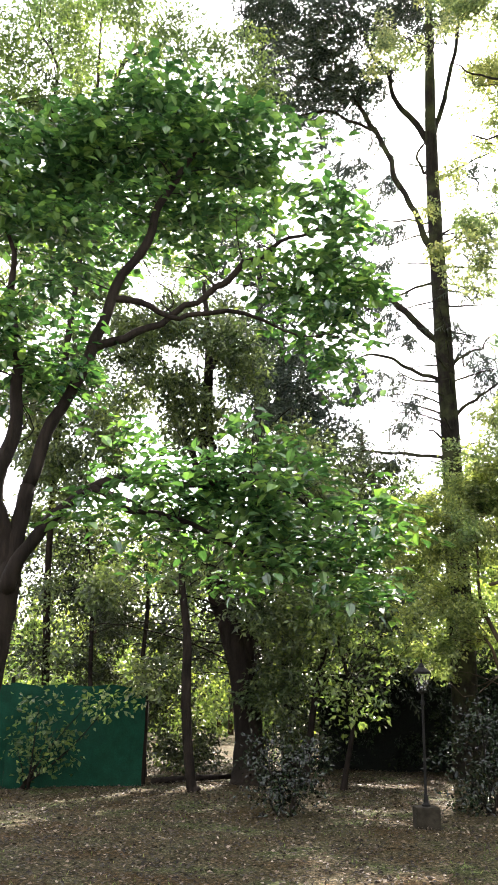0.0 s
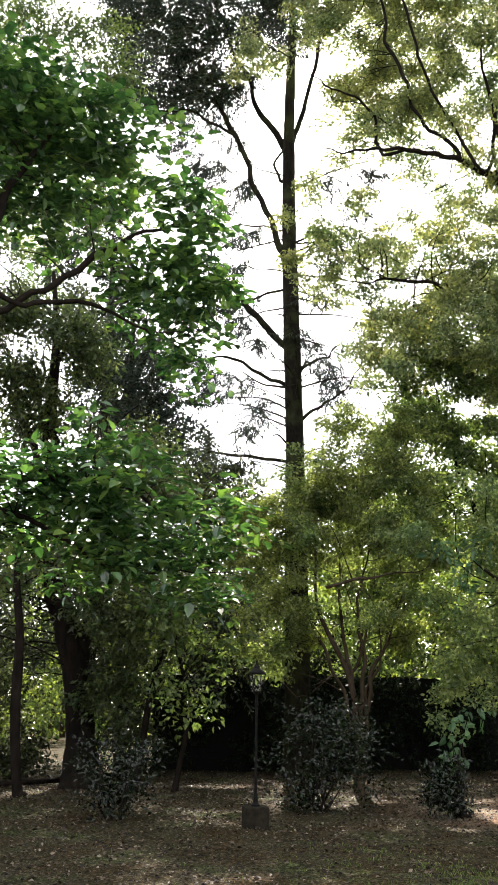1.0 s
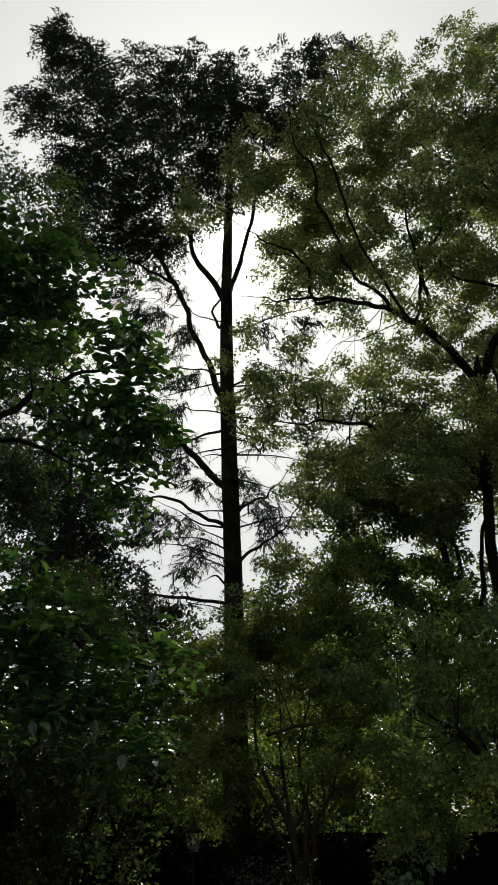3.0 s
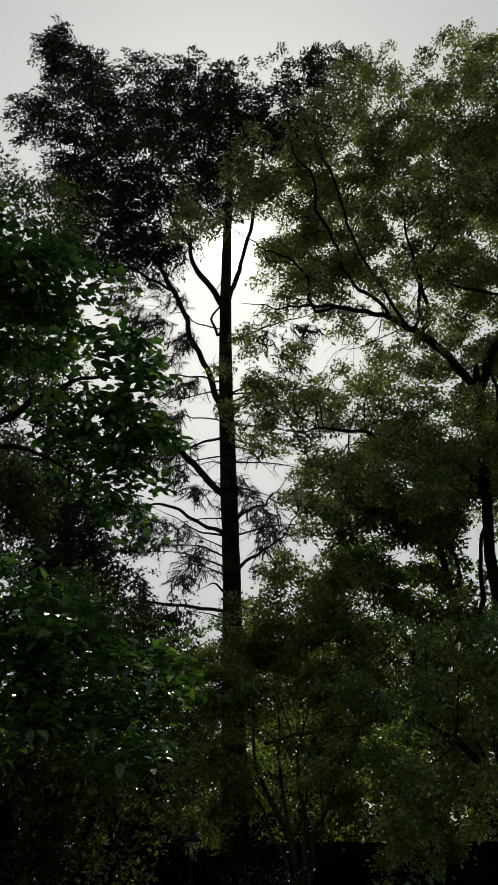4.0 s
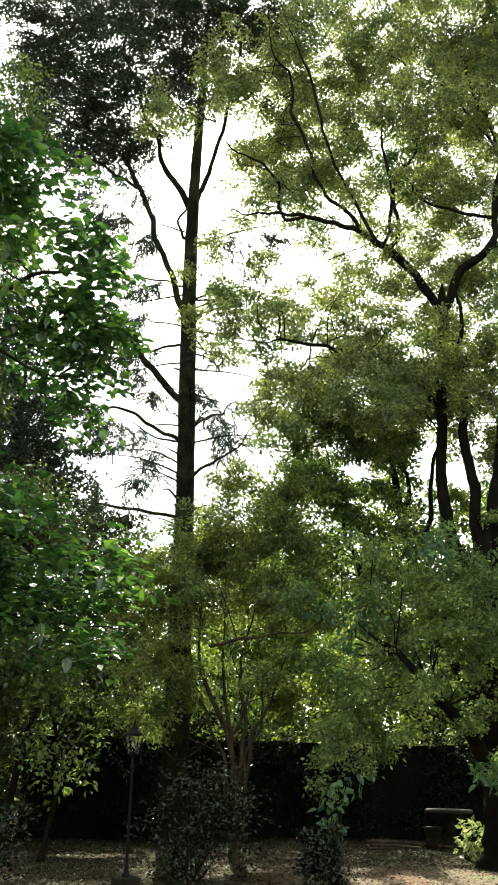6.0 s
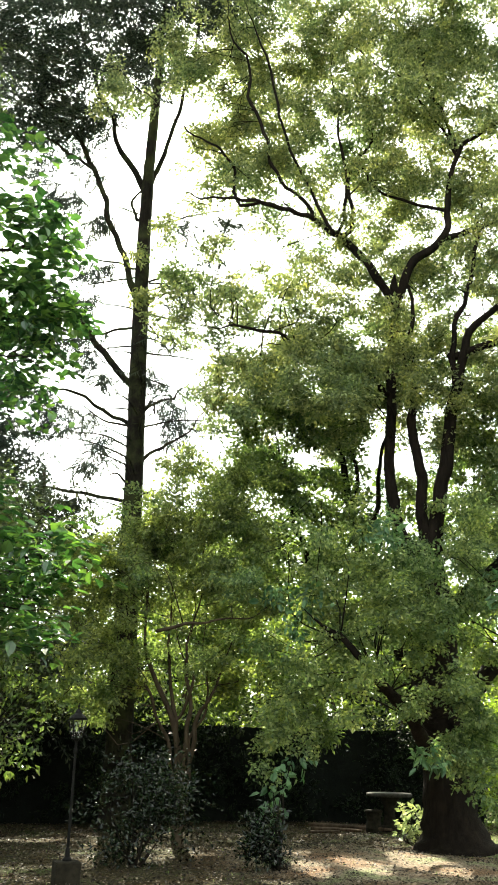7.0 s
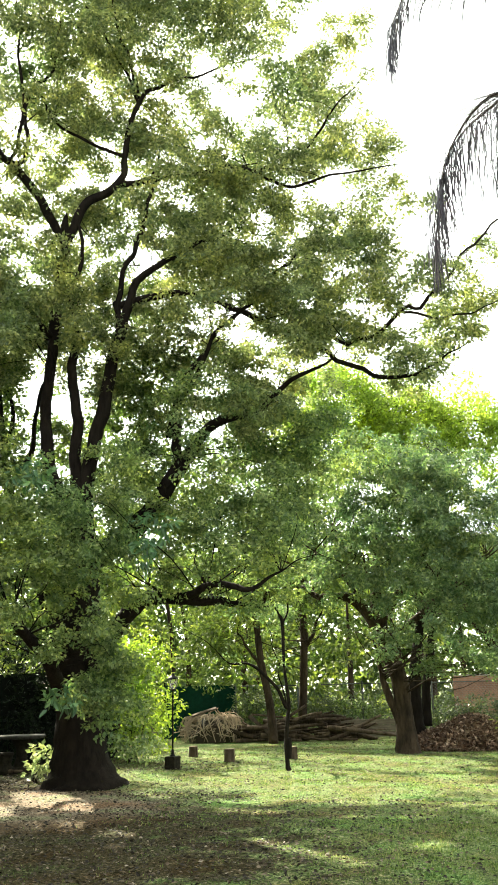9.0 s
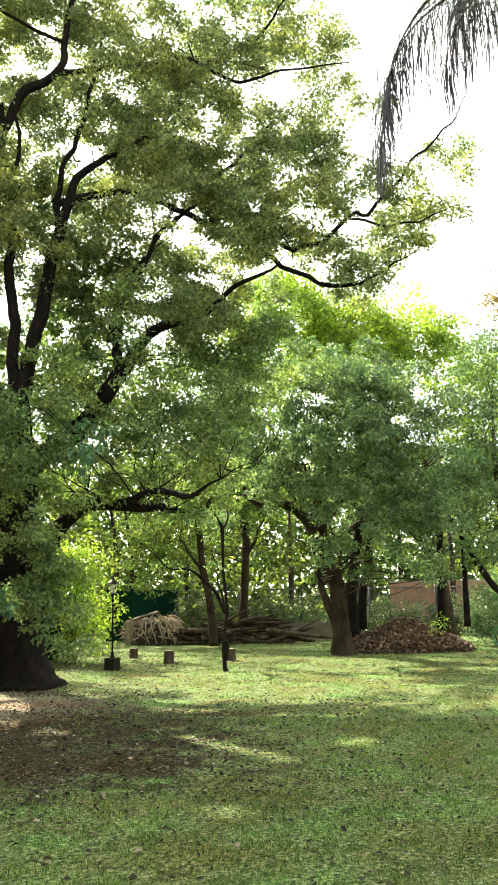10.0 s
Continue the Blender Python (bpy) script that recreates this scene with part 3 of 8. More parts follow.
# ---- ground ----
def ground_sheet():
    xs = np.concatenate([[-600, -250, -110, -60, -35], np.arange(-24, 36, 0.5), [40, 55, 80, 130, 260, 600]])
    ys = np.concatenate([[-600, -200, -80, -30, -12], np.arange(-4, 44, 0.5), [48, 58, 80, 130, 260, 700]])
    gx, gy = np.meshgrid(xs, ys)
    gz = 0.025 * np.sin(gx * 0.9 + 1.3) * np.sin(gy * 0.7) + 0.018 * np.sin(gx * 2.1 + gy * 1.7) - 0.03
    v = np.stack([gx, gy, gz], -1).reshape(-1, 3)
    w = len(xs)
    i = (np.arange(len(ys) - 1)[:, None] * w + np.arange(w - 1)[None]).ravel()
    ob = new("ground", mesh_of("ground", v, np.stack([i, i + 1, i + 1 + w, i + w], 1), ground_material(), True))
    return tagged(ob, "garden ground of thin lawn, bare soil and litter", "ground", "", "structure")


ground_sheet()


def scatter(name, label, category, mat, count, area, size, seed, upright, keep=None):
    """Countless small blades or leaves on the ground."""
    rng = np.random.default_rng(seed)
    p = np.stack([rng.uniform(area[0], area[1], count), rng.uniform(area[2], area[3], count), np.zeros(count)], 1)
    if upright:
        hub = p[rng.integers(0, count, count // 11)]
        p = hub[rng.integers(0, len(hub), count)] + rng.standard_normal((count, 3)) * (0.035, 0.035, 0)
    if keep is not None:
        p = p[keep(p, rng)]
    n = len(p)
    p[:, 2] = 0.025 * np.sin(p[:, 0] * 0.9 + 1.3) * np.sin(p[:, 1] * 0.7) + 0.018 * np.sin(p[:, 0] * 2.1 + p[:, 1] * 1.7) - 0.035 + (0 if upright else 0.014 + 0.02 * rng.random(n))
    way = rng.standard_normal((n, 3)) * (0.55, 0.55, 0.0) + (0, 0, 1) if upright else rng.standard_normal((n, 3)) * (1, 1, 0.18)
    way = unit(way)
    normal = unit(rng.standard_normal((n, 3)) + (0, 0, 0.05 if upright else 2.2))
    s = 0.6 + 0.8 * rng.random(n)
    v, f = leaf_arrays(p, way, normal, size[0] * s, size[1] * s)
    return tagged(new(name, mesh_of(name, v, f, mat)), label, category, "", "stuff")


def lawn_part(p):
    """0 in the leaf litter under the trees, 1 on the open lawn."""
    wave = 0.35 * np.sin(p[:, 0] * 1.1 + p[:, 1] * 0.6) + 0.3 * np.sin(p[:, 0] * 0.5 - p[:, 1] * 1.3 + 2)
    worn = np.clip((5.2 - np.hypot(p[:, 0] - 6.0, p[:, 1] - 10.4)) / 3.0, 0, 1) * 0.72
    worn = worn + np.clip((3.4 - np.hypot(p[:, 0] - 3.9, p[:, 1] - 15.8)) / 1.8, 0, 1) * 0.8
    return np.clip(0.16 * p[:, 0] - 0.085 * p[:, 1] + 0.95 - worn + wave * 0.6, 0, 1)


def in_view(p):
    a = np.degrees(np.arctan2(p[:, 0], p[:, 1]))
    return (a > -31) & (a < 51)


scatter("lawn_grass", "short sparse grass, yellow-green, on the ground", "grass", GRASS, 270000, (-8, 22, 4, 27), (0.040, 0.007), 3, True,
        lambda p, r: in_view(p) & (r.random(len(p)) < 0.03 + 0.97 * lawn_part(p)) & (r.random(len(p)) < np.clip(16 / (p[:, 1] ** 2 + p[:, 0] ** 2) ** 0.5, 0.3, 1)))
scatter("near_grass", "short tufted lawn grass in the shade", "grass", GRASS, 90000, (1.5, 9.5, 4, 11), (0.028, 0.006), 5, True,
        lambda p, r: in_view(p) & (r.random(len(p)) < 0.03 + 0.97 * lawn_part(p)))
# litter is thinned over the lightened soil so the sun pools stay bright
scatter("leaf_litter", "dry brown fallen leaves scattered on the ground", "leaves", LITTER, 170000, (-12, 22, 4, 26), (0.046, 0.028), 4, False,
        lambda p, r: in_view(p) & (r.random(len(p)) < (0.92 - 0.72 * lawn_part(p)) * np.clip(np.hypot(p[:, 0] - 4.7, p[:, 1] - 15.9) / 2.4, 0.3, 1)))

# ---- trees ----
BIG_LEAVES_A = [(1.0, 19.4, 19.1, 0.98, 0.98), (2.4, 19.1, 20.2, 1.17, 1.17), (4.0, 19.6, 22.3, 1.26, 1.26), (2.5, 21.1, 19.2, 1.55, 1.55), (4.0, 20.6, 19.8, 1.73, 1.73), (5.6, 20.1, 20.5, 1.58, 1.58), (6.4, 18.5, 21.0, 1.20, 1.20), (7.2, 19.0, 19.0, 1.67, 1.67), (-0.8, 19.5, 17.3, 0.62, 0.44), (0.4, 19.5, 17.75, 0.72, 0.50), (3.1, 19.1, 15.6, 1.33, 1.33), (4.6, 19.0, 16.2, 1.36, 1.36), (6.5, 20.2, 16.8, 1.46, 1.46), (5.0, 20.4, 23.7, 0.76, 0.76), (7.6, 19.6, 23.7, 0.95, 0.95), (1.1, 20.9, 14.6, 0.69, 0.34), (2.2, 19.4, 13.0, 0.63, 0.42), (3.5, 19.5, 14.4, 0.73, 0.44)]
BIG_LEAVES_B = [(2.0, 20.5, 12.3, 0.86, 0.46), (3.4, 20.5, 12.4, 0.80, 0.46), (1.1, 21.1, 11.7, 0.72, 0.36), (2.8, 21.0, 11.1, 1.15, 0.50), (4.1, 18.8, 10.9, 0.92, 0.59), (5.5, 19.8, 11.7, 1.13, 0.78), (2.2, 20.6, 9.7, 0.69, 0.48), (4.2, 19.8, 13.9, 0.59, 0.37), (5.3, 17.9, 16.1, 1.75, 1.75), (7.6, 18.0, 17.5, 1.87, 1.87), (8.8, 16.1, 16.6, 1.47, 1.47), (12.1, 17.1, 17.0, 1.29, 1.29), (12.7, 16.4, 18.3, 0.66, 0.66), (8.2, 18.0, 15.1, 1.62, 1.62), (9.7, 16.4, 13.9, 1.54, 1.54), (12.4, 16.7, 15.2, 1.15, 1.15), (12.6, 15.3, 13.6, 0.71, 0.71), (6.7, 19.7, 15.1, 1.84, 1.84)]
BIG_LEAVES_C = [(6.3, 19.7, 11.6, 1.55, 1.55), (7.6, 18.1, 12.2, 1.37, 1.37), (9.0, 17.1, 11.8, 1.21, 1.21), (10.7, 16.8, 12.3, 0.97, 0.97), (11.4, 15.7, 11.2, 1.06, 1.06), (11.8, 14.3, 10.7, 0.76, 0.76), (13.2, 13.7, 9.8, 0.63, 0.63), (14.8, 14.2, 11.5, 0.56, 0.56), (10.3, 15.1, 9.2, 0.97, 0.97), (11.4, 14.2, 8.8, 0.84, 0.84), (13.5, 14.7, 9.3, 0.53, 0.53), (12.2, 14.5, 8.2, 0.55, 0.55), (9.6, 17.2, 9.9, 1.05, 1.05), (8.2, 17.8, 9.9, 1.04, 1.04), (6.6, 18.0, 9.1, 0.88, 0.88), (5.8, 20.3, 9.8, 1.11, 1.11), (8.3, 16.8, 18.8, 2.05, 2.05), (10.3, 16.4, 19.1, 1.46, 1.46)]
BIG_LEAVES_D = [(6.2, 17.7, 19.0, 1.90, 1.90), (1.75, 19.2, 16.6, 0.85, 0.85), (1.15, 18.9, 14.8, 0.6, 0.6), (2.2, 18.9, 15.2, 0.72, 0.72), (2.9, 19.2, 16.9, 0.84, 0.84), (0.7, 19.0, 17.5, 0.55, 0.5), (1.5, 19.1, 14.6, 0.52, 0.34), (2.6, 19.4, 14.4, 0.52, 0.29), (1.0, 18.7, 10.6, 0.70, 0.41), (2.1, 18.6, 10.4, 0.70, 0.46), (3.2, 18.6, 10.8, 0.71, 0.47), (4.0, 19.0, 10.6, 0.59, 0.47), (1.6, 19.2, 9.8, 0.64, 0.33), (4.3, 18.4, 11.5, 0.59, 0.47), (3.4, 18.7, 11.8, 0.48, 0.35), (0.9, 18.8, 11.8, 0.59, 0.29), (2.4, 19.0, 12.0, 0.60, 0.30), (12.1, 13.0, 9.6, 0.53, 0.53)]
BIG_LEAVES_E = [(13.0, 12.9, 10.1, 0.49, 0.49), (13.5, 12.6, 10.1, 0.42, 0.42), (13.4, 12.7, 9.4, 0.44, 0.44), (13.6, 12.2, 9.7, 0.27, 0.19), (12.3, 13.9, 9.1, 0.55, 0.55), (12.2, 12.9, 8.5, 0.42, 0.42), (11.7, 13.7, 8.0, 0.46, 0.46), (12.5, 13.7, 8.2, 0.36, 0.36), (11.7, 14.2, 11.0, 0.57, 0.57), (11.9, 13.6, 11.4, 0.50, 0.50), (11.4, 14.6, 10.1, 0.50, 0.50), (7.0, 19.7, 11.1, 0.77, 0.77), (8.1, 19.5, 11.7, 0.79, 0.79), (8.9, 18.5, 11.1, 0.76, 0.76), (10.0, 17.8, 12.2, 0.77, 0.77), (11.2, 17.4, 11.6, 0.77, 0.77), (9.7, 17.9, 9.8, 0.73, 0.73), (11.2, 17.3, 9.7, 0.68, 0.68)]
BIG_LEAVES_F = [(12.7, 17.1, 11.2, 0.64, 0.64), (8.1, 18.9, 9.6, 0.74, 0.74), (6.8, 18.9, 9.1, 0.72, 0.72), (8.9, 18.1, 8.3, 0.71, 0.71), (10.1, 17.7, 8.4, 0.65, 0.65), (11.8, 17.5, 8.7, 0.68, 0.68), (12.6, 16.3, 9.7, 0.54, 0.54), (12.4, 16.3, 12.8, 0.64, 0.64), (11.0, 17.0, 13.1, 0.71, 0.71), (10.1, 18.8, 14.2, 0.84, 0.84), (8.4, 18.9, 13.2, 0.80, 0.80), (6.8, 19.2, 12.9, 0.79, 0.79), (11.7, 16.5, 14.5, 0.66, 0.66), (7.8, 15.7, 7.0, 0.89, 0.89), (8.9, 15.4, 7.5, 1.03, 1.03), (10.0, 16.6, 6.6, 1.10, 1.10), (8.0, 15.9, 5.6, 0.77, 0.77), (8.5, 15.2, 4.7, 0.97, 0.97)]
BIG_LEAVES_G = [(7.8, 17.1, 4.6, 0.81, 0.81), (8.3, 16.0, 3.9, 0.55, 0.33), (10.5, 17.4, 4.3, 0.75, 0.50), (9.7, 14.8, 5.2, 0.77, 0.77), (10.6, 15.7, 7.2, 0.84, 0.84), (0.6, 18.4, 13.0, 0.47, 0.29), (1.5, 18.0, 13.7, 0.54, 0.30), (0.9, 18.5, 11.8, 0.46, 0.26), (2.1, 18.0, 14.2, 0.55, 0.34), (1.5, 17.9, 12.1, 0.51, 0.28), (2.5, 17.9, 13.0, 0.53, 0.33), (3.0, 17.5, 11.7, 0.51, 0.32), (3.8, 17.7, 14.0, 0.54, 0.41), (3.7, 17.6, 11.3, 0.50, 0.32), (4.7, 17.9, 13.3, 0.68, 0.41), (5.0, 17.7, 12.0, 0.65, 0.46), (1.0, 18.1, 10.8, 0.50, 0.25), (1.9, 17.7, 11.2, 0.50, 0.31)]
BIG_LEAVES_H = [(-0.1, 18.0, 10.8, 0.20, 0.32), (-0.0, 17.9, 11.9, 0.18, 0.26), (6.4, 18.7, 12.9, 0.77, 0.77), (5.1, 19.1, 12.8, 0.77, 0.77), (4.2, 20.0, 12.8, 0.65, 0.65), (2.7, 19.5, 12.7, 0.70, 0.70), (2.1, 19.5, 11.7, 0.68, 0.68), (3.6, 20.2, 10.5, 0.76, 0.76), (4.9, 19.5, 9.8, 0.73, 0.73), (6.3, 19.6, 10.0, 0.75, 0.75), (7.3, 18.5, 10.9, 0.75, 0.75), (7.6, 19.0, 9.3, 0.74, 0.74), (3.0, 20.0, 9.2, 0.73, 0.73), (1.9, 20.2, 9.7, 0.74, 0.74), (4.3, 19.8, 8.7, 0.73, 0.73), (5.8, 19.2, 8.4, 0.65, 0.65), (6.8, 18.4, 8.0, 0.63, 0.63), (7.5, 18.3, 14.8, 0.73, 0.73)]
BIG_LEAVES_I = [(6.5, 19.4, 14.8, 0.68, 0.68), (4.2, 20.0, 14.9, 0.60, 0.60), (8.7, 18.5, 13.2, 0.87, 0.87), (8.7, 17.9, 10.8, 0.81, 0.81), (9.8, 17.6, 12.0, 0.84, 0.84), (8.5, 18.4, 9.0, 0.80, 0.80), (9.7, 17.7, 9.7, 0.80, 0.80), (10.7, 17.3, 10.8, 0.83, 0.83), (10.7, 17.0, 12.7, 0.71, 0.71), (9.9, 17.6, 14.3, 0.74, 0.74), (1.4, 19.1, 17.1, 0.55, 0.55), (1.5, 18.8, 15.8, 0.44, 0.44), (1.1, 19.2, 18.0, 0.47, 0.47), (2.1, 19.2, 16.6, 0.46, 0.46), (1.2, 18.8, 16.8, 0.44, 0.44), (0.0, 19.3, 17.4, 0.56, 0.56), (9.5, 17.5, 10.7, 0.61, 0.61), (10.2, 16.8, 10.0, 0.59, 0.59)]
BIG_LEAVES_J = [(10.8, 15.8, 10.0, 0.58, 0.58), (11.8, 16.0, 9.3, 0.59, 0.59), (9.3, 16.8, 8.8, 0.57, 0.57), (10.5, 16.9, 7.9, 0.64, 0.64), (10.4, 16.7, 6.6, 0.62, 0.62), (10.7, 15.9, 7.1, 0.55, 0.55), (10.1, 16.4, 5.7, 0.54, 0.54), (11.3, 16.1, 6.2, 0.56, 0.56), (9.9, 16.9, 8.6, 0.51, 0.51), (9.5, 17.6, 6.0, 0.56, 0.56), (10.2, 17.3, 5.2, 0.56, 0.56), (10.5, 16.5, 5.8, 0.54, 0.54), (9.0, 17.1, 4.6, 0.53, 0.53), (10.0, 17.4, 6.8, 0.57, 0.57), (8.6, 17.4, 5.3, 0.54, 0.54), (11.4, 16.5, 6.5, 0.50, 0.50), (7.0, 16.1, 3.7, 0.43, 0.32), (7.8, 16.5, 3.5, 0.33, 0.22)]
BIG_LEAVES_K = [(8.0, 16.4, 3.9, 0.55, 0.55), (8.7, 16.1, 3.9, 0.56, 0.56), (9.0, 15.6, 3.4, 0.44, 0.33), (8.3, 16.3, 4.7, 0.67, 0.67), (9.1, 15.1, 4.1, 0.59, 0.59), (7.6, 16.4, 4.8, 0.55, 0.55), (8.7, 15.5, 4.9, 0.65, 0.65), (9.9, 15.5, 4.9, 0.56, 0.56), (8.5, 16.1, 3.2, 0.33, 0.22), (9.5, 15.2, 3.5, 0.33, 0.26), (6.9, 17.7, 5.7, 0.65, 0.65), (6.5, 17.3, 4.5, 0.57, 0.57), (7.0, 17.1, 6.2, 0.58, 0.58), (6.6, 17.8, 6.3, 0.54, 0.54), (5.1, 17.1, 9.6, 0.60, 0.60), (4.6, 17.5, 9.5, 0.55, 0.55), (5.7, 17.0, 9.8, 0.54, 0.54), (5.2, 16.8, 10.2, 0.48, 0.48)]
BIG_LEAVES_L = [(4.6, 17.1, 8.7, 0.53, 0.53), (5.6, 17.1, 8.9, 0.54, 0.54), (4.1, 17.4, 9.9, 0.43, 0.43), (4.7, 15.7, 4.2, 1.00, 1.00), (6.1, 16.4, 4.6, 0.97, 0.97), (5.8, 15.4, 2.9, 0.70, 0.70), (6.2, 15.9, 1.7, 0.62, 0.62), (6.5, 15.6, 1.1, 0.43, 0.46), (5.7, 15.8, 2.1, 0.61, 0.51), (6.3, 15.4, 2.1, 0.40, 0.40), (3.5, 16.6, 4.7, 1.15, 1.15), (2.9, 17.5, 4.0, 0.87, 0.87), (3.6, 15.9, 3.3, 0.99, 0.99), (4.8, 15.6, 4.1, 1.00, 1.00), (5.8, 16.1, 4.7, 0.95, 0.95), (3.3, 17.2, 2.5, 0.75, 0.75)]
BIG_LEAVES_M = [(3.0, 16.7, 1.8, 0.52, 0.46), (5.8, 15.8, 3.1, 0.82, 0.82), (5.5, 16.6, 3.5, 0.64, 0.64), (4.5, 16.8, 5.2, 0.87, 0.87), (2.5, 16.1, 4.6, 0.60, 0.60)]
BIG_LEAVES = BIG_LEAVES_A + BIG_LEAVES_B + BIG_LEAVES_C + BIG_LEAVES_D + BIG_LEAVES_E + BIG_LEAVES_F + BIG_LEAVES_G + BIG_LEAVES_H + BIG_LEAVES_I + BIG_LEAVES_J + BIG_LEAVES_K + BIG_LEAVES_L + BIG_LEAVES_M

BIG_LEAVES += [(6.1, 15.6, 1.5, 0.48, 0.48), (5.8, 15.5, 2.5, 0.45, 0.45)]
BIG_LEAVES += [(3.2, 17.2, 9.3, 0.7, 0.6), (3.6, 17.6, 9.9, 0.6, 0.6), (2.4, 17.2, 9.2, 0.6, 0.5), (4.2, 16.9, 8.9, 0.6, 0.6)]
BIG_LEAVES += [(2.3, 16.8, 8.3, 0.7, 0.5), (3.1, 16.6, 8.2, 0.7, 0.5), (3.8, 16.6, 8.3, 0.7, 0.5), (1.8, 17.0, 7.9, 0.5, 0.4)]
BIG_LEAVES += [(6.7, 16.4, 5.0, 0.73, 0.73), (6.6, 16.6, 5.8, 0.73, 0.73), (6.0, 16.2, 4.8, 0.71, 0.71), (9.7, 17.9, 7.9, 0.69, 0.69), (8.1, 17.5, 6.5, 0.83, 0.83), (9.7, 17.1, 6.6, 0.81, 0.81), (8.9, 17.8, 5.9, 0.76, 0.76), (8.3, 18.9, 7.9, 0.73, 0.73), (7.5, 18.4, 6.1, 0.73, 0.73), (10.4, 17.2, 7.8, 0.75, 0.75)]
BIG_LEAVES += [(7.3, 15.0, 12.2, 0.80, 0.80), (8.6, 15.2, 11.9, 0.85, 0.85), (9.1, 14.3, 12.2, 0.70, 0.70), (7.2, 16.0, 11.5, 0.79, 0.79), (7.9, 15.0, 10.5, 0.79, 0.79), (8.7, 14.7, 9.9, 0.81, 0.81), (9.5, 13.8, 10.0, 0.69, 0.69), (10.7, 14.2, 11.2, 0.72, 0.72), (9.3, 14.1, 8.7, 0.82, 0.82), (8.9, 15.0, 8.8, 0.67, 0.67), (10.6, 13.6, 9.2, 0.79, 0.79), (8.0, 14.8, 9.2, 0.78, 0.78), (9.8, 13.5, 13.0, 0.71, 0.71), (9.1, 14.0, 13.8, 0.68, 0.68)]
BIG_LEAVES += [(1.1, 19.9, 18.6, 0.68, 0.68), (2.2, 19.8, 17.4, 0.69, 0.69), (3.6, 19.1, 18.8, 0.78, 0.78), (1.6, 19.4, 16.0, 0.62, 0.62), (4.1, 18.9, 18.9, 0.73, 0.73), (4.6, 18.2, 19.3, 0.61, 0.61), (2.6, 19.6, 18.8, 0.70, 0.70), (7.1, 17.4, 16.6, 0.69, 0.69), (2.9, 18.6, 14.9, 0.76, 0.76), (5.9, 18.3, 14.5, 0.62, 0.62), (5.3, 19.0, 16.4, 0.61, 0.61)]
BIG_LEAVES += [(2.8, 15.7, 3.1, 0.50, 0.50), (3.3, 15.6, 2.6, 0.45, 0.45), (3.6, 15.6, 3.4, 0.50, 0.50), (3.1, 15.8, 2.0, 0.42, 0.42), (2.7, 15.9, 2.4, 0.45, 0.45), (3.7, 15.3, 2.5, 0.36, 0.36), (2.6, 16.1, 1.7, 0.38, 0.38), (3.1, 16.1, 1.4, 0.28, 0.28), (4.0, 15.2, 3.1, 0.40, 0.40), (5.1, 15.5, 2.5, 0.30, 0.30), (-0.4, 19.9, 17.7, 0.50, 0.50), (0.4, 19.9, 17.9, 0.55, 0.55), (-0.8, 20.0, 18.1, 0.45, 0.45)]
BIG_LEAVES += [(2.75, 18.8, 9.55, 0.55, 0.55), (4.4, 18.9, 9.35, 0.5, 0.5), (2.5, 18.8, 9.6, 0.5, 0.5)]
BIG_LEAVES += [(5.2, 15.8, 2.4, 0.36, 0.36), (5.6, 15.7, 2.6, 0.40, 0.40), (5.5, 15.6, 1.9, 0.36, 0.36), (5.9, 15.6, 2.1, 0.38, 0.38), (5.3, 15.6, 1.5, 0.28, 0.28), (5.8, 15.6, 1.5, 0.30, 0.30), (6.2, 15.9, 1.6, 0.35, 0.35)]
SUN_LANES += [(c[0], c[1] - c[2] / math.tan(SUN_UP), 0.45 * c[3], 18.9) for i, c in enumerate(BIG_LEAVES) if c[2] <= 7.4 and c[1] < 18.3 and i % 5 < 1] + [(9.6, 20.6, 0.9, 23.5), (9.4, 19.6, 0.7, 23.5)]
CAMPHOR_LIMBS_A = [[(6.19, 18.02, 5.26, 0.200), (5.68, 18.19, 5.98, 0.148), (5.55, 18.23, 7.22, 0.122), (5.6, 18.22, 8.65, 0.113), (5.77, 18.16, 11.28, 0.113)],
    [(5.77, 18.16, 11.28, 0.104), (5.24, 18.33, 12.29, 0.096), (4.65, 18.49, 13.08, 0.087), (3.79, 17.97, 13.17, 0.061), (2.93, 17.52, 13.12, 0.052), (1.96, 17.05, 12.86, 0.035), (1.08, 16.72, 12.63, 0.017)],
    [(5.77, 18.16, 11.28, 0.104), (6.18, 18.03, 12.24, 0.104), (6.8, 17.8, 12.87, 0.087), (7.05, 17.7, 13.98, 0.070), (7.28, 17.6, 15.24, 0.052), (8.14, 17.22, 15.76, 0.035), (9.37, 16.56, 16.27, 0.017)]]
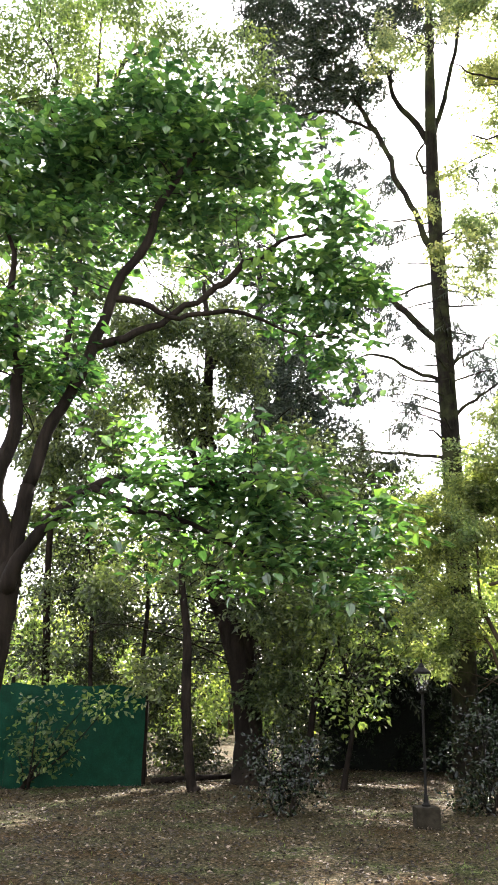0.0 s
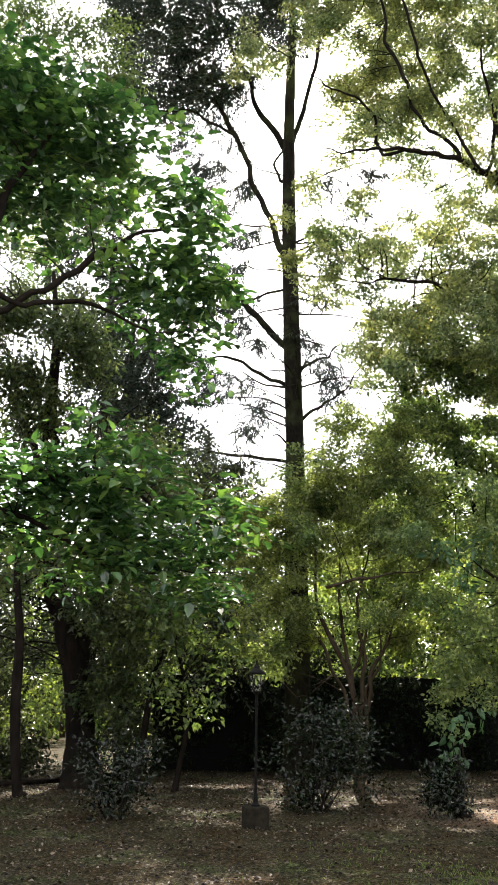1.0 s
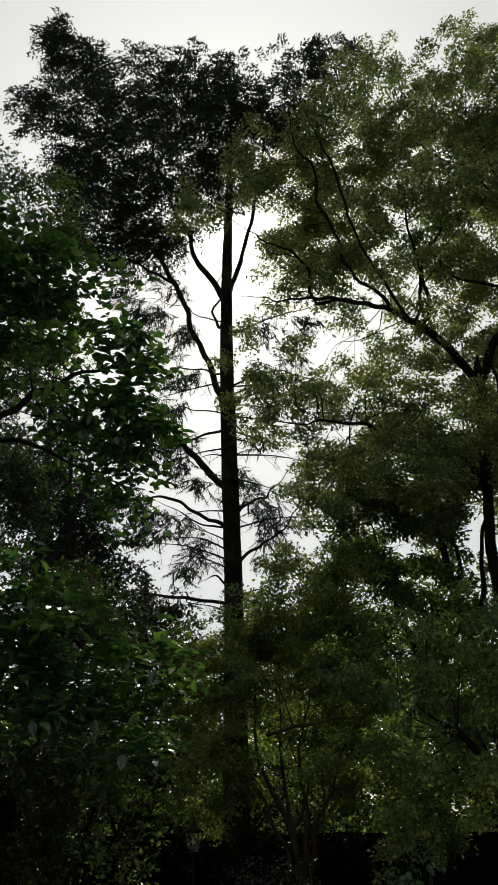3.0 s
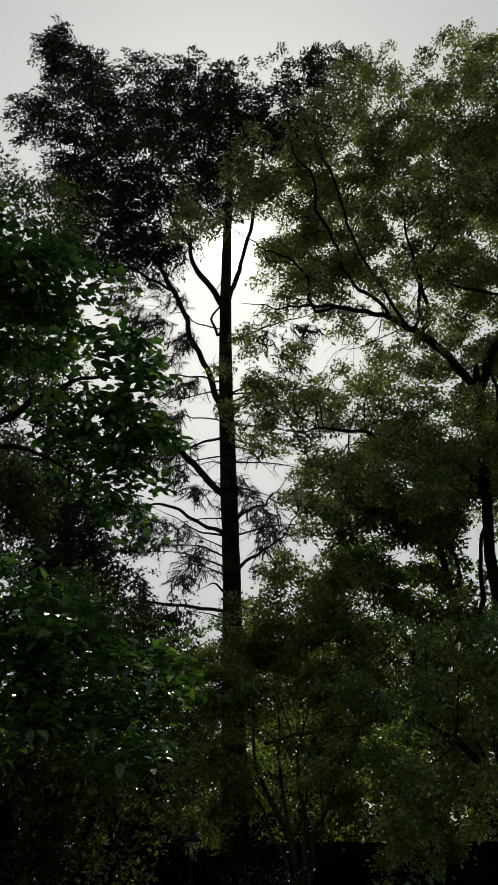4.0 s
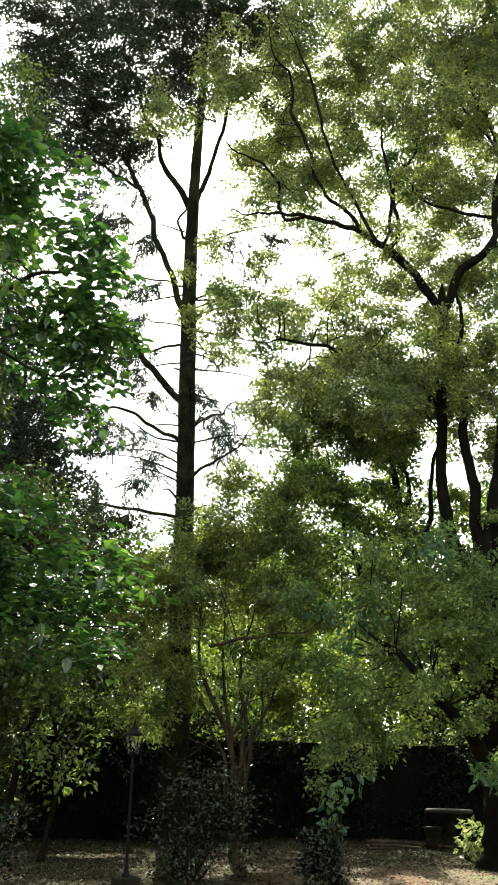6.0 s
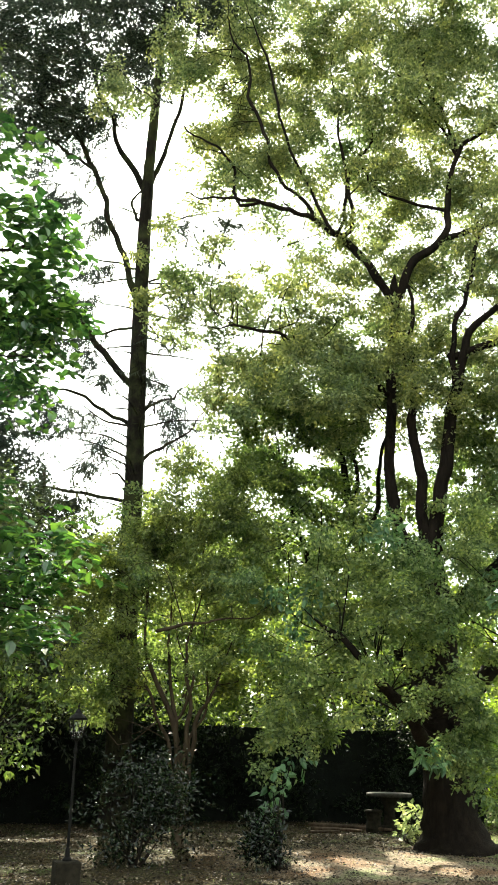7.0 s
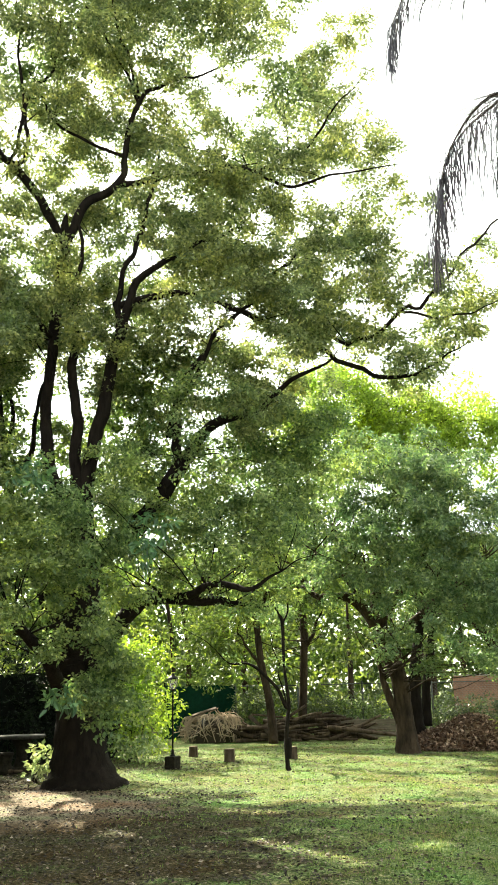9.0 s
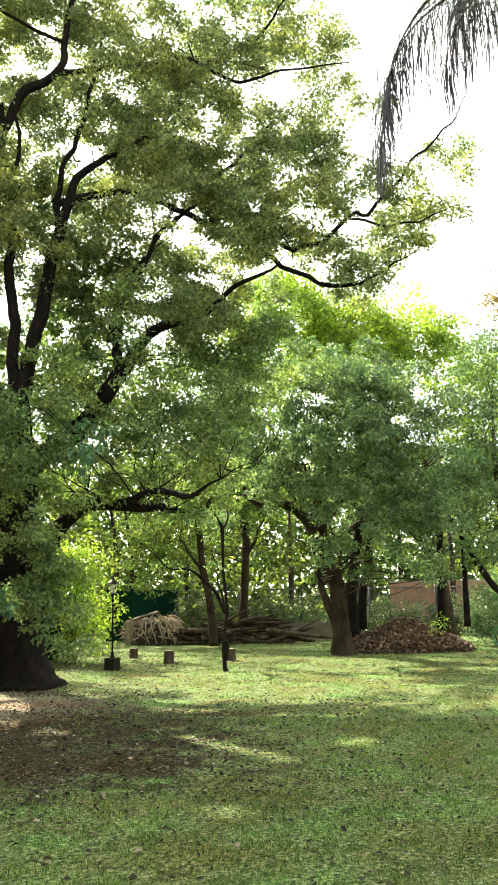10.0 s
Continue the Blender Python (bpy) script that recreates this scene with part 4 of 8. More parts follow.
CAMPHOR_LIMBS_B = [[(6.8, 17.8, 12.87, 0.078), (7.83, 17.36, 13.06, 0.061), (9.02, 16.76, 13.38, 0.052), (9.02, 15.26, 12.47, 0.052), (9.46, 14.38, 12.43, 0.035), (9.97, 13.39, 13.26, 0.017)],
    [(9.02, 15.26, 12.47, 0.035), (9.32, 14.47, 11.7, 0.035), (9.69, 13.6, 11.6, 0.026), (10.29, 13.13, 11.64, 0.017)],
    [(6.99, 17.73, 13.6, 0.044), (6.11, 18.05, 13.96, 0.035), (5.4, 18.28, 14.44, 0.026), (5.06, 18.38, 15.21, 0.017)],
    [(4.9, 18.42, 13.48, 0.052), (4.81, 18.45, 14.8, 0.044), (5.32, 18.3, 15.63, 0.035), (5.46, 18.26, 16.72, 0.026)],
    [(7.28, 17.6, 15.24, 0.035), (6.89, 17.77, 16.74, 0.035), (6.5, 17.91, 18.64, 0.026), (6.23, 18.01, 19.9, 0.009)]]
CAMPHOR_LIMBS_C = [[(7.25, 17.62, 15.08, 0.035), (6.43, 17.94, 17.08, 0.026), (5.28, 18.32, 18.39, 0.017), (4.29, 18.57, 19.22, 0.009)],
    [(6.14, 18.04, 4.79, 0.200), (6.19, 18.02, 5.98, 0.131), (6.11, 18.05, 7.36, 0.113), (6.04, 18.07, 8.66, 0.096), (6, 18.09, 9.88, 0.061), (6.12, 18.05, 11.58, 0.035)],
    [(6.25, 18, 4.79, 0.226), (6.42, 17.94, 6.23, 0.157), (6.68, 17.85, 7.61, 0.148), (6.92, 17.75, 9.06, 0.122), (7.31, 17.59, 10.43, 0.087), (8.03, 17.27, 11.13, 0.061), (8.96, 16.8, 11.61, 0.035)],
    [(6.92, 17.75, 9.06, 0.078), (6.96, 17.74, 10.43, 0.061), (7.33, 17.58, 11.57, 0.052), (7.59, 17.47, 13.04, 0.035)]]
CAMPHOR_LIMBS_D = [[(6.31, 17.98, 4.09, 0.26), (7.01, 17.72, 4.66, 0.23), (7.73, 17.41, 5.42, 0.2), (8.26, 17.16, 6.44, 0.15), (8.79, 16.89, 7.11, 0.11), (9.63, 16.41, 7.5, 0.07), (10.57, 15.8, 8.3, 0.04)],
    [(8.12, 17.23, 6.2, 0.12), (8.09, 17.24, 7.2, 0.1), (8.29, 17.14, 8.22, 0.07), (8.87, 16.84, 9.25, 0.04)],
    [(6.36, 17.64, 2.10, 0.2), (6.97, 17.72, 2.86, 0.17), (7.16, 17.54, 3.16, 0.16), (7.43, 17.21, 3.43, 0.15), (7.76, 16.85, 3.45, 0.13), (8.24, 16.40, 3.34, 0.1), (8.63, 15.97, 3.25, 0.06)],
    [(7.76, 16.85, 3.43, 0.09), (8.15, 16.00, 3.50, 0.07), (8.62, 15.29, 3.56, 0.05), (8.97, 14.63, 3.72, 0.02)]]
CAMPHOR_LIMBS_E = [[(6.15, 17.74, 1.40, 0.17), (5.77, 17.13, 1.73, 0.15), (5.25, 16.56, 2.21, 0.12), (4.73, 16.1, 2.62, 0.095), (4.35, 15.69, 2.92, 0.075), (3.75, 15.6, 3.4, 0.05)],
    [(5.59, 18.22, 9.05, 0.07), (4.71, 17.64, 9.42, 0.06), (4, 17.82, 9.72, 0.05), (3.29, 17.96, 10, 0.04), (2.27, 17.61, 10.18, 0.03), (1.59, 17.48, 9.93, 0.01)],
    [(7, 17.8, 9.92, 0.09), (8.18, 16.96, 10.09, 0.07), (9.54, 15.64, 9.12, 0.06), (11.05, 14.59, 8, 0.05), (11.75, 14.01, 7.77, 0.04), (12.36, 13.46, 8.15, 0.02)],
    [(9.54, 15.64, 9.18, 0.04), (10.59, 14.31, 8.5, 0.04), (11.5, 13.57, 8.96, 0.04), (12.12, 13, 9.66, 0.03), (12.81, 12.3, 10.71, 0.02)]]
CAMPHOR_LIMBS_F = [[(11.5, 13.57, 8.96, 0.03), (12.15, 12.98, 8.79, 0.02), (12.69, 12.42, 8.92, 0.01)],
    [(3.75, 17.96, 13.49, 0.05), (3.03, 18.1, 14.36, 0.04), (2.51, 18.18, 16.12, 0.04), (2.14, 18.22, 17.81, 0.03), (1.69, 18.27, 19.2, 0.01)],
    [(2.06, 17.83, 13.3, 0.04), (1.84, 17.86, 14.51, 0.03), (1.04, 17.92, 15.07, 0.02), (-0.27, 17.94, 16.19, 0.01)],
    [(4.45, 18, 13.01, 0.04), (4.65, 17.95, 14.15, 0.04), (4.48, 17.99, 15.75, 0.03), (4.37, 18.02, 17.61, 0.01)],
    [(4.13, 17.68, 12.87, 0.04), (3.19, 17.88, 15.24, 0.03), (2.75, 17.95, 17.4, 0.03), (2.24, 18.02, 18.96, 0.01)]]
CAMPHOR_LIMBS_G = [[(7.98, 17.38, 7.07, 0.06), (8.26, 15.8, 8.61, 0.04), (9.29, 15.2, 9.86, 0.04), (9.91, 14.8, 10.74, 0.03), (10.52, 14.37, 11.35, 0.01)]]
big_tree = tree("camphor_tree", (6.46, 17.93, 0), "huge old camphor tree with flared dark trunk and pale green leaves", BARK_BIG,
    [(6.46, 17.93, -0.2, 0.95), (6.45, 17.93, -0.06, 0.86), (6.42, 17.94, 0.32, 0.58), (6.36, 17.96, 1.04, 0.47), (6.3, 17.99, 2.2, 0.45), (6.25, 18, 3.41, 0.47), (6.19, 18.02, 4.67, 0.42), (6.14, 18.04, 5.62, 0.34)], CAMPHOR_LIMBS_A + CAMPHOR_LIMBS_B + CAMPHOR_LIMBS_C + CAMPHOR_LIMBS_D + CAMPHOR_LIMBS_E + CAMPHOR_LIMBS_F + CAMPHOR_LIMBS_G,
    LEAF_BIG, [c for c in BIG_LEAVES if c[2] > 7.4], 11, 2, 0.026, leaf=(0.095, 0.053), per_area=1280, gap=-1.2, droop=0.3, per=110, twig=0.16, spread=0.16, flat=1.0, layer=0.42)
low_leaves = [c for c in BIG_LEAVES if c[2] <= 7.4]
low_wood = [np.asarray(w, float) for w in CAMPHOR_LIMBS_D + CAMPHOR_LIMBS_E[:1]]
skirt = [child("lower_crown", crown_mesh("lower_crown", low_leaves, LEAF_LOW, 13, (0.086, 0.049), 1260, 0.16, 110, 0.3, -1.2, spread=0.16, layer=0.42), big_tree, "greener leaves on the low boughs"),
         tagged(child("low_twig_work", tube_mesh("low_twig_work", twig_rows(low_leaves, low_wood, 62, 2, 0.026), BARK_BIG, 4, 11), big_tree, "thin dark twigs"), kind="stuff")]

# leaves of a climber hanging in the camphor, built as a part of the tree
VINE_LEAVES = [(3.3, 15.8, 4.1, 0.22, 0.25), (2.7, 15.9, 4.3, 0.20, 0.20), (3.0, 15.7, 3.7, 0.15, 0.2), (6.2, 14.8, 4.0, 0.25, 0.28), (6.6, 15.0, 4.5, 0.2, 0.2), (5.06, 15.3, 1.65, 0.2, 0.14), (5.3, 15.2, 1.5, 0.12, 0.12), (4.5, 15.2, 5.3, 0.25, 0.25)]
skirt.append(tagged(child("vine_foliage", crown_mesh("vine_foliage", VINE_LEAVES, LEAF_TEAL, 120, (0.17, 0.075), 520, 0.2, 7, 0.6, -9, pointed=True), big_tree, "large drooping blue-green climber leaves"), kind="stuff"))
for ob in skirt:
    ob.data.transform(Matrix.Translation(big_tree.location).inverted())

CONIFER_SPRAYS_A = [(-4.6, 21.8, 25.2, 1.12, 1.12), (-5.3, 19.9, 21.5, 0.81, 0.63), (-3.8, 20.5, 21.3, 1.52, 1.17), (-2.3, 22.0, 24.1, 1.68, 1.28), (-0.5, 21.2, 23.7, 1.43, 1.15), (-1.0, 22.0, 22.2, 1.79, 1.23), (-2.5, 20.4, 19.5, 1.61, 1.10), (-4.2, 21.8, 20.3, 1.18, 1.00), (0.7, 20.6, 21.9, 1.35, 0.99), (2.3, 20.4, 23.4, 1.03, 0.60), (3.4, 21.1, 24.9, 0.89, 0.55), (-2.0, 20.9, 18.5, 1.5, 0.92), (-3.3, 21.2, 18.1, 1.26, 0.76), (-0.1, 22.3, 21.1, 1.20, 0.83), (-2.4, 21.7, 17.4, 1.26, 0.50), (-3.8, 19.8, 16.6, 0.55, 0.55), (-1.7, 20.9, 17.3, 0.90, 0.42), (2.0, 21.4, 22.3, 1.12, 1.12)]
CONIFER_SPRAYS_B = [(-5.1, 20.7, 25.2, 0.60, 0.70)]
CONIFER_SPRAYS = CONIFER_SPRAYS_A + CONIFER_SPRAYS_B

CONIFER_LIMBS_A = [[(-0.05, 21.36, 12.52, 0.098), (-0.44, 21.35, 13.62, 0.083), (-0.92, 21.33, 14.84, 0.075), (-1.51, 21.29, 16.49, 0.068), (-2.51, 21.19, 17.76, 0.045), (-3.79, 20.99, 18.18, 0.022)],
    [(-0.01, 21.36, 15.79, 0.098), (-0.56, 21.35, 16.63, 0.083), (-1.07, 21.32, 17.89, 0.060), (-1.79, 21.27, 19.9, 0.045), (-2.56, 21.19, 22.47, 0.022)],
    [(0.05, 21.36, 15.89, 0.075), (0.36, 21.35, 16.85, 0.068), (0.8, 21.34, 18.75, 0.053), (1.25, 21.32, 21.54, 0.022)],
    [(-1.5, 21.29, 16.3, 0.045), (-2.63, 21.18, 16.96, 0.038), (-3.55, 21.03, 16.84, 0.022)],
    [(-1.79, 21.27, 19.9, 0.038), (-3.5, 21.04, 21.18, 0.030), (-4.35, 20.87, 23.98, 0.015)]]
CONIFER_LIMBS_B = [[(-0.08, 21.36, 10.16, 0.090), (-0.83, 21.34, 11.04, 0.083), (-1.5, 21.29, 11.76, 0.068), (-1.99, 21.25, 12.36, 0.030)],
    [(-0.04, 21.36, 9.11, 0.053), (-0.79, 21.34, 9.5, 0.045), (-1.43, 21.3, 9.82, 0.038), (-2.12, 21.24, 9.75, 0.015)],
    [(-0.04, 21.36, 9.06, 0.030), (-0.71, 21.34, 9.2, 0.022), (-1.14, 21.32, 9.41, 0.015)],
    [(-0.02, 21.36, 7.15, 0.045), (-1.34, 21.31, 7.33, 0.038), (-2.14, 21.24, 7.38, 0.022), (-2.65, 21.17, 7.15, 0.007)],
    [(-0.07, 21.36, 11.69, 0.038), (-0.77, 21.34, 11.57, 0.030), (-1.34, 21.31, 11.26, 0.015)],
    [(0.4, 21.35, 9.51, 0.038), (0.97, 21.34, 9.86, 0.030), (1.33, 21.32, 10.26, 0.015)]]
CONIFER_LIMBS_C = [[(0.43, 21.35, 8.24, 0.045), (1.1, 21.33, 8.84, 0.030), (1.8, 21.29, 9.42, 0.015)],
    [(0.33, 21.35, 9.59, 0.022), (0.54, 21.35, 9.74, 0.022), (0.68, 21.35, 9.44, 0.015), (0.97, 21.34, 9.76, 0.007)],
    [(0.17, 21.36, 13.03, 0.030), (1.15, 21.33, 13.45, 0.022), (2.34, 21.23, 13.15, 0.007)],
    [(0.12, 21.36, 14.6, 0.030), (1.48, 21.31, 15.23, 0.022), (3.04, 21.15, 15.6, 0.007)],
    [(-0.09, 21.36, 13.45, 0.030), (-0.96, 21.33, 13.51, 0.022), (-2, 21.25, 13.37, 0.007)],
    [(-0.1, 21.36, 15.05, 0.022), (-1.01, 21.33, 15.39, 0.015), (-2.26, 21.22, 15.86, 0.007)],
    [(-0.07, 21.36, 12.18, 0.022), (-1.08, 21.32, 12.41, 0.015), (-1.73, 21.28, 12.13, 0.007)]]
CONIFER_LIMBS_D = [[(-0.19, 21.35, 14.87, 0.038), (-0.31, 21.35, 15.6, 0.030), (-0.24, 21.35, 15.98, 0.022)],
    [(-0.07, 21.25, 7.59, 0.030), (-0.28, 21.25, 7.78, 0.022), (-0.55, 21.24, 7.69, 0.007)]]
CONIFER_FRINGE_A = [(-2.0, 21.5, 15.3, 0.64, 0.35), (-2.6, 21.2, 15.7, 0.48, 0.32), (-1.5, 20.8, 12.9, 0.53, 0.15), (-1.2, 21.0, 10.7, 0.37, 0.40), (-1.4, 21.7, 9.3, 0.66, 0.34), (-0.7, 21.2, 8.5, 0.33, 0.50), (1.0, 21.7, 9.9, 0.52, 0.32), (1.3, 21.9, 9.4, 0.52, 0.23), (-1.5, 21.4, 7.2, 0.69, 0.16), (0.9, 21.6, 13.6, 0.55, 0.18), (1.0, 21.5, 15.0, 0.66, 0.22), (2.1, 21.0, 14.7, 0.56, 0.25), (-1.1, 21.8, 11.7, 0.60, 0.18), (-1.5, 21.2, 12.0, 0.38, 0.29), (-2.2, 21.7, 9.9, 0.43, 0.29), (0.4, 21.1, 10.4, 0.31, 0.20), (-1.2, 21.8, 15.1, 0.48, 0.25), (-1.6, 21.6, 14.3, 0.53, 0.22)]
CONIFER_FRINGE_B = [(-0.9, 21.5, 13.5, 0.46, 0.18), (-2.0, 21.2, 12.5, 0.44, 0.24), (-1.2, 20.9, 12.2, 0.38, 0.17), (-1.6, 21.6, 11.4, 0.44, 0.29), (-0.7, 21.2, 10.3, 0.34, 0.28), (-2.0, 21.4, 9.0, 0.42, 0.34), (-0.9, 20.9, 7.9, 0.40, 0.27), (0.8, 20.8, 12.2, 0.43, 0.17), (0.7, 20.9, 11.2, 0.37, 0.20), (1.5, 21.7, 13.0, 0.61, 0.18), (1.7, 20.9, 13.7, 0.54, 0.18), (1.0, 21.8, 9.0, 0.34, 0.26)]
CONIFER_FRINGE = CONIFER_FRINGE_A + CONIFER_FRINGE_B
CONIFER_FRINGE += [(-2.6, 21.6, 14.8, 0.45, 0.20), (-1.9, 21.7, 13.8, 0.50, 0.20), (-1.6, 21.7, 12.6, 0.45, 0.20), (-2.3, 21.6, 11.2, 0.50, 0.25), (-1.1, 21.7, 14.9, 0.40, 0.18), (-1.2, 21.7, 13.4, 0.40, 0.18), (-2.9, 21.6, 9.9, 0.50, 0.30), (-3.0, 21.5, 9.0, 0.40, 0.30), (-2.0, 21.7, 9.7, 0.35, 0.30), (0.5, 21.8, 10.4, 0.40, 0.20), (1.1, 21.8, 9.6, 0.40, 0.20), (0.9, 21.8, 13.3, 0.50, 0.18), (-1.5, 21.7, 16.4, 0.50, 0.20), (-2.2, 21.7, 15.7, 0.50, 0.20)]

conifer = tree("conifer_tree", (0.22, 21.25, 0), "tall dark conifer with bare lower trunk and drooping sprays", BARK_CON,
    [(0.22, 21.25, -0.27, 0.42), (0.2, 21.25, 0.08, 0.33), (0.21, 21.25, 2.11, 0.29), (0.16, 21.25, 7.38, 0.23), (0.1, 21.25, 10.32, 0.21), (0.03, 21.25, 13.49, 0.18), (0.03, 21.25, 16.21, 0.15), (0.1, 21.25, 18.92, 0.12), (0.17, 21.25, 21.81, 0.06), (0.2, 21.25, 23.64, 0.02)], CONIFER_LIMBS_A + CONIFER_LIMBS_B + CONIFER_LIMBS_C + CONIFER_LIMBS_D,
    LEAF_NEEDLE, CONIFER_SPRAYS, 21, 7, 0.03, sprays=(34, 0.62, 0.45, 11, (0.125, 0.046)))
fringe = child("drooping_sprays", spray_mesh("drooping_sprays", CONIFER_FRINGE, conifer.location, LEAF_NEEDLE, 22, 105, 0.5, 0.7, 9, 0.020), conifer, "thin hanging dark sprays")
rng = np.random.default_rng(23)
dead = []
for z in np.arange(4.6, 13.5, 0.22):
    a, long_ = rng.uniform(0, 2 * math.pi), rng.uniform(1.0, 2.7)
    root = np.array([conifer.location.x, conifer.location.y, z])
    tip = root + np.array([math.cos(a), math.sin(a), rng.uniform(-0.15, 0.25)]) * long_
    mid = (root + tip) / 2 + (0, 0, rng.uniform(0.02, 0.2))
    line = spline([(*root, 0.028), (*mid, 0.017), (*tip, 0.006)], 5)
    dead.append(line)
    for k in range(7):
        p = line[rng.integers(3, len(line)), :3]
        q = p + rng.standard_normal(3) * (0.35, 0.35, 0.1) + (0, 0, -rng.uniform(0.1, 0.45))
        dead.append(spline([(*p, 0.008), (*((p + q) / 2 + rng.standard_normal(3) * 0.05), 0.006), (*q, 0.004)], 3))
bare = tagged(child("dead_branch", tube_mesh("dead_branch", dead, BARK_CON, 5, 3), conifer, "bare thin side branches"), kind="stuff")
bare.data.transform(Matrix.Translation(conifer.location).inverted())
fringe.data.transform(Matrix.Translation(conifer.location).inverted())

BROAD_LEAVES_A = [(-4.8, 9.3, 7.9, 0.60, 0.60), (-4.2, 9.8, 8.4, 0.70, 0.70), (-3.4, 9.9, 8.6, 0.74, 0.74), (-2.7, 10.3, 8.5, 0.79, 0.79), (-1.9, 10.1, 7.8, 0.66, 0.66), (-1.4, 10.4, 7.4, 0.55, 0.55), (-4.0, 10.1, 7.8, 0.77, 0.77), (-3.0, 9.9, 7.4, 0.73, 0.73), (-2.2, 10.5, 7.3, 0.67, 0.67), (-4.7, 9.3, 6.9, 0.65, 0.65), (-1.1, 10.4, 6.8, 0.30, 0.30), (-4.7, 9.0, 5.8, 0.47, 0.47), (-4.2, 9.3, 6.1, 0.38, 0.38), (-1.6, 10.9, 6.5, 0.48, 0.35), (-1.2, 10.8, 5.9, 0.30, 0.27), (-2.3, 10.6, 6.6, 0.44, 0.22), (-3.3, 10.3, 6.9, 0.41, 0.22), (-4.9, 9.7, 5.2, 0.42, 0.42)]
BROAD_LEAVES_B = [(-4.2, 9.4, 5.3, 0.28, 0.28), (-1.2, 10.6, 5.2, 0.22, 0.15), (-5.5, 8.9, 7.0, 0.73, 0.73), (-5.6, 9.0, 8.2, 0.70, 0.70), (-5.6, 9.3, 5.7, 0.65, 0.65), (-1.0, 10.8, 6.6, 0.22, 0.29), (-3.7, 9.8, 4.0, 0.33, 0.30), (-2.8, 9.2, 4.0, 0.42, 0.25), (-2.2, 9.9, 4.1, 0.45, 0.32), (-2.8, 9.8, 3.5, 0.51, 0.33), (-3.4, 9.6, 3.4, 0.32, 0.25), (-2.0, 9.9, 3.5, 0.57, 0.36), (-1.4, 10.2, 3.6, 0.45, 0.32), (-1.6, 9.7, 3.0, 0.48, 0.19), (-1.0, 10.4, 3.1, 0.32, 0.21), (-0.8, 9.9, 3.6, 0.31, 0.20), (-0.7, 10.1, 2.7, 0.20, 0.12), (-2.4, 10.1, 3.0, 0.45, 0.19)]
BROAD_LEAVES_C = [(-3.2, 9.7, 4.6, 0.33, 0.21), (-2.0, 9.6, 4.5, 0.25, 0.19), (-1.7, 9.6, 3.9, 0.30, 0.22), (-1.3, 9.8, 4.0, 0.28, 0.20), (-1.6, 10.0, 3.6, 0.32, 0.23), (-2.0, 10.3, 4.4, 0.27, 0.20), (-1.3, 10.3, 3.3, 0.29, 0.19), (-2.9, 9.4, 3.8, 0.31, 0.25), (-3.2, 9.3, 3.7, 0.28, 0.22), (-2.7, 9.9, 3.9, 0.29, 0.23), (-3.5, 9.1, 3.5, 0.24, 0.22)]
BROAD_LEAVES = BROAD_LEAVES_A + BROAD_LEAVES_B + BROAD_LEAVES_C

BROAD_LIMBS_A = [[(-4.49, 9.32, 3.85, 0.08), (-4.24, 9.44, 4.73, 0.07), (-3.97, 9.57, 5.53, 0.07), (-3.68, 9.69, 6.44, 0.06), (-3.31, 9.84, 7.41, 0.05), (-2.87, 9.98, 8.42, 0.03)],
    [(-4.57, 9.28, 2.71, 0.12), (-4.69, 9.21, 3.32, 0.1), (-4.76, 9.17, 3.89, 0.09), (-4.7, 9.21, 4.48, 0.08), (-4.73, 9.19, 5.58, 0.06), (-4.87, 9.11, 6.64, 0.03)],
    [(-4.49, 9.09, 2.75, 0.09), (-4.31, 9.19, 3.31, 0.07), (-4.01, 9.33, 3.64, 0.06), (-3.68, 9.48, 3.82, 0.05), (-2.98, 9.74, 3.96, 0.04), (-2.18, 9.97, 3.92, 0.03), (-1.37, 10.12, 3.66, 0.02)]]
BROAD_LIMBS_B = [[(-3.97, 9.57, 5.53, 0.06), (-3.12, 9.9, 6.04, 0.04), (-2.21, 10.16, 6.76, 0.04), (-1.53, 10.3, 7.16, 0.02)],
    [(-3.48, 9.77, 6.2, 0.04), (-3.18, 9.88, 6, 0.03), (-2.47, 10.1, 6.11, 0.03), (-1.53, 10.3, 5.86, 0.01)],
    [(-3.68, 9.48, 3.79, 0.04), (-2.96, 9.74, 3.5, 0.03), (-2.23, 9.95, 3.14, 0.02), (-1.37, 10.12, 2.97, 0.01)]]
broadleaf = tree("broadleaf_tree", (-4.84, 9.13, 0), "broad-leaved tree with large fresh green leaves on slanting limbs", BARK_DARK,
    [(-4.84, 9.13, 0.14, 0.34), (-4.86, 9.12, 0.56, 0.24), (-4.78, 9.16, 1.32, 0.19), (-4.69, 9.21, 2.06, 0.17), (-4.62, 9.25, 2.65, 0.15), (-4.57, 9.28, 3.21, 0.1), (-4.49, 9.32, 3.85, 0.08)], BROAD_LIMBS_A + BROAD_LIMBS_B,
    LEAF_BROAD, BROAD_LEAVES, 31, 4, 0.025, leaf=(0.15, 0.105), per_area=1000, twig=0.3, per=26, droop=0.12, gap=-0.7, pointed=True, flat=4, tuft=0.9, spread=0.19, layer=0.25, level=0.35)

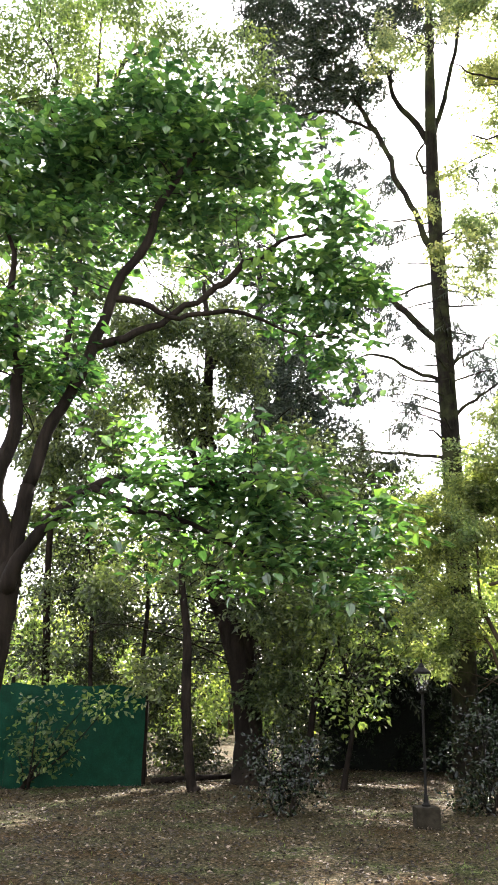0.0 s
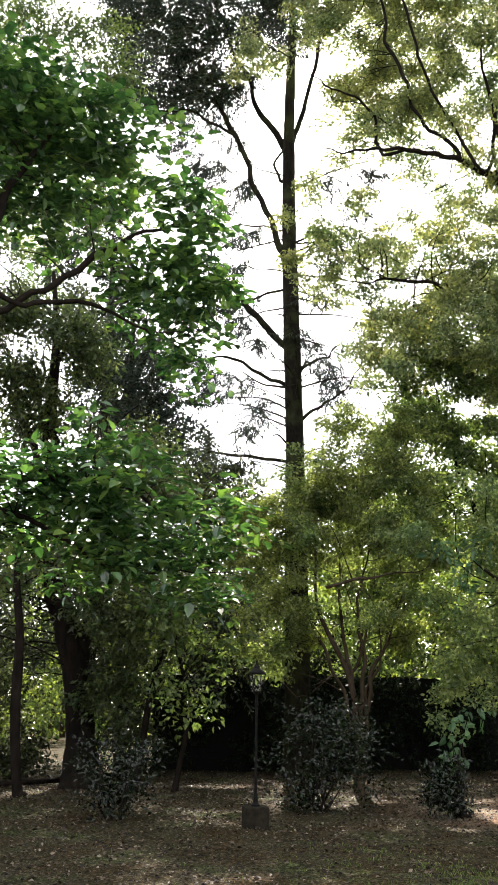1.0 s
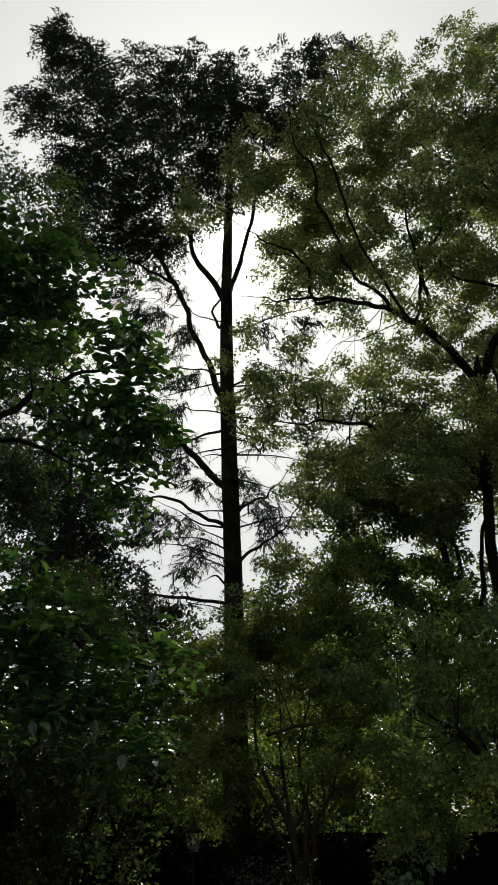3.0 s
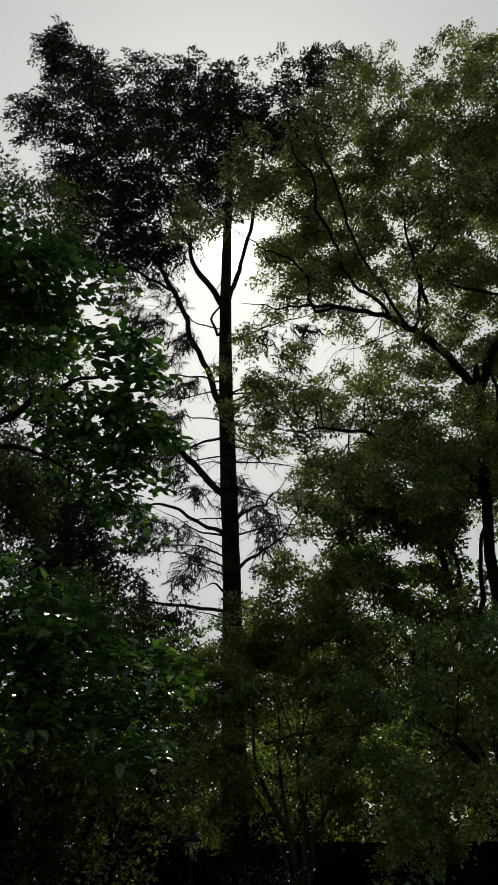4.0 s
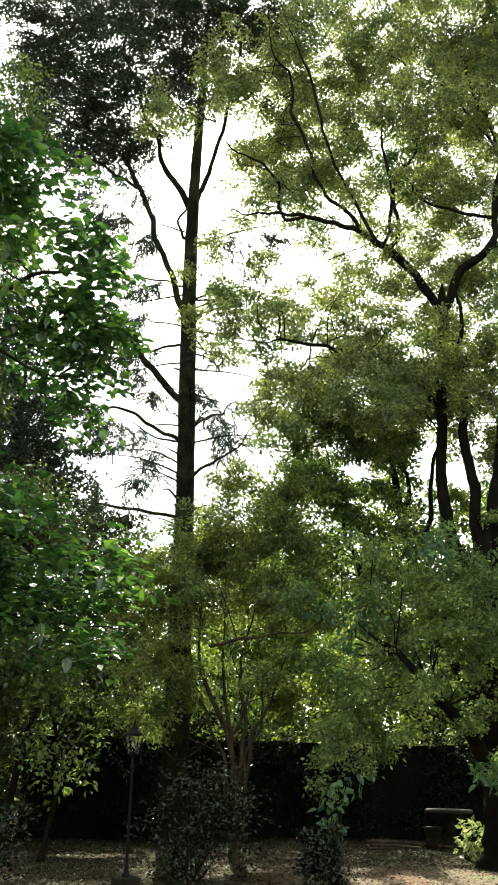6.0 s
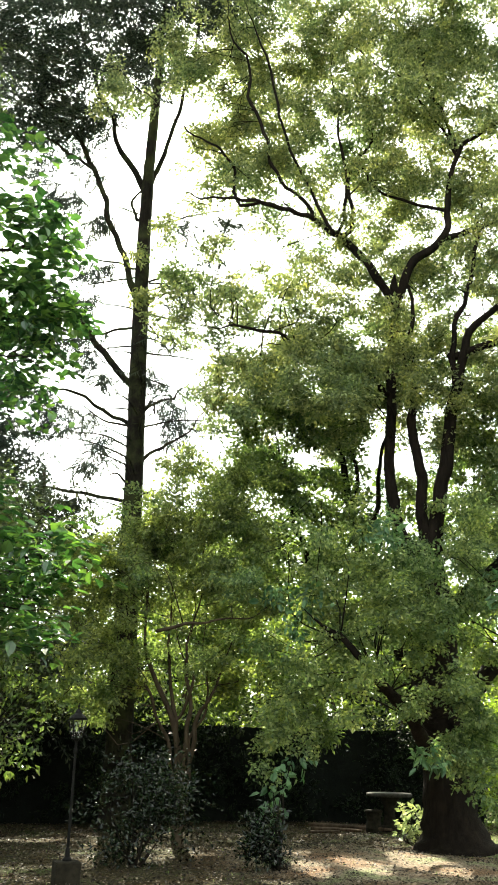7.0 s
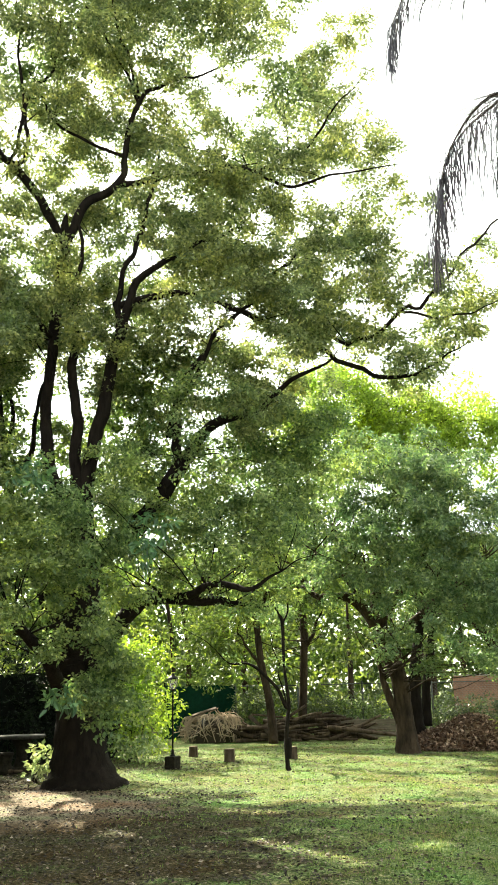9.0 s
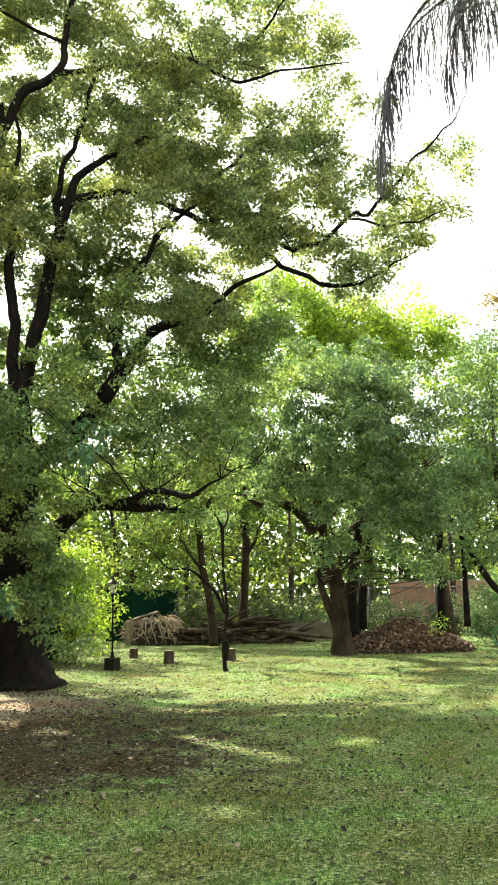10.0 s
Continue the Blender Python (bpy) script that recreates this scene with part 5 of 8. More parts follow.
crown = [c for c in broadleaf.children if c.name.startswith("crown")][0]
rng = np.random.default_rng(34)
one = np.array([[1.0, 0, 0]])
leaf_forms = [mesh_of("leaf", *leaf_arrays(np.zeros((1, 3)), one, np.array([[0.0, 0.25 * k - 0.25, 1]]), np.array([0.15 + 0.015 * k]), np.array([0.10 + 0.008 * k]), True), LEAF_BROAD) for k in range(3)]
low = [c for c in BROAD_LEAVES if c[2] < 4.6]
for i in range(260):
    cx, cy, cz, ra, ru = low[i % len(low)]
    out = unit(rng.standard_normal(3) * (1, 0.7, 0.7) + (0, -0.8, 0.1))
    at = np.array([cx, cy, cz]) + out * (ra, ra, ru) * rng.uniform(0.85, 1.1)
    ob = child("leaf", leaf_forms[i % 3], crown)
    ob.matrix_local = Matrix.Translation(Vector(at) - broadleaf.location) @ pose(0, 0, 0, rng.normal(0, 22), rng.normal(8, 22), rng.uniform(0, 360))

LEANING_LEAVES_A = [(-7.0, 16.8, 10.2, 0.63, 0.38), (-4.4, 16.9, 8.7, 0.59, 0.47), (-5.5, 16.9, 8.0, 0.59, 0.47), (-6.3, 17.4, 9.0, 0.45, 0.45), (-4.3, 18.3, 8.1, 0.50, 0.50), (-5.2, 17.9, 7.1, 0.73, 0.48), (-7.0, 16.7, 7.3, 0.59, 0.47), (-8.3, 17.4, 6.6, 0.62, 0.62), (-6.8, 17.3, 6.6, 0.60, 0.48), (-2.9, 17.5, 3.0, 0.66, 0.55), (-3.5, 17.2, 3.3, 0.55, 0.55), (-8.2, 17.5, 5.4, 0.61, 0.49), (-4.5, 18.8, 10.1, 0.53, 0.40), (-6.6, 18.0, 8.0, 0.51, 0.38), (-7.6, 16.9, 8.7, 0.62, 0.62), (-6.4, 16.8, 9.3, 0.49, 0.37), (-5.1, 16.8, 9.0, 0.47, 0.36), (-8.0, 16.0, 7.0, 0.58, 0.58)]
LEANING_LEAVES_B = [(-7.2, 16.3, 5.7, 0.57, 0.45), (-4.7, 18.7, 7.3, 0.50, 0.50), (-4.2, 18.7, 8.9, 0.51, 0.51), (-5.7, 18.1, 4.2, 0.83, 0.48), (-6.3, 16.5, 3.6, 0.66, 0.44), (-4.0, 17.4, 4.1, 0.67, 0.45), (-2.5, 17.8, 3.5, 0.56, 0.45), (-7.9, 17.6, 3.5, 0.48, 0.48), (-5.4, 16.9, 2.0, 0.44, 0.33), (-7.4, 17.4, 2.5, 0.35, 0.35), (-3.3, 18.5, 2.2, 0.47, 0.58), (-3.6, 18.1, 1.7, 0.46, 0.46)]
LEANING_LEAVES = LEANING_LEAVES_A + LEANING_LEAVES_B

LEANING_LEAVES += [(-2.5, 16.5, 5.5, 0.70, 0.60), (-2.9, 17.2, 6.3, 0.70, 0.60), (-1.9, 16.3, 5.4, 0.55, 0.50), (-8.4, 15.7, 10.7, 0.50, 0.50), (-7.0, 15.6, 10.9, 0.57, 0.57), (-8.0, 15.7, 9.0, 0.61, 0.61), (-7.3, 16.3, 8.1, 0.48, 0.48), (-6.2, 16.4, 8.4, 0.58, 0.58), (-8.0, 15.4, 7.2, 0.50, 0.50), (-6.5, 16.1, 6.6, 0.48, 0.48), (-5.3, 17.2, 7.6, 0.61, 0.61), (-5.4, 16.6, 9.2, 0.52, 0.52), (-4.2, 17.5, 8.7, 0.56, 0.56), (-7.5, 16.2, 6.2, 0.61, 0.61)]
leaning = tree("leaning_tree", (-4.02, 18.57, 0), "dark leaning tree with thick trunk behind the bed", BARK_DARK,
    [(-4.02, 18.57, -0.13, 0.42), (-4, 18.58, 0.16, 0.34), (-4.03, 18.57, 0.9, 0.29), (-4.16, 18.54, 1.98, 0.27), (-4.43, 18.48, 2.99, 0.26), (-4.67, 18.41, 3.79, 0.25), (-4.9, 18.35, 5.46, 0.2), (-5.03, 18.31, 7.21, 0.15), (-5.02, 18.32, 9.06, 0.09), (-5.19, 18.27, 10.71, 0.04)], [
    [(-4.14, 18.55, 1.98, 0.14), (-3.96, 18.59, 3.34, 0.12), (-3.96, 18.59, 4.75, 0.1), (-3.89, 18.6, 6.73, 0.06)],
    [(-4.67, 18.41, 3.79, 0.12), (-5.36, 18.22, 4.72, 0.09), (-6.29, 17.9, 5.41, 0.06), (-7.3, 17.5, 5.84, 0.03)],
    [(-4.9, 18.35, 5.46, 0.09), (-5.43, 18.19, 6.94, 0.07), (-5.83, 18.06, 8.22, 0.04)],
    [(-4.87, 18.36, 6.83, 0.08), (-5.28, 18.24, 7.46, 0.06), (-5.24, 18.25, 8.25, 0.04)],
    [(-5.01, 18.32, 8.52, 0.05), (-4.66, 18.42, 9.21, 0.04), (-4.18, 18.54, 9.77, 0.02)]],
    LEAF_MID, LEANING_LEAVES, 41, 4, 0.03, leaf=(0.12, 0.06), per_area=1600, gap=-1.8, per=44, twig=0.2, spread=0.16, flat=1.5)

CYPRESS_SPRAYS_A = [(-4.1, 22.0, 10.9, 0.48, 0.70), (-4.2, 21.3, 9.2, 0.69, 0.86), (-3.8, 21.6, 8.1, 0.83, 0.86), (-3.5, 21.3, 6.7, 0.83, 0.83), (-4.3, 21.1, 6.8, 0.69, 0.83), (-3.6, 21.1, 5.2, 0.95, 0.95), (-4.3, 21.3, 4.5, 0.82, 0.82), (-3.1, 21.3, 3.9, 0.81, 0.81), (-2.6, 21.3, 2.8, 0.80, 0.80), (-4.4, 22.0, 10.4, 0.36, 0.75), (-8.1, 20.1, 8.9, 0.51, 0.43), (-4.1, 21.9, 11.9, 0.28, 0.61), (-6.2, 21.2, 3.5, 1.11, 0.69), (-7.2, 20.9, 3.4, 0.83, 0.69), (-8.4, 20.4, 4.6, 0.83, 0.56), (-6.0, 21.5, 2.5, 0.70, 0.56), (-1.3, 22.3, 2.8, 0.70, 0.97), (-1.6, 22.1, 3.9, 0.69, 0.69)]
CYPRESS_SPRAYS_B = [(-0.7, 22.0, 3.5, 0.49, 0.82), (-5.4, 21.6, 12.5, 0.77, 0.77), (-4.5, 21.9, 11.7, 0.76, 0.76), (-4.9, 21.6, 10.6, 0.74, 0.74), (-4.3, 21.7, 12.8, 0.55, 0.55), (-3.7, 21.5, 10.2, 0.58, 0.58), (-5.3, 21.8, 14.0, 0.64, 0.64), (-5.2, 21.5, 9.3, 0.80, 0.80), (-3.9, 21.3, 9.0, 0.64, 0.64)]
CYPRESS_SPRAYS = CYPRESS_SPRAYS_A + CYPRESS_SPRAYS_B

CYPRESS_SPRAYS += [(-3.2, 19.9, 7.5, 0.60, 0.70), (-3.0, 20.6, 8.5, 0.60, 0.70), (-3.4, 20.3, 9.3, 0.55, 0.70), (-2.6, 20.3, 7.0, 0.55, 0.65), (-2.6, 20.7, 8.0, 0.50, 0.60), (-3.0, 20.2, 6.4, 0.60, 0.70)]
tree("cypress_tree", (-3.72, 21.59, 0), "narrow dark evergreen with dense feathery foliage", BARK_DARK,
    [(-3.72, 21.59, -0.23, 0.22), (-3.76, 21.59, 1.42, 0.19), (-3.83, 21.57, 4.7, 0.15), (-3.93, 21.55, 8.27, 0.09), (-3.99, 21.54, 11.86, 0.03)], [], LEAF_NEEDLE, CYPRESS_SPRAYS, 51, 5, 0.02, leaf=(0.15, 0.05), per_area=1050, twig=0.7, per=30, spread=0.06, gap=-1.5, droop=0.2)

TALL_LEAVES_A = [(-7.7, 14.2, 14.3, 1.03, 1.03), (-7.2, 16.1, 16.0, 1.07, 1.07), (-5.4, 15.5, 14.4, 0.84, 0.84), (-4.2, 16.1, 14.8, 0.86, 0.86), (-7.5, 15.5, 13.8, 0.86, 0.86), (-8.6, 15.3, 13.7, 0.80, 0.80), (-6.1, 15.4, 13.4, 0.64, 0.64), (-3.6, 16.3, 14.1, 0.52, 0.52), (-5.0, 16.0, 15.6, 0.68, 0.55), (-8.7, 13.3, 13.4, 1.12, 1.12), (-8.1, 15.6, 17.3, 1.33, 1.33), (-5.9, 14.8, 16.1, 0.95, 0.95), (-4.2, 17.3, 14.4, 0.55, 0.41)]
TALL_LEAVES = TALL_LEAVES_A

tree("tall_slender_tree", (-8.65, 19.1, 0), "tall slender tree with airy pale yellow-green crown", BARK_DARK,
    [(-8.65, 19.1, -0.1, 0.09), (-8.55, 18.7, 1.98, 0.08), (-8.25, 17.8, 3.92, 0.07), (-7.8, 16.8, 6.1, 0.06), (-7.24, 15.77, 8.46, 0.06), (-7.09, 15.84, 11.01, 0.05), (-7.04, 15.86, 13.77, 0.04), (-7.07, 15.85, 16.27, 0.02)], [
    [(-7.09, 15.84, 11.01, 0.06), (-7.73, 15.52, 12.79, 0.05), (-7.76, 15.51, 14.04, 0.04), (-8.13, 15.31, 15.55, 0.02)],
    [(-7.07, 15.85, 12.36, 0.05), (-6.65, 16.04, 14.85, 0.05), (-6.1, 16.26, 15.39, 0.04), (-5.25, 16.57, 15.04, 0.02)],
    [(-7.11, 15.83, 11.28, 0.05), (-5.77, 16.39, 13.1, 0.04), (-4.52, 16.8, 14.8, 0.02)]], LEAF_UNDER, TALL_LEAVES, 61, 4, 0.03, leaf=(0.10, 0.055), per_area=1500, gap=-0.8, per=44, twig=0.25, spread=0.18, flat=1.5)

BACK_LEAVES = [(-12.3, 22.9, 17.1, 0.88, 0.88), (-10.6, 23.0, 18.0, 1.14, 1.14), (-9.3, 24.0, 18.0, 0.98, 0.98), (-7.6, 23.9, 18.4, 1.14, 1.14), (-6.1, 24.0, 17.7, 1.08, 1.08), (-5.3, 25.3, 17.1, 0.90, 0.90), (-11.1, 22.5, 14.6, 0.94, 0.94), (-9.7, 23.5, 15.8, 0.96, 0.96), (-8.3, 24.6, 16.0, 1.13, 1.13), (-6.3, 24.3, 15.7, 1.12, 1.12), (-9.7, 22.8, 13.3, 0.88, 0.88), (-11.9, 22.6, 13.1, 1.09, 1.09), (-7.6, 24.7, 14.0, 1.15, 1.15)]

# added out of sight behind the broad-leaved crown to keep sun off the ground
tree("sun_block_tree", (-5.2, 24.6, 0), "hidden tall tree added behind the broad-leaved tree to shade the ground", BARK_DARK,
     [(-5.2, 24.6, -0.1, 0.3), (-5.1, 24.5, 3.0, 0.24), (-5.3, 24.6, 7.0, 0.2), (-5.2, 24.4, 11.0, 0.14), (-5.3, 24.5, 15.0, 0.06)],
     [[(-5.1, 24.5, 9.0, 0.1), (-4.2, 24.6, 11.0, 0.07), (-3.2, 24.7, 12.6, 0.03)], [(-5.2, 24.5, 10.0, 0.1), (-6.5, 24.2, 12.0, 0.07), (-8.0, 23.8, 13.4, 0.03)]],
     LEAF_UNDER, BACK_LEAVES, 63, 3, 0.03, leaf=(0.13, 0.07), per_area=900, gap=-1.0, per=60, twig=0.25, spread=0.2, flat=1.3)

for i, rows in enumerate([
        [(-4.55, 16.68, -0.05, 0.12), (-4.64, 16.66, 0.18, 0.09), (-4.76, 16.62, 1.44, 0.09), (-4.78, 16.62, 2.64, 0.08), (-4.92, 16.57, 3.79, 0.06), (-4.88, 16.58, 5.09, 0.03)],
        [(-7.23, 18.5, -0.16, 0.06), (-7.41, 18.43, 1.94, 0.05), (-7.48, 18.4, 3.7, 0.04), (-7.74, 18.29, 5.53, 0.02)],
        [(-6.27, 18.86, -0.1, 0.06), (-6.42, 18.81, 1.96, 0.05), (-6.37, 18.83, 3.73, 0.04), (-6.71, 18.71, 5.58, 0.02)],
        [(-2.83, 18.19, 0.08, 0.07), (-2.62, 18.23, 1.78, 0.06), (-2.42, 18.26, 2.64, 0.05), (-2.27, 18.28, 3.98, 0.03)],
        [(-3.39, 20.13, -0.1, 0.05), (-3.43, 20.12, 2.03, 0.04), (-3.5, 20.11, 3.48, 0.03)]]):
    top = rows[-1]
    puffs = [(top[0] + dx, top[1], top[2] - dz, 0.6, 0.5) for dx, dz in ((-0.3, 0.1), (0.3, 0.5), (0.0, 1.1))]
    tree("thin_tree", (rows[0][0], rows[0][1], 0), "thin dark-stemmed young tree in the shade", BARK_DARK, rows, [], LEAF_UNDER, puffs, 70 + i, 3, 0.02,
         leaf=(0.10, 0.05), per_area=700, gap=-0.2)

SAPLING_LEAVES_A = [(-2.0, 16.5, 1.9, 0.39, 0.25), (-1.5, 16.6, 1.7, 0.33, 0.25), (-2.4, 17.0, 2.0, 0.30, 0.19), (-1.5, 17.1, 2.7, 0.48, 0.32), (-1.9, 16.6, 2.9, 0.52, 0.31), (-1.2, 16.9, 1.9, 0.19, 0.15), (-1.8, 16.8, 1.4, 0.21, 0.13), (-2.4, 16.9, 3.1, 0.38, 0.30), (-1.0, 16.6, 2.5, 0.41, 0.52), (-1.6, 17.1, 3.4, 0.54, 0.43)]
SAPLING_LEAVES = SAPLING_LEAVES_A

tree("small_tree", (-2.07, 17.9, 0), "small slanting tree with lime-green leaf sprays", BARK_DARK, [(-2.07, 17.9, -0.04, 0.07), (-2, 17.91, 0.38, 0.05), (-1.88, 17.92, 1.08, 0.04), (-1.9, 17.92, 1.79, 0.04), (-2.12, 17.89, 2.52, 0.02)], [], LEAF_UNDER, SAPLING_LEAVES, 81, 4, 0.02,
     leaf=(0.13, 0.07), per_area=620, gap=-0.5)

CRAPE_LEAVES_A = [(1.3, 18.3, 6.7, 0.80, 0.80), (0.6, 17.9, 5.9, 0.79, 0.79), (1.7, 18.1, 5.6, 0.92, 0.92), (-0.1, 18.2, 5.3, 0.69, 0.69), (-0.4, 17.4, 4.2, 0.60, 0.60), (0.6, 18.1, 4.6, 0.91, 0.91), (1.5, 18.0, 4.4, 0.79, 0.79), (2.1, 17.6, 4.7, 0.61, 0.61), (-0.6, 16.9, 5.2, 0.40, 0.40), (-0.9, 17.7, 4.2, 0.44, 0.55), (1.0, 18.2, 3.5, 0.68, 0.34), (1.6, 17.2, 3.1, 0.53, 0.43), (-0.1, 17.8, 3.3, 0.50, 0.44), (0.6, 18.2, 3.0, 0.45, 0.45), (-1.0, 17.7, 5.2, 0.33, 0.33), (-0.7, 16.8, 3.2, 0.37, 0.52), (2.0, 17.7, 6.0, 0.56, 0.68), (0.1, 17.2, 5.3, 0.49, 0.49)]
CRAPE_LEAVES_B = [(0.1, 18.1, 4.7, 0.51, 0.51), (0.2, 17.8, 3.6, 0.46, 0.46), (-0.1, 17.2, 2.7, 0.42, 0.38), (0.4, 18.2, 3.2, 0.45, 0.45), (0.2, 16.8, 5.7, 0.38, 0.38), (0.2, 16.3, 4.7, 0.37, 0.37), (0.2, 17.1, 4.0, 0.38, 0.38), (0.1, 17.2, 3.3, 0.38, 0.38), (2.1, 18.1, 2.9, 0.56, 0.51), (2.5, 18.0, 3.6, 0.56, 0.56), (-0.3, 17.8, 2.3, 0.44, 0.39), (-0.8, 17.9, 2.6, 0.40, 0.44), (2.7, 17.5, 4.5, 0.50, 0.50), (0.9, 18.0, 6.2, 0.43, 0.43), (0.7, 18.4, 5.6, 0.44, 0.44), (1.2, 17.9, 5.0, 0.45, 0.45), (1.6, 17.6, 5.8, 0.42, 0.42), (2.1, 18.1, 6.2, 0.42, 0.42)]
CRAPE_LEAVES_C = [(2.5, 17.9, 5.5, 0.41, 0.41), (0.9, 18.0, 4.5, 0.40, 0.40), (1.9, 18.0, 5.0, 0.41, 0.41), (-0.7, 18.3, 5.4, 0.63, 0.63), (-0.6, 18.2, 4.3, 0.56, 0.56), (-0.2, 18.1, 4.8, 0.50, 0.50), (1.1, 18.4, 7.4, 0.43, 0.31), (2.2, 18.4, 7.1, 0.43, 0.48)]
CRAPE_LEAVES = CRAPE_LEAVES_A + CRAPE_LEAVES_B + CRAPE_LEAVES_C

CRAPE_LIMBS_A = [[(1.32, 17.91, 0.06, 0.06), (1.37, 17.91, 1.14, 0.05), (1.44, 17.9, 2.05, 0.04), (1.37, 17.91, 3.09, 0.03), (1.56, 17.89, 4.61, 0.01)],
    [(1.28, 17.91, 0.06, 0.06), (1.27, 17.91, 1.13, 0.04), (1.2, 17.92, 2.04, 0.04), (1.05, 17.93, 2.98, 0.03), (1.01, 17.93, 4.62, 0.01)],
    [(1.35, 17.91, 0.06, 0.06), (1.43, 17.9, 1.14, 0.04), (1.6, 17.89, 2.05, 0.04), (1.94, 17.86, 2.88, 0.02)],
    [(1.28, 17.91, 0.06, 0.05), (1.22, 17.92, 1.13, 0.04), (0.97, 17.93, 1.94, 0.03), (0.68, 17.94, 2.56, 0.03), (0.45, 17.95, 3.09, 0.01)]]
CRAPE_LIMBS_B = [[(1.3, 17.91, 0.06, 0.05), (1.31, 17.91, 1.04, 0.04), (1.28, 17.91, 1.84, 0.03), (1.4, 17.9, 2.56, 0.03), (1.23, 17.92, 3.52, 0.01)],
    [(1.35, 17.91, 0.16, 0.04), (1.49, 17.9, 1.14, 0.04), (1.49, 17.9, 1.74, 0.03), (1.74, 17.88, 2.46, 0.02), (1.72, 17.88, 3.3, 0.01)],
    [(0.75, 17.4, 3.72, 0.03), (1.2, 17.35, 3.76, 0.028), (1.7, 17.3, 3.84, 0.022), (2.3, 17.2, 3.98, 0.012)]]
CRAPE_LEAVES += [(1.2, 18.3, 6.9, 0.53, 0.53), (2.1, 18.5, 7.1, 0.54, 0.54), (0.8, 18.1, 6.0, 0.58, 0.58), (1.8, 19.3, 6.3, 0.65, 0.65), (2.6, 18.9, 6.9, 0.55, 0.55), (2.6, 18.6, 5.8, 0.56, 0.56), (0.5, 18.3, 5.2, 0.53, 0.53), (1.4, 18.3, 5.3, 0.68, 0.68), (2.2, 19.1, 5.2, 0.66, 0.66)]
tree("crape_myrtle", (1.31, 17.91, 0), "several-stemmed pale-barked small tree with fine yellow-green leaves", BARK_PALE, [(1.31, 17.91, -0.23, 0.1), (1.32, 17.91, 0.64, 0.09), (1.31, 17.91, 1.34, 0.06), (1.13, 17.92, 2.15, 0.05), (0.77, 17.94, 2.88, 0.04), (0.56, 17.95, 3.52, 0.03), (0.57, 17.95, 4.73, 0.01)], CRAPE_LIMBS_A + CRAPE_LIMBS_B,
     LEAF_CRAPE, CRAPE_LEAVES, 91, 4, 0.025, leaf=(0.080, 0.044), per_area=1750, gap=-1.6, per=100, twig=0.15, spread=0.14, flat=1.0, layer=0.42)

MID_LEAVES_A = [(4.8, 20.8, 9.5, 1.05, 1.05), (4.0, 20.0, 8.0, 0.85, 0.85), (5.6, 21.1, 8.2, 0.91, 0.91), (3.8, 21.2, 7.5, 0.76, 0.76), (5.9, 20.2, 9.7, 0.76, 0.76), (4.8, 19.7, 6.6, 0.77, 0.77), (3.1, 21.4, 6.5, 0.82, 0.82), (6.6, 20.2, 7.4, 0.54, 0.54), (8.3, 19.5, 8.2, 0.82, 0.82), (8.1, 18.6, 6.6, 0.77, 0.77), (4.1, 21.0, 6.1, 0.81, 0.81), (5.5, 19.5, 5.9, 0.89, 0.89), (7.4, 19.6, 6.2, 0.92, 0.92), (8.6, 18.6, 9.3, 0.81, 0.81), (6.6, 19.7, 6.0, 0.91, 0.91), (2.5, 21.5, 5.6, 0.81, 0.81), (2.9, 21.3, 4.2, 0.93, 0.93), (4.1, 21.2, 3.2, 0.80, 0.80)]
MID_LEAVES_B = [(5.4, 20.0, 3.2, 0.76, 0.76), (1.8, 20.8, 4.8, 0.71, 0.71), (2.5, 21.1, 4.0, 0.72, 0.72), (1.6, 20.2, 3.5, 0.62, 0.62), (2.9, 20.7, 3.1, 0.71, 0.71), (4.1, 21.4, 4.8, 0.74, 0.74), (4.5, 21.0, 5.7, 0.74, 0.74), (3.5, 21.4, 6.0, 0.75, 0.75), (2.6, 20.6, 5.3, 0.71, 0.71), (1.2, 21.3, 4.3, 0.66, 0.66), (2.1, 21.4, 2.9, 0.59, 0.59), (3.6, 21.1, 2.5, 0.59, 0.59), (4.7, 20.4, 2.5, 0.58, 0.58), (1.0, 20.5, 3.1, 0.57, 0.57), (6.4, 19.2, 4.6, 0.75, 0.75), (7.6, 20.3, 4.3, 0.67, 0.67), (6.4, 20.8, 3.7, 0.67, 0.67), (4.4, 20.2, 3.9, 0.64, 0.64)]
MID_LEAVES_C = [(3.4, 21.2, 8.5, 0.83, 0.83), (3.3, 20.6, 7.2, 0.73, 0.73), (3.0, 21.1, 6.5, 0.67, 0.67), (3.7, 21.3, 9.3, 0.64, 0.64), (3.2, 20.4, 10.0, 0.89, 0.89), (4.2, 20.7, 10.7, 0.85, 0.85), (5.0, 19.9, 10.6, 0.76, 0.76), (5.8, 20.1, 10.6, 0.70, 0.70), (6.5, 19.1, 10.6, 0.68, 0.68), (3.0, 20.4, 8.8, 1.01, 1.01), (4.4, 20.1, 8.9, 1.01, 1.01), (5.7, 20.9, 9.1, 0.91, 0.91), (6.3, 19.3, 9.6, 0.74, 0.74), (8.0, 19.8, 10.8, 0.93, 0.93), (7.8, 18.7, 8.9, 0.86, 0.86), (7.7, 20.3, 8.1, 0.91, 0.91), (8.0, 18.7, 7.4, 0.85, 0.85), (4.3, 19.8, 7.4, 0.97, 0.97)]
MID_LEAVES_D = [(3.0, 20.3, 7.2, 0.85, 0.85), (5.9, 20.8, 7.5, 0.83, 0.83), (6.8, 20.1, 7.0, 0.81, 0.81)]
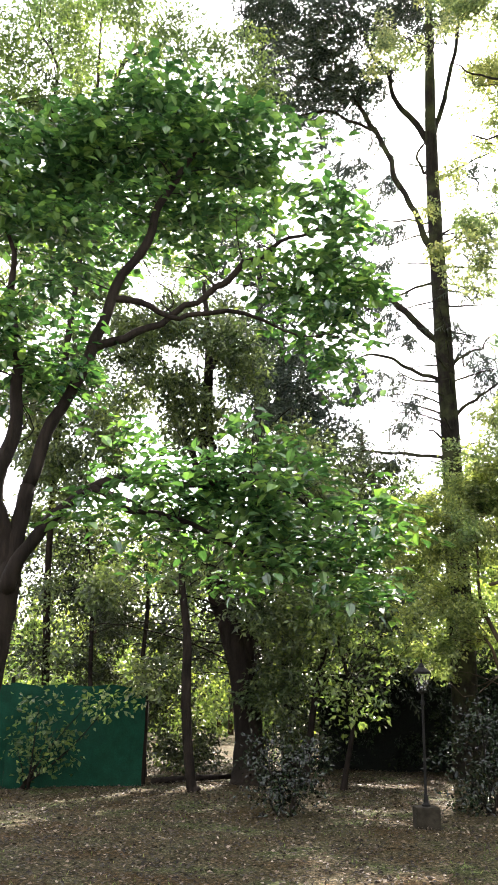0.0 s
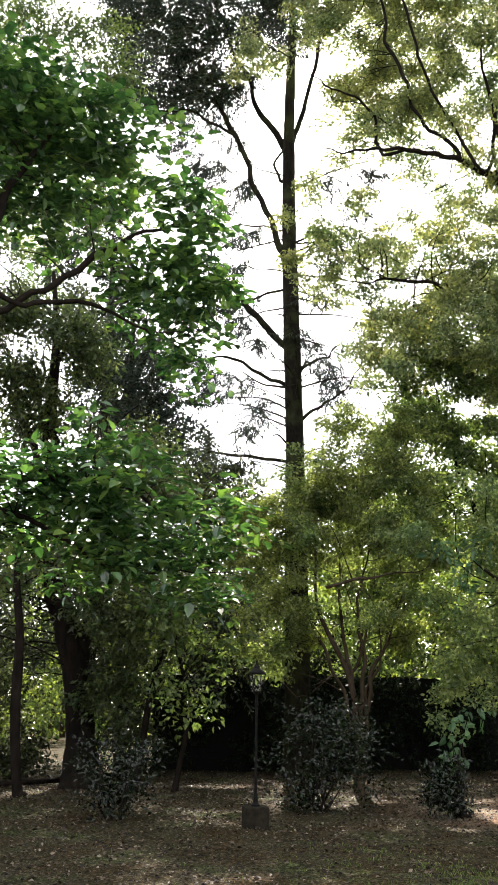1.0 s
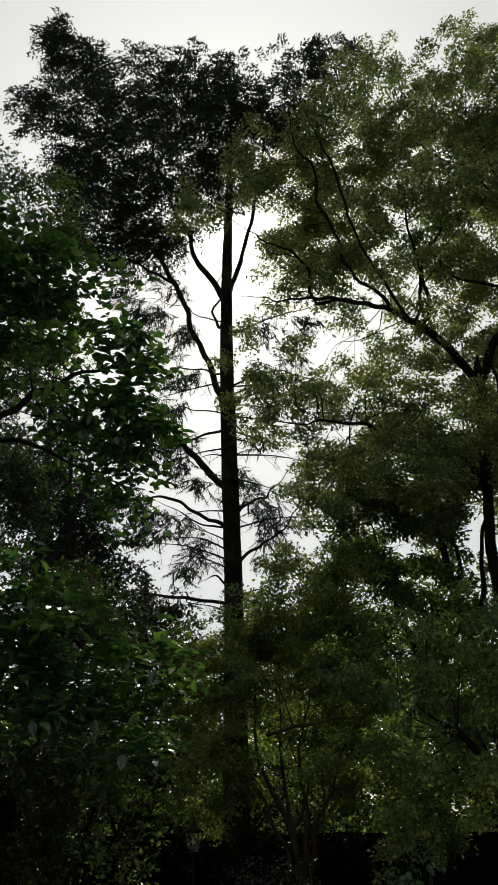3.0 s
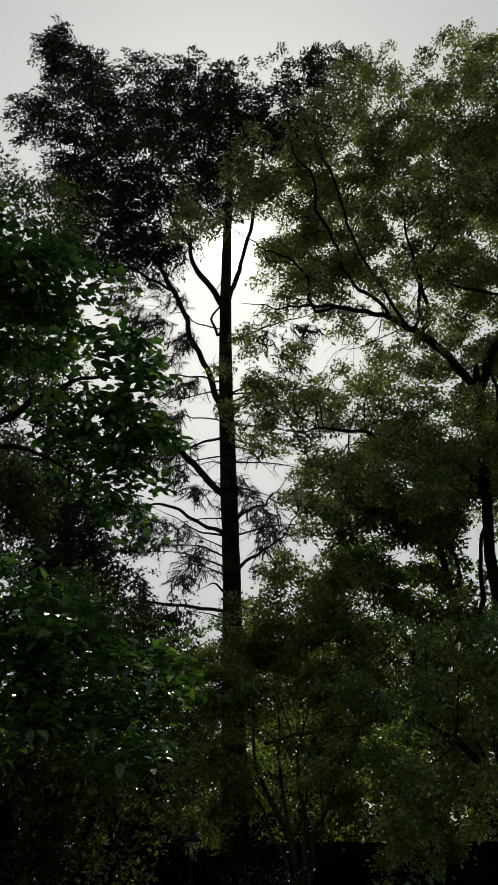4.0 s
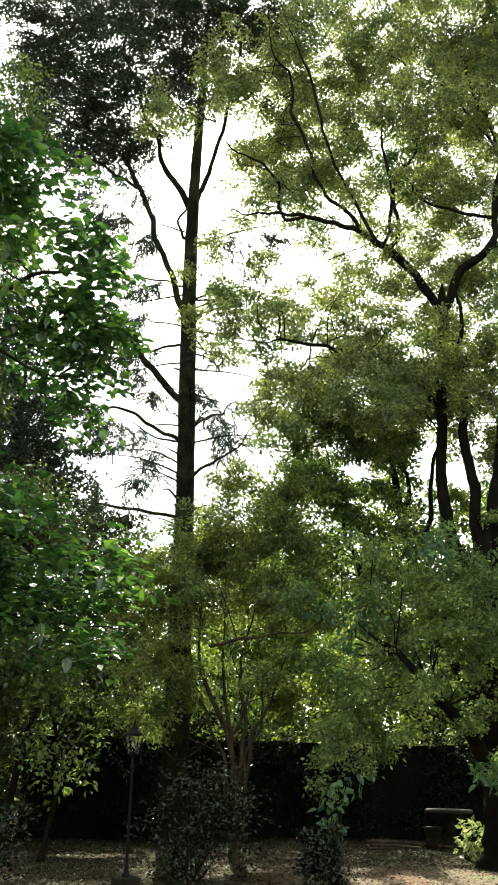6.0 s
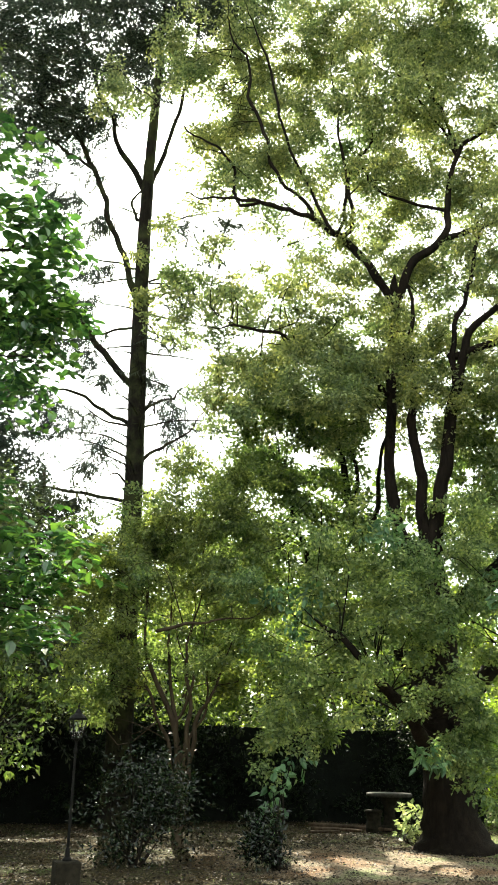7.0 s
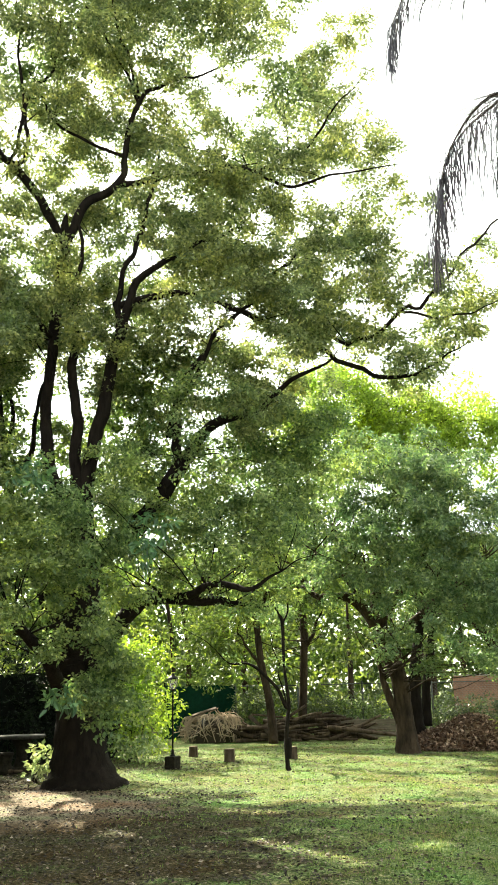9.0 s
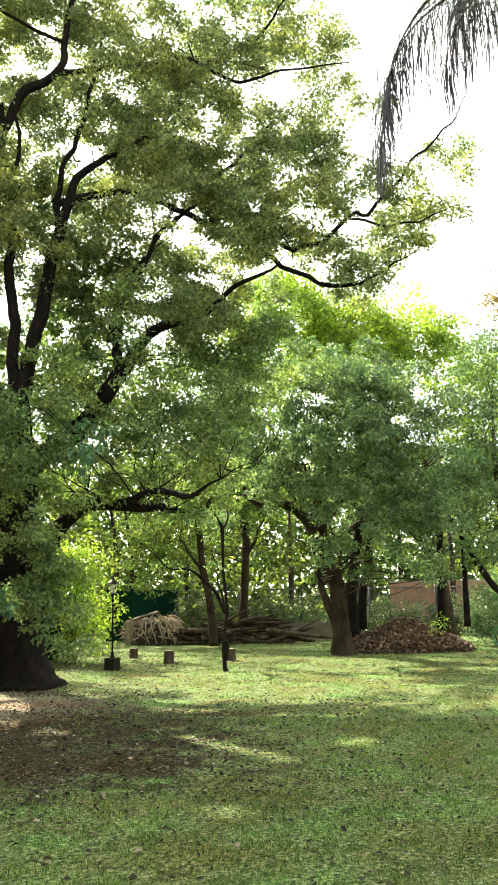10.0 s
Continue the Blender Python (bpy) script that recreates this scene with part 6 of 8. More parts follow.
MID_LEAVES = MID_LEAVES_A + MID_LEAVES_B + MID_LEAVES_C + MID_LEAVES_D

tree("shade_tree", (7.03, 20.36, 0), "dark green tree in the shade behind the camphor", BARK_DARK, [(7.03, 20.36, 0.2, 0.2), (6.93, 20.39, 1.81, 0.17), (6.33, 20.59, 3.9, 0.14), (5.54, 20.82, 6.14, 0.11), (5.16, 20.92, 8.69, 0.07), (5.09, 20.94, 10.2, 0.03)], [
    [(5.23, 20.9, 4.28, 0.08), (4.3, 21.12, 6.13, 0.07), (3.86, 21.21, 7.52, 0.05), (3.66, 21.24, 8.53, 0.03)],
    [(5.24, 20.9, 5.59, 0.09), (5.87, 20.73, 6.96, 0.07), (6.16, 20.64, 8.68, 0.04)],
    [(5.22, 20.91, 6.97, 0.06), (5.49, 20.84, 7.82, 0.05), (5.43, 20.85, 8.98, 0.03)]],
     LEAF_UNDER, MID_LEAVES, 95, 4, 0.03, leaf=(0.125, 0.065), per_area=850, gap=-1.0, per=80, twig=0.18, spread=0.18, flat=1.2, layer=0.42)

EAST_LEAVES_A = [(14.1, 21.1, 6.2, 1.26, 1.26), (14.9, 19.4, 6.6, 1.37, 1.37), (15.7, 17.5, 6.6, 1.18, 1.18), (16.9, 17.1, 6.7, 0.83, 0.83), (14.1, 19.9, 4.6, 0.90, 0.90), (16.4, 19.7, 5.5, 1.27, 1.27), (16.1, 17.3, 5.2, 1.09, 1.09), (15.4, 18.2, 3.9, 1.02, 1.02), (15.8, 19.7, 3.2, 0.85, 0.70), (16.1, 17.1, 3.7, 1.01, 1.01), (17.9, 18.3, 2.5, 0.70, 0.63), (16.0, 17.9, 2.9, 0.73, 0.66), (17.7, 17.1, 4.5, 0.76, 0.76), (14.2, 20.4, 7.2, 0.86, 0.86), (13.4, 21.6, 5.6, 0.87, 0.87), (12.5, 19.8, 6.7, 1.03, 1.03), (16.6, 19.1, 8.0, 1.04, 1.04), (14.5, 18.8, 7.5, 0.90, 0.90)]
EAST_LEAVES_B = [(16.1, 19.1, 2.4, 0.46, 0.37), (14.2, 18.5, 4.6, 0.86, 0.57), (16.8, 18.6, 2.2, 0.61, 0.43), (13.0, 19.8, 4.1, 0.65, 0.51), (12.5, 20.2, 3.5, 0.58, 0.44), (14.6, 18.2, 5.8, 0.94, 0.94), (16.1, 17.8, 5.2, 0.96, 0.96), (16.6, 17.3, 5.8, 0.82, 0.82), (16.4, 19.7, 7.3, 0.88, 0.88), (14.6, 20.0, 5.7, 0.84, 0.84), (16.6, 17.5, 2.0, 0.44, 0.29), (14.6, 18.1, 6.3, 0.87, 0.87), (13.7, 17.8, 5.2, 0.76, 0.76), (14.6, 17.0, 5.4, 0.90, 0.90), (13.7, 18.7, 6.4, 0.72, 0.72), (15.7, 17.1, 6.3, 0.79, 0.79), (14.7, 17.6, 4.5, 0.77, 0.77), (16.0, 16.8, 4.7, 0.71, 0.71)]
EAST_LEAVES_C = [(14.9, 16.6, 3.9, 0.68, 0.68), (14.2, 18.3, 4.0, 0.64, 0.50), (14.9, 17.5, 7.1, 0.72, 0.72), (13.0, 18.9, 5.2, 0.64, 0.64), (16.3, 16.3, 3.6, 0.57, 0.57), (14.9, 17.6, 3.3, 0.70, 0.56), (14.2, 18.2, 2.5, 0.42, 0.28)]
EAST_LEAVES = EAST_LEAVES_A + EAST_LEAVES_B + EAST_LEAVES_C

tree("evergreen_tree", (16.44, 20.6, 0), "wide evergreen tree with leaning grey-brown trunk on the lawn's edge", BARK_RIGHT, [(16.50, 20.54, -0.13, 0.44), (16.50, 20.53, 0.08, 0.33), (16.47, 20.56, 0.88, 0.25), (16.42, 20.60, 1.82, 0.23), (16.21, 20.78, 2.69, 0.23), (16.07, 20.89, 3.41, 0.19), (16.03, 20.92, 4.7, 0.14), (16.2, 20.79, 6.34, 0.06)], [
    [(16.02, 20.67, 3.07, 0.18), (15.7, 20.92, 3.64, 0.16), (15.32, 21.2, 4.05, 0.14), (14.86, 21.53, 4.17, 0.1), (14.33, 21.88, 4.39, 0.06), (13.8, 22.22, 5.21, 0.03)],
    [(15.58, 20.76, 3.62, 0.1), (15.27, 20.99, 4.35, 0.09), (14.76, 21.35, 4.84, 0.06), (14.24, 21.71, 5.25, 0.04)],
    [(16.40, 20.57, 0.6, 0.12), (16.2, 20.7, 1.2, 0.11), (16.05, 20.8, 1.8, 0.09), (15.95, 20.86, 2.3, 0.06)],
    [(15.94, 20.74, 3.39, 0.14), (16.66, 20.16, 4.65, 0.1), (17.42, 19.5, 6.24, 0.06), (17.93, 19.03, 7.52, 0.03)],
    [(16.09, 20.62, 2.68, 0.12), (16.62, 20.19, 3.37, 0.09), (17.48, 19.44, 4.29, 0.06), (18.3, 18.66, 5.21, 0.03)]],
     LEAF_RIGHT, EAST_LEAVES, 101, 4, 0.035, leaf=(0.105, 0.058), per_area=1030, gap=-1.0, per=100, twig=0.14, spread=0.17, flat=1.0, layer=0.42)

SUNNY_LEAVES_A = [(17.7, 25.3, 11.7, 1.40, 1.40), (20.2, 24.7, 11.5, 1.65, 1.65), (21.8, 23.5, 10.8, 1.44, 1.44), (22.8, 22.6, 9.9, 1.13, 1.13), (17.2, 26.4, 10.7, 1.11, 1.11), (24.1, 22.0, 9.3, 0.93, 0.93), (19.9, 26.3, 10.6, 1.69, 1.69), (21.6, 24.6, 9.6, 1.46, 1.46), (22.2, 20.9, 7.3, 0.96, 0.96), (22.9, 20.7, 6.2, 0.77, 0.77), (23.1, 20.8, 9.3, 0.79, 0.79), (23.4, 20.5, 7.7, 0.78, 0.78)]
SUNNY_LEAVES = SUNNY_LEAVES_A

SUNNY_LEAVES += [(18.2, 26.0, 12.0, 1.07, 1.07), (19.1, 25.3, 12.3, 1.02, 1.02), (20.6, 25.2, 11.7, 0.88, 0.88), (20.4, 23.8, 10.4, 0.92, 0.92), (22.0, 23.7, 11.1, 1.03, 1.03), (17.6, 26.3, 10.7, 0.95, 0.95), (19.3, 24.9, 10.6, 0.99, 0.99), (22.1, 22.2, 10.3, 1.06, 1.06)]
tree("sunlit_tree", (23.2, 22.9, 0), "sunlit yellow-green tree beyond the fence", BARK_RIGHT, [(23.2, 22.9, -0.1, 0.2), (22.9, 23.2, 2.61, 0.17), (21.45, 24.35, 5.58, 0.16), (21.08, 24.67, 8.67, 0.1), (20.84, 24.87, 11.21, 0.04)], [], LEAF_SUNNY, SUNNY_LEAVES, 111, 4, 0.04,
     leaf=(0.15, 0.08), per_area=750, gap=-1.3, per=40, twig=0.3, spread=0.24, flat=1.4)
EDGE_LEAVES_A = [(20.0, 18.2, 7.4, 0.94, 0.94), (19.8, 17.3, 8.4, 0.75, 0.75), (20.0, 18.4, 5.8, 0.61, 0.61), (19.8, 17.8, 3.9, 0.98, 0.98), (19.6, 18.1, 3.0, 0.82, 0.49), (20.7, 17.9, 5.6, 1.02, 1.02), (20.2, 19.1, 4.4, 0.69, 0.69), (20.1, 16.9, 7.0, 0.99, 0.99)]
EDGE_LEAVES = EDGE_LEAVES_A

tree("edge_tree", (20.58, 18.12, 0), "bushy green tree at the garden's edge", BARK_RIGHT, [(20.58, 18.12, 0.34, 0.14), (20.62, 18.08, 2.37, 0.12), (20.51, 18.2, 4.8, 0.08), (20.51, 18.2, 7.31, 0.03)], [], LEAF_RIGHT, EDGE_LEAVES, 115, 4, 0.03,
     leaf=(0.13, 0.068), per_area=800, gap=-1.2)
RUSSET_LEAVES_A = [(30.6, 26.8, 14.8, 0.66, 0.58), (31.9, 27.1, 14.6, 1.09, 1.09), (30.9, 25.9, 15.1, 0.79, 0.79)]
RUSSET_LEAVES = RUSSET_LEAVES_A

tree("russet_tree", (30.85, 26.89, 0), "distant tree with russet leaves", BARK_RIGHT, [(30.85, 26.89, 0.63, 0.25), (31.09, 26.6, 7.64, 0.16), (31.23, 26.44, 13.78, 0.06)], [], LEAF_RUSSET, RUSSET_LEAVES, 118, 4, 0.03,
     leaf=(0.14, 0.07), per_area=300, gap=-0.6)
for i, rows in enumerate([
        [(17.76, 21.58, 0.34, 0.25), (17.75, 21.59, 0.83, 0.2), (17.75, 21.59, 1.65, 0.19), (17.88, 21.48, 2.82, 0.15), (18.05, 21.34, 4.17, 0.1)],
        [(18.3, 21.79, 0.56, 0.16), (18.32, 21.77, 1.48, 0.13), (18.45, 21.65, 2.49, 0.12), (18.62, 21.51, 3.86, 0.08)],
        [(20.35, 20.58, 0.44, 0.17), (20.38, 20.54, 1.44, 0.14), (20.41, 20.51, 2.46, 0.13), (20.41, 20.51, 4.19, 0.09)],
        [(20.17, 19.32, 0.64, 0.1), (20.17, 19.33, 1.76, 0.08), (20.16, 19.33, 2.75, 0.07), (20.1, 19.4, 4.08, 0.04)],
        [(20.2, 17.79, 1.43, 0.1), (19.9, 18.14, 1.9, 0.09), (19.54, 18.53, 2.86, 0.08), (19.25, 18.84, 3.67, 0.05)]]):
    top = rows[-1]
    puffs = [(top[0] + dx, top[1], top[2] + dz, 0.9, 0.7) for dx, dz in ((-0.5, 0.3), (0.5, 0.6), (0.0, 1.2))]
    tree("boundary_tree", (rows[0][0], rows[0][1], 0), "dark-stemmed tree by the wire fence", BARK_DARK, rows, [], LEAF_RIGHT, puffs, 120 + i, 3, 0.02,
         leaf=(0.12, 0.06), per_area=700, gap=-0.4)
FAR_TREE_LEAVES_A = [(15.7, 27.9, 4.7, 0.99, 0.99), (17.1, 27.5, 5.1, 1.20, 1.20), (18.8, 27.9, 5.6, 1.25, 1.25), (15.8, 29.4, 3.6, 0.83, 0.83), (17.5, 29.0, 3.2, 0.63, 0.63), (14.7, 29.5, 4.0, 1.02, 1.02), (18.5, 26.1, 3.4, 0.79, 0.79), (14.7, 29.1, 2.5, 0.80, 0.60), (18.0, 28.1, 6.5, 1.46, 1.46), (16.0, 28.5, 6.4, 1.22, 1.22)]
FAR_TREE_LEAVES = FAR_TREE_LEAVES_A

tree("far_tree", (18.37, 28.56, 0), "bare-stemmed tree among sunlit woods", BARK_RIGHT, [(18.37, 28.56, -0.13, 0.2), (18.42, 28.53, 1.52, 0.14), (18.52, 28.47, 3.58, 0.14), (18.46, 28.5, 4.83, 0.12), (18.37, 28.57, 6.96, 0.1)], [
    [(18.51, 28.47, 3.06, 0.08), (18.76, 28.31, 3.57, 0.07), (18.98, 28.16, 4.19, 0.04)],
    [(18.48, 28.49, 4.83, 0.1), (19.15, 28.04, 6.52, 0.07), (19.71, 27.66, 8.23, 0.03)]], LEAF_FAR, FAR_TREE_LEAVES, 131, 4, 0.03,
     leaf=(0.14, 0.07), per_area=650, gap=-0.8)
tree("far_tree", (16.27, 27.51, 0), "leaning bare-stemmed tree among sunlit woods", BARK_RIGHT, [(16.45, 27.40, -0.08, 0.17), (16.36, 27.46, 1.3, 0.13), (16.14, 27.58, 2.6, 0.12), (16.03, 27.65, 3.87, 0.11), (15.83, 27.76, 5.65, 0.09)], [
    [(16.19, 27.56, 2.32, 0.08), (15.9, 27.72, 2.71, 0.05), (15.65, 27.86, 3.49, 0.03)],
    [(16.03, 27.65, 3.87, 0.08), (16.51, 27.36, 5.45, 0.05), (16.86, 27.15, 6.64, 0.02)]], LEAF_FAR, FAR_TREE_LEAVES[:4], 133, 3, 0.03,
     leaf=(0.12, 0.06), per_area=200, gap=-0.3)

FAR_SPIRE_LEAVES_A = [(-5.8, 60.0, 18.0, 0.63, 1.18), (-5.8, 60.3, 16.5, 0.87, 1.18), (-5.8, 60.4, 14.9, 0.94, 1.18), (-5.9, 60.4, 19.4, 0.32, 0.64)]
FAR_SPIRE_LEAVES = FAR_SPIRE_LEAVES_A

tree("distant_tree", (-6.05, 60.12, 0), "distant grey-green spire-shaped tree", BARK_RIGHT, [(-6.05, 60.12, -0.25, 0.4), (-5.86, 60.14, 10.21, 0.3), (-5.73, 60.15, 19.7, 0.08)], [], LEAF_NEEDLE, FAR_SPIRE_LEAVES, 138, 3, 0.03,
     leaf=(0.25, 0.12), per_area=260, gap=-3)

LAWN_SAPLING_LEAVES_A = [(10.8, 18.1, 3.8, 0.28, 0.23), (11.2, 17.9, 3.8, 0.23, 0.23), (10.0, 18.6, 2.5, 0.21, 0.13), (10.9, 18.0, 2.4, 0.13, 0.10)]
LAWN_SAPLING_LEAVES = LAWN_SAPLING_LEAVES_A

tree("lawn_sapling", (11.12, 18, 0), "young bare-stemmed tree standing in the lawn", BARK_DARK, [(11.12, 18, -0.03, 0.07), (11.1, 18.01, 0.11, 0.048), (11.09, 18.02, 0.58, 0.045), (11.13, 17.99, 1.07, 0.04), (11.16, 17.98, 1.38, 0.038), (11.09, 18.02, 2.19, 0.03), (11.08, 18.02, 3.08, 0.04), (11.02, 18.06, 3.27, 0.03)], [
    [(11.13, 17.99, 1.25, 0.04), (10.97, 18.09, 1.57, 0.04), (10.54, 18.35, 2.05, 0.03), (10.16, 18.56, 2.33, 0.02), (9.82, 18.74, 2.52, 0.01)],
    [(11.08, 18.02, 3.08, 0.03), (10.99, 18.08, 3.33, 0.02), (10.88, 18.15, 3.66, 0.01), (10.85, 18.16, 4.11, 0.01)],
    [(11.08, 18.02, 3.08, 0.02), (11.2, 17.95, 3.36, 0.02), (11.24, 17.93, 3.72, 0.01)],
    [(11.11, 18.01, 1.31, 0.02), (11.01, 18.07, 2.19, 0.01), (10.93, 18.12, 2.44, 0.01)]], LEAF_RIGHT, LAWN_SAPLING_LEAVES, 141, 3, 0.008,
     leaf=(0.09, 0.045), per_area=220, gap=0.0)


# ---- woods beyond the garden ----
THICKET_LEAVES_A = [(-9.2, 18.8, 2.8, 0.52, 0.52), (-9.0, 20.6, 2.0, 0.56, 0.56), (-8.1, 21.1, 2.5, 0.57, 0.71), (-6.7, 20.0, 1.3, 0.53, 0.53), (-6.7, 21.8, 0.3, 0.51, 0.51), (-5.6, 21.8, 1.6, 0.42, 0.84), (-6.8, 21.0, 3.0, 0.55, 0.55), (-7.3, 20.7, 0.4, 0.41, 0.55), (-5.7, 20.6, 0.6, 0.40, 0.53), (-4.1, 20.6, 0.8, 0.39, 0.52), (-5.3, 21.2, 2.8, 0.55, 0.41), (-4.1, 22.3, 1.4, 0.57, 0.85), (-8.0, 19.7, 1.1, 0.40, 0.40), (-9.7, 19.5, 1.8, 0.41, 0.41)]
THICKET_LEAVES = THICKET_LEAVES_A

tagged(new("thicket", crown_mesh("thicket", THICKET_LEAVES, LEAF_UNDER, 44, (0.12, 0.06), 520, 0.35, 14, 0.3, -1.0, spread=0.15)),
       "shaded thicket of small-leaved bushes behind the trunks", "thicket", "", "stuff")


SHADY_LEAVES_A = [(-2.2, 19.6, 6.4, 0.56, 0.56), (-1.6, 19.2, 6.0, 0.55, 0.55), (-2.1, 19.9, 5.5, 0.56, 0.56), (-1.3, 19.3, 5.2, 0.54, 0.54), (-1.8, 19.7, 4.7, 0.56, 0.56), (-1.1, 19.6, 6.0, 0.50, 0.50), (-2.3, 19.4, 4.9, 0.49, 0.49), (-0.9, 19.4, 4.5, 0.48, 0.48), (-0.7, 19.5, 5.3, 0.43, 0.43), (-1.9, 19.7, 7.0, 0.38, 0.38), (-1.2, 19.6, 6.7, 0.38, 0.38), (-2.3, 19.5, 7.2, 0.33, 0.33), (-7.9, 18.9, 5.0, 0.58, 0.58), (-7.7, 19.6, 3.8, 0.59, 0.59), (-7.2, 19.0, 3.1, 0.51, 0.51), (-8.2, 19.2, 4.2, 0.52, 0.52), (-9.7, 18.7, 4.9, 0.67, 0.67), (-8.8, 19.0, 4.7, 0.66, 0.66)]
SHADY_LEAVES_B = [(-7.9, 19.5, 4.3, 0.66, 0.66), (-7.1, 19.8, 5.0, 0.80, 0.80), (-6.0, 19.5, 4.4, 0.64, 0.64), (-8.6, 19.8, 3.5, 0.54, 0.54), (-7.4, 19.8, 3.1, 0.61, 0.61), (-6.3, 20.3, 3.2, 0.66, 0.66), (-9.2, 19.5, 2.4, 0.54, 0.54), (-7.7, 19.3, 2.1, 0.52, 0.52), (-6.3, 19.6, 2.0, 0.59, 0.59), (-5.5, 19.8, 2.6, 0.46, 0.46), (-6.9, 19.4, 1.3, 0.46, 0.51), (-5.9, 19.7, 1.0, 0.46, 0.46), (-3.7, 20.3, 3.8, 0.65, 0.65), (-2.9, 20.2, 3.0, 0.64, 0.64), (-2.2, 20.8, 3.4, 0.65, 0.65), (-1.5, 20.5, 2.9, 0.58, 0.58), (-4.0, 20.3, 2.6, 0.52, 0.52), (-3.3, 20.9, 2.0, 0.53, 0.53)]
SHADY_LEAVES_C = [(-1.2, 20.6, 3.8, 0.65, 0.65), (-0.8, 21.5, 2.7, 0.54, 0.54), (-2.0, 21.3, 2.3, 0.40, 0.40), (-3.4, 20.4, 1.1, 0.46, 0.46), (-5.7, 20.7, 0.4, 0.40, 0.40), (-5.0, 19.8, 3.7, 0.51, 0.51), (-4.5, 19.8, 4.3, 0.64, 0.64)]
SHADY_LEAVES = SHADY_LEAVES_A + SHADY_LEAVES_B + SHADY_LEAVES_C

SHADY_LEAVES += [(-6.3, 19.1, 2.2, 0.43, 0.43), (-6.1, 19.8, 1.4, 0.44, 0.44), (-5.4, 19.7, 2.0, 0.44, 0.44), (-4.8, 19.8, 2.6, 0.53, 0.53), (-5.5, 19.7, 0.6, 0.49, 0.49), (-6.2, 19.4, 0.5, 0.49, 0.49), (-8.6, 18.6, 2.5, 0.44, 0.44), (-7.7, 18.8, 2.2, 0.46, 0.46), (-9.0, 18.8, 3.4, 0.57, 0.57), (-7.0, 18.5, 3.1, 0.45, 0.45), (-3.7, 20.4, 2.0, 0.51, 0.51), (-3.3, 19.5, 0.9, 0.53, 0.53)]

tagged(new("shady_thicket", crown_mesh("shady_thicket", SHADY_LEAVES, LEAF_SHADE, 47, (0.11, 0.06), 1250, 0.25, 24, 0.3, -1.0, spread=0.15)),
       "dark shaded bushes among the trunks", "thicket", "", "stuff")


def tall_thicket():
    """Sunlit growth straight behind the garden's screens, added to stop low sun leaking in."""
    rng = np.random.default_rng(17)
    rows = []
    for x in np.arange(-12, 6.6, 0.8):
        y = 26.5 + 0.12 * x
        for z in np.arange(2.6, 6.6 if x < 1 else 9.5, 1.15):
            if rng.random() < 0.86:
                rows.append((x + rng.uniform(-0.4, 0.4), y + rng.uniform(-0.9, 0.9), z + rng.uniform(-0.4, 0.4), rng.uniform(0.7, 1.0), rng.uniform(0.6, 0.8)))
    tagged(new("tall_thicket", crown_mesh("tall_thicket", rows, LEAF_FAR, 18, (0.17, 0.10), 190, 0.4, 24, 0.3, -1.2, spread=0.2)),
           "tall sunlit thicket rising behind the dark fence", "thicket", "", "stuff")


tall_thicket()


def far_woods():
    rng = np.random.default_rng(7)
    rows = []
    for az in np.arange(-29, 50, 1.1):
        high = 7.5 if az < 1 else 10.5 if az < 7 else 11.5 if az < 27 else 10.5
        for d, share in ((32, 0.5), (38, 1.0), (45, 1.0)):
            if rng.random() > share or ((az < -8 or az > 13) and d < 36) or (36 < az < 49 and d < 44):
                continue
            a = radians(az + rng.uniform(-0.6, 0.6))
            dd = d + rng.uniform(-2, 2)
            top = high * rng.uniform(0.7, 1.1) * d / 36
            z = 0.7
            while z < top:
                rows.append((dd * math.sin(a) + rng.uniform(-0.8, 0.8), dd * math.cos(a) + rng.uniform(-0.8, 0.8), z, rng.uniform(0.8, 1.3), rng.uniform(0.6, 1.0)))
                z += rng.uniform(0.9, 1.5)
    edge = []
    for az in np.arange(-32, 54, 0.8):
        for z in (0.7, 2.0, 3.4, 4.6, 6.0, 7.4, 8.8)[:4 if az < 1 else 7]:
            a, dd = radians(az + rng.uniform(-0.5, 0.5)), rng.uniform(50, 56)
            edge.append((dd * math.sin(a), dd * math.cos(a), z + rng.uniform(-0.3, 0.3), 1.4, 1.1))
    tagged(new("wood_edge", crown_mesh("wood_edge", edge, LEAF_UNDER, 9, (0.50, 0.32), 18, 0.7, 14, 0.3, -3.0, spread=0.3)),
           "dense green growth deep in the woods", "woods", "", "stuff")
    me = crown_mesh("far_woods", rows, LEAF_FAR, 8, (0.27, 0.17), 30, 0.6, 20, 0.3, -0.9, spread=0.22)
    tagged(new("far_woods", me), "sunlit yellow-green woodland beyond the garden fence", "woods", "", "stuff")
    stems = []
    for az in np.arange(-38, 60, 2.3):
        a, d = radians(az + rng.uniform(-1, 1)), rng.uniform(38, 46)
        x, y, h = d * math.sin(a), d * math.cos(a), rng.uniform(5, 7)
        stems.append(spline([(x, y, -0.1, 0.13), (x + rng.uniform(-0.3, 0.3), y, h * 0.5, 0.11), (x + rng.uniform(-0.8, 0.8), y, h, 0.04)], 4))
    tagged(new("woodland_stems", tube_mesh("woodland_stems", stems, BARK_RIGHT, 6, 3)), "slender grey-brown stems of the woods behind", "woods", "", "stuff")


far_woods()


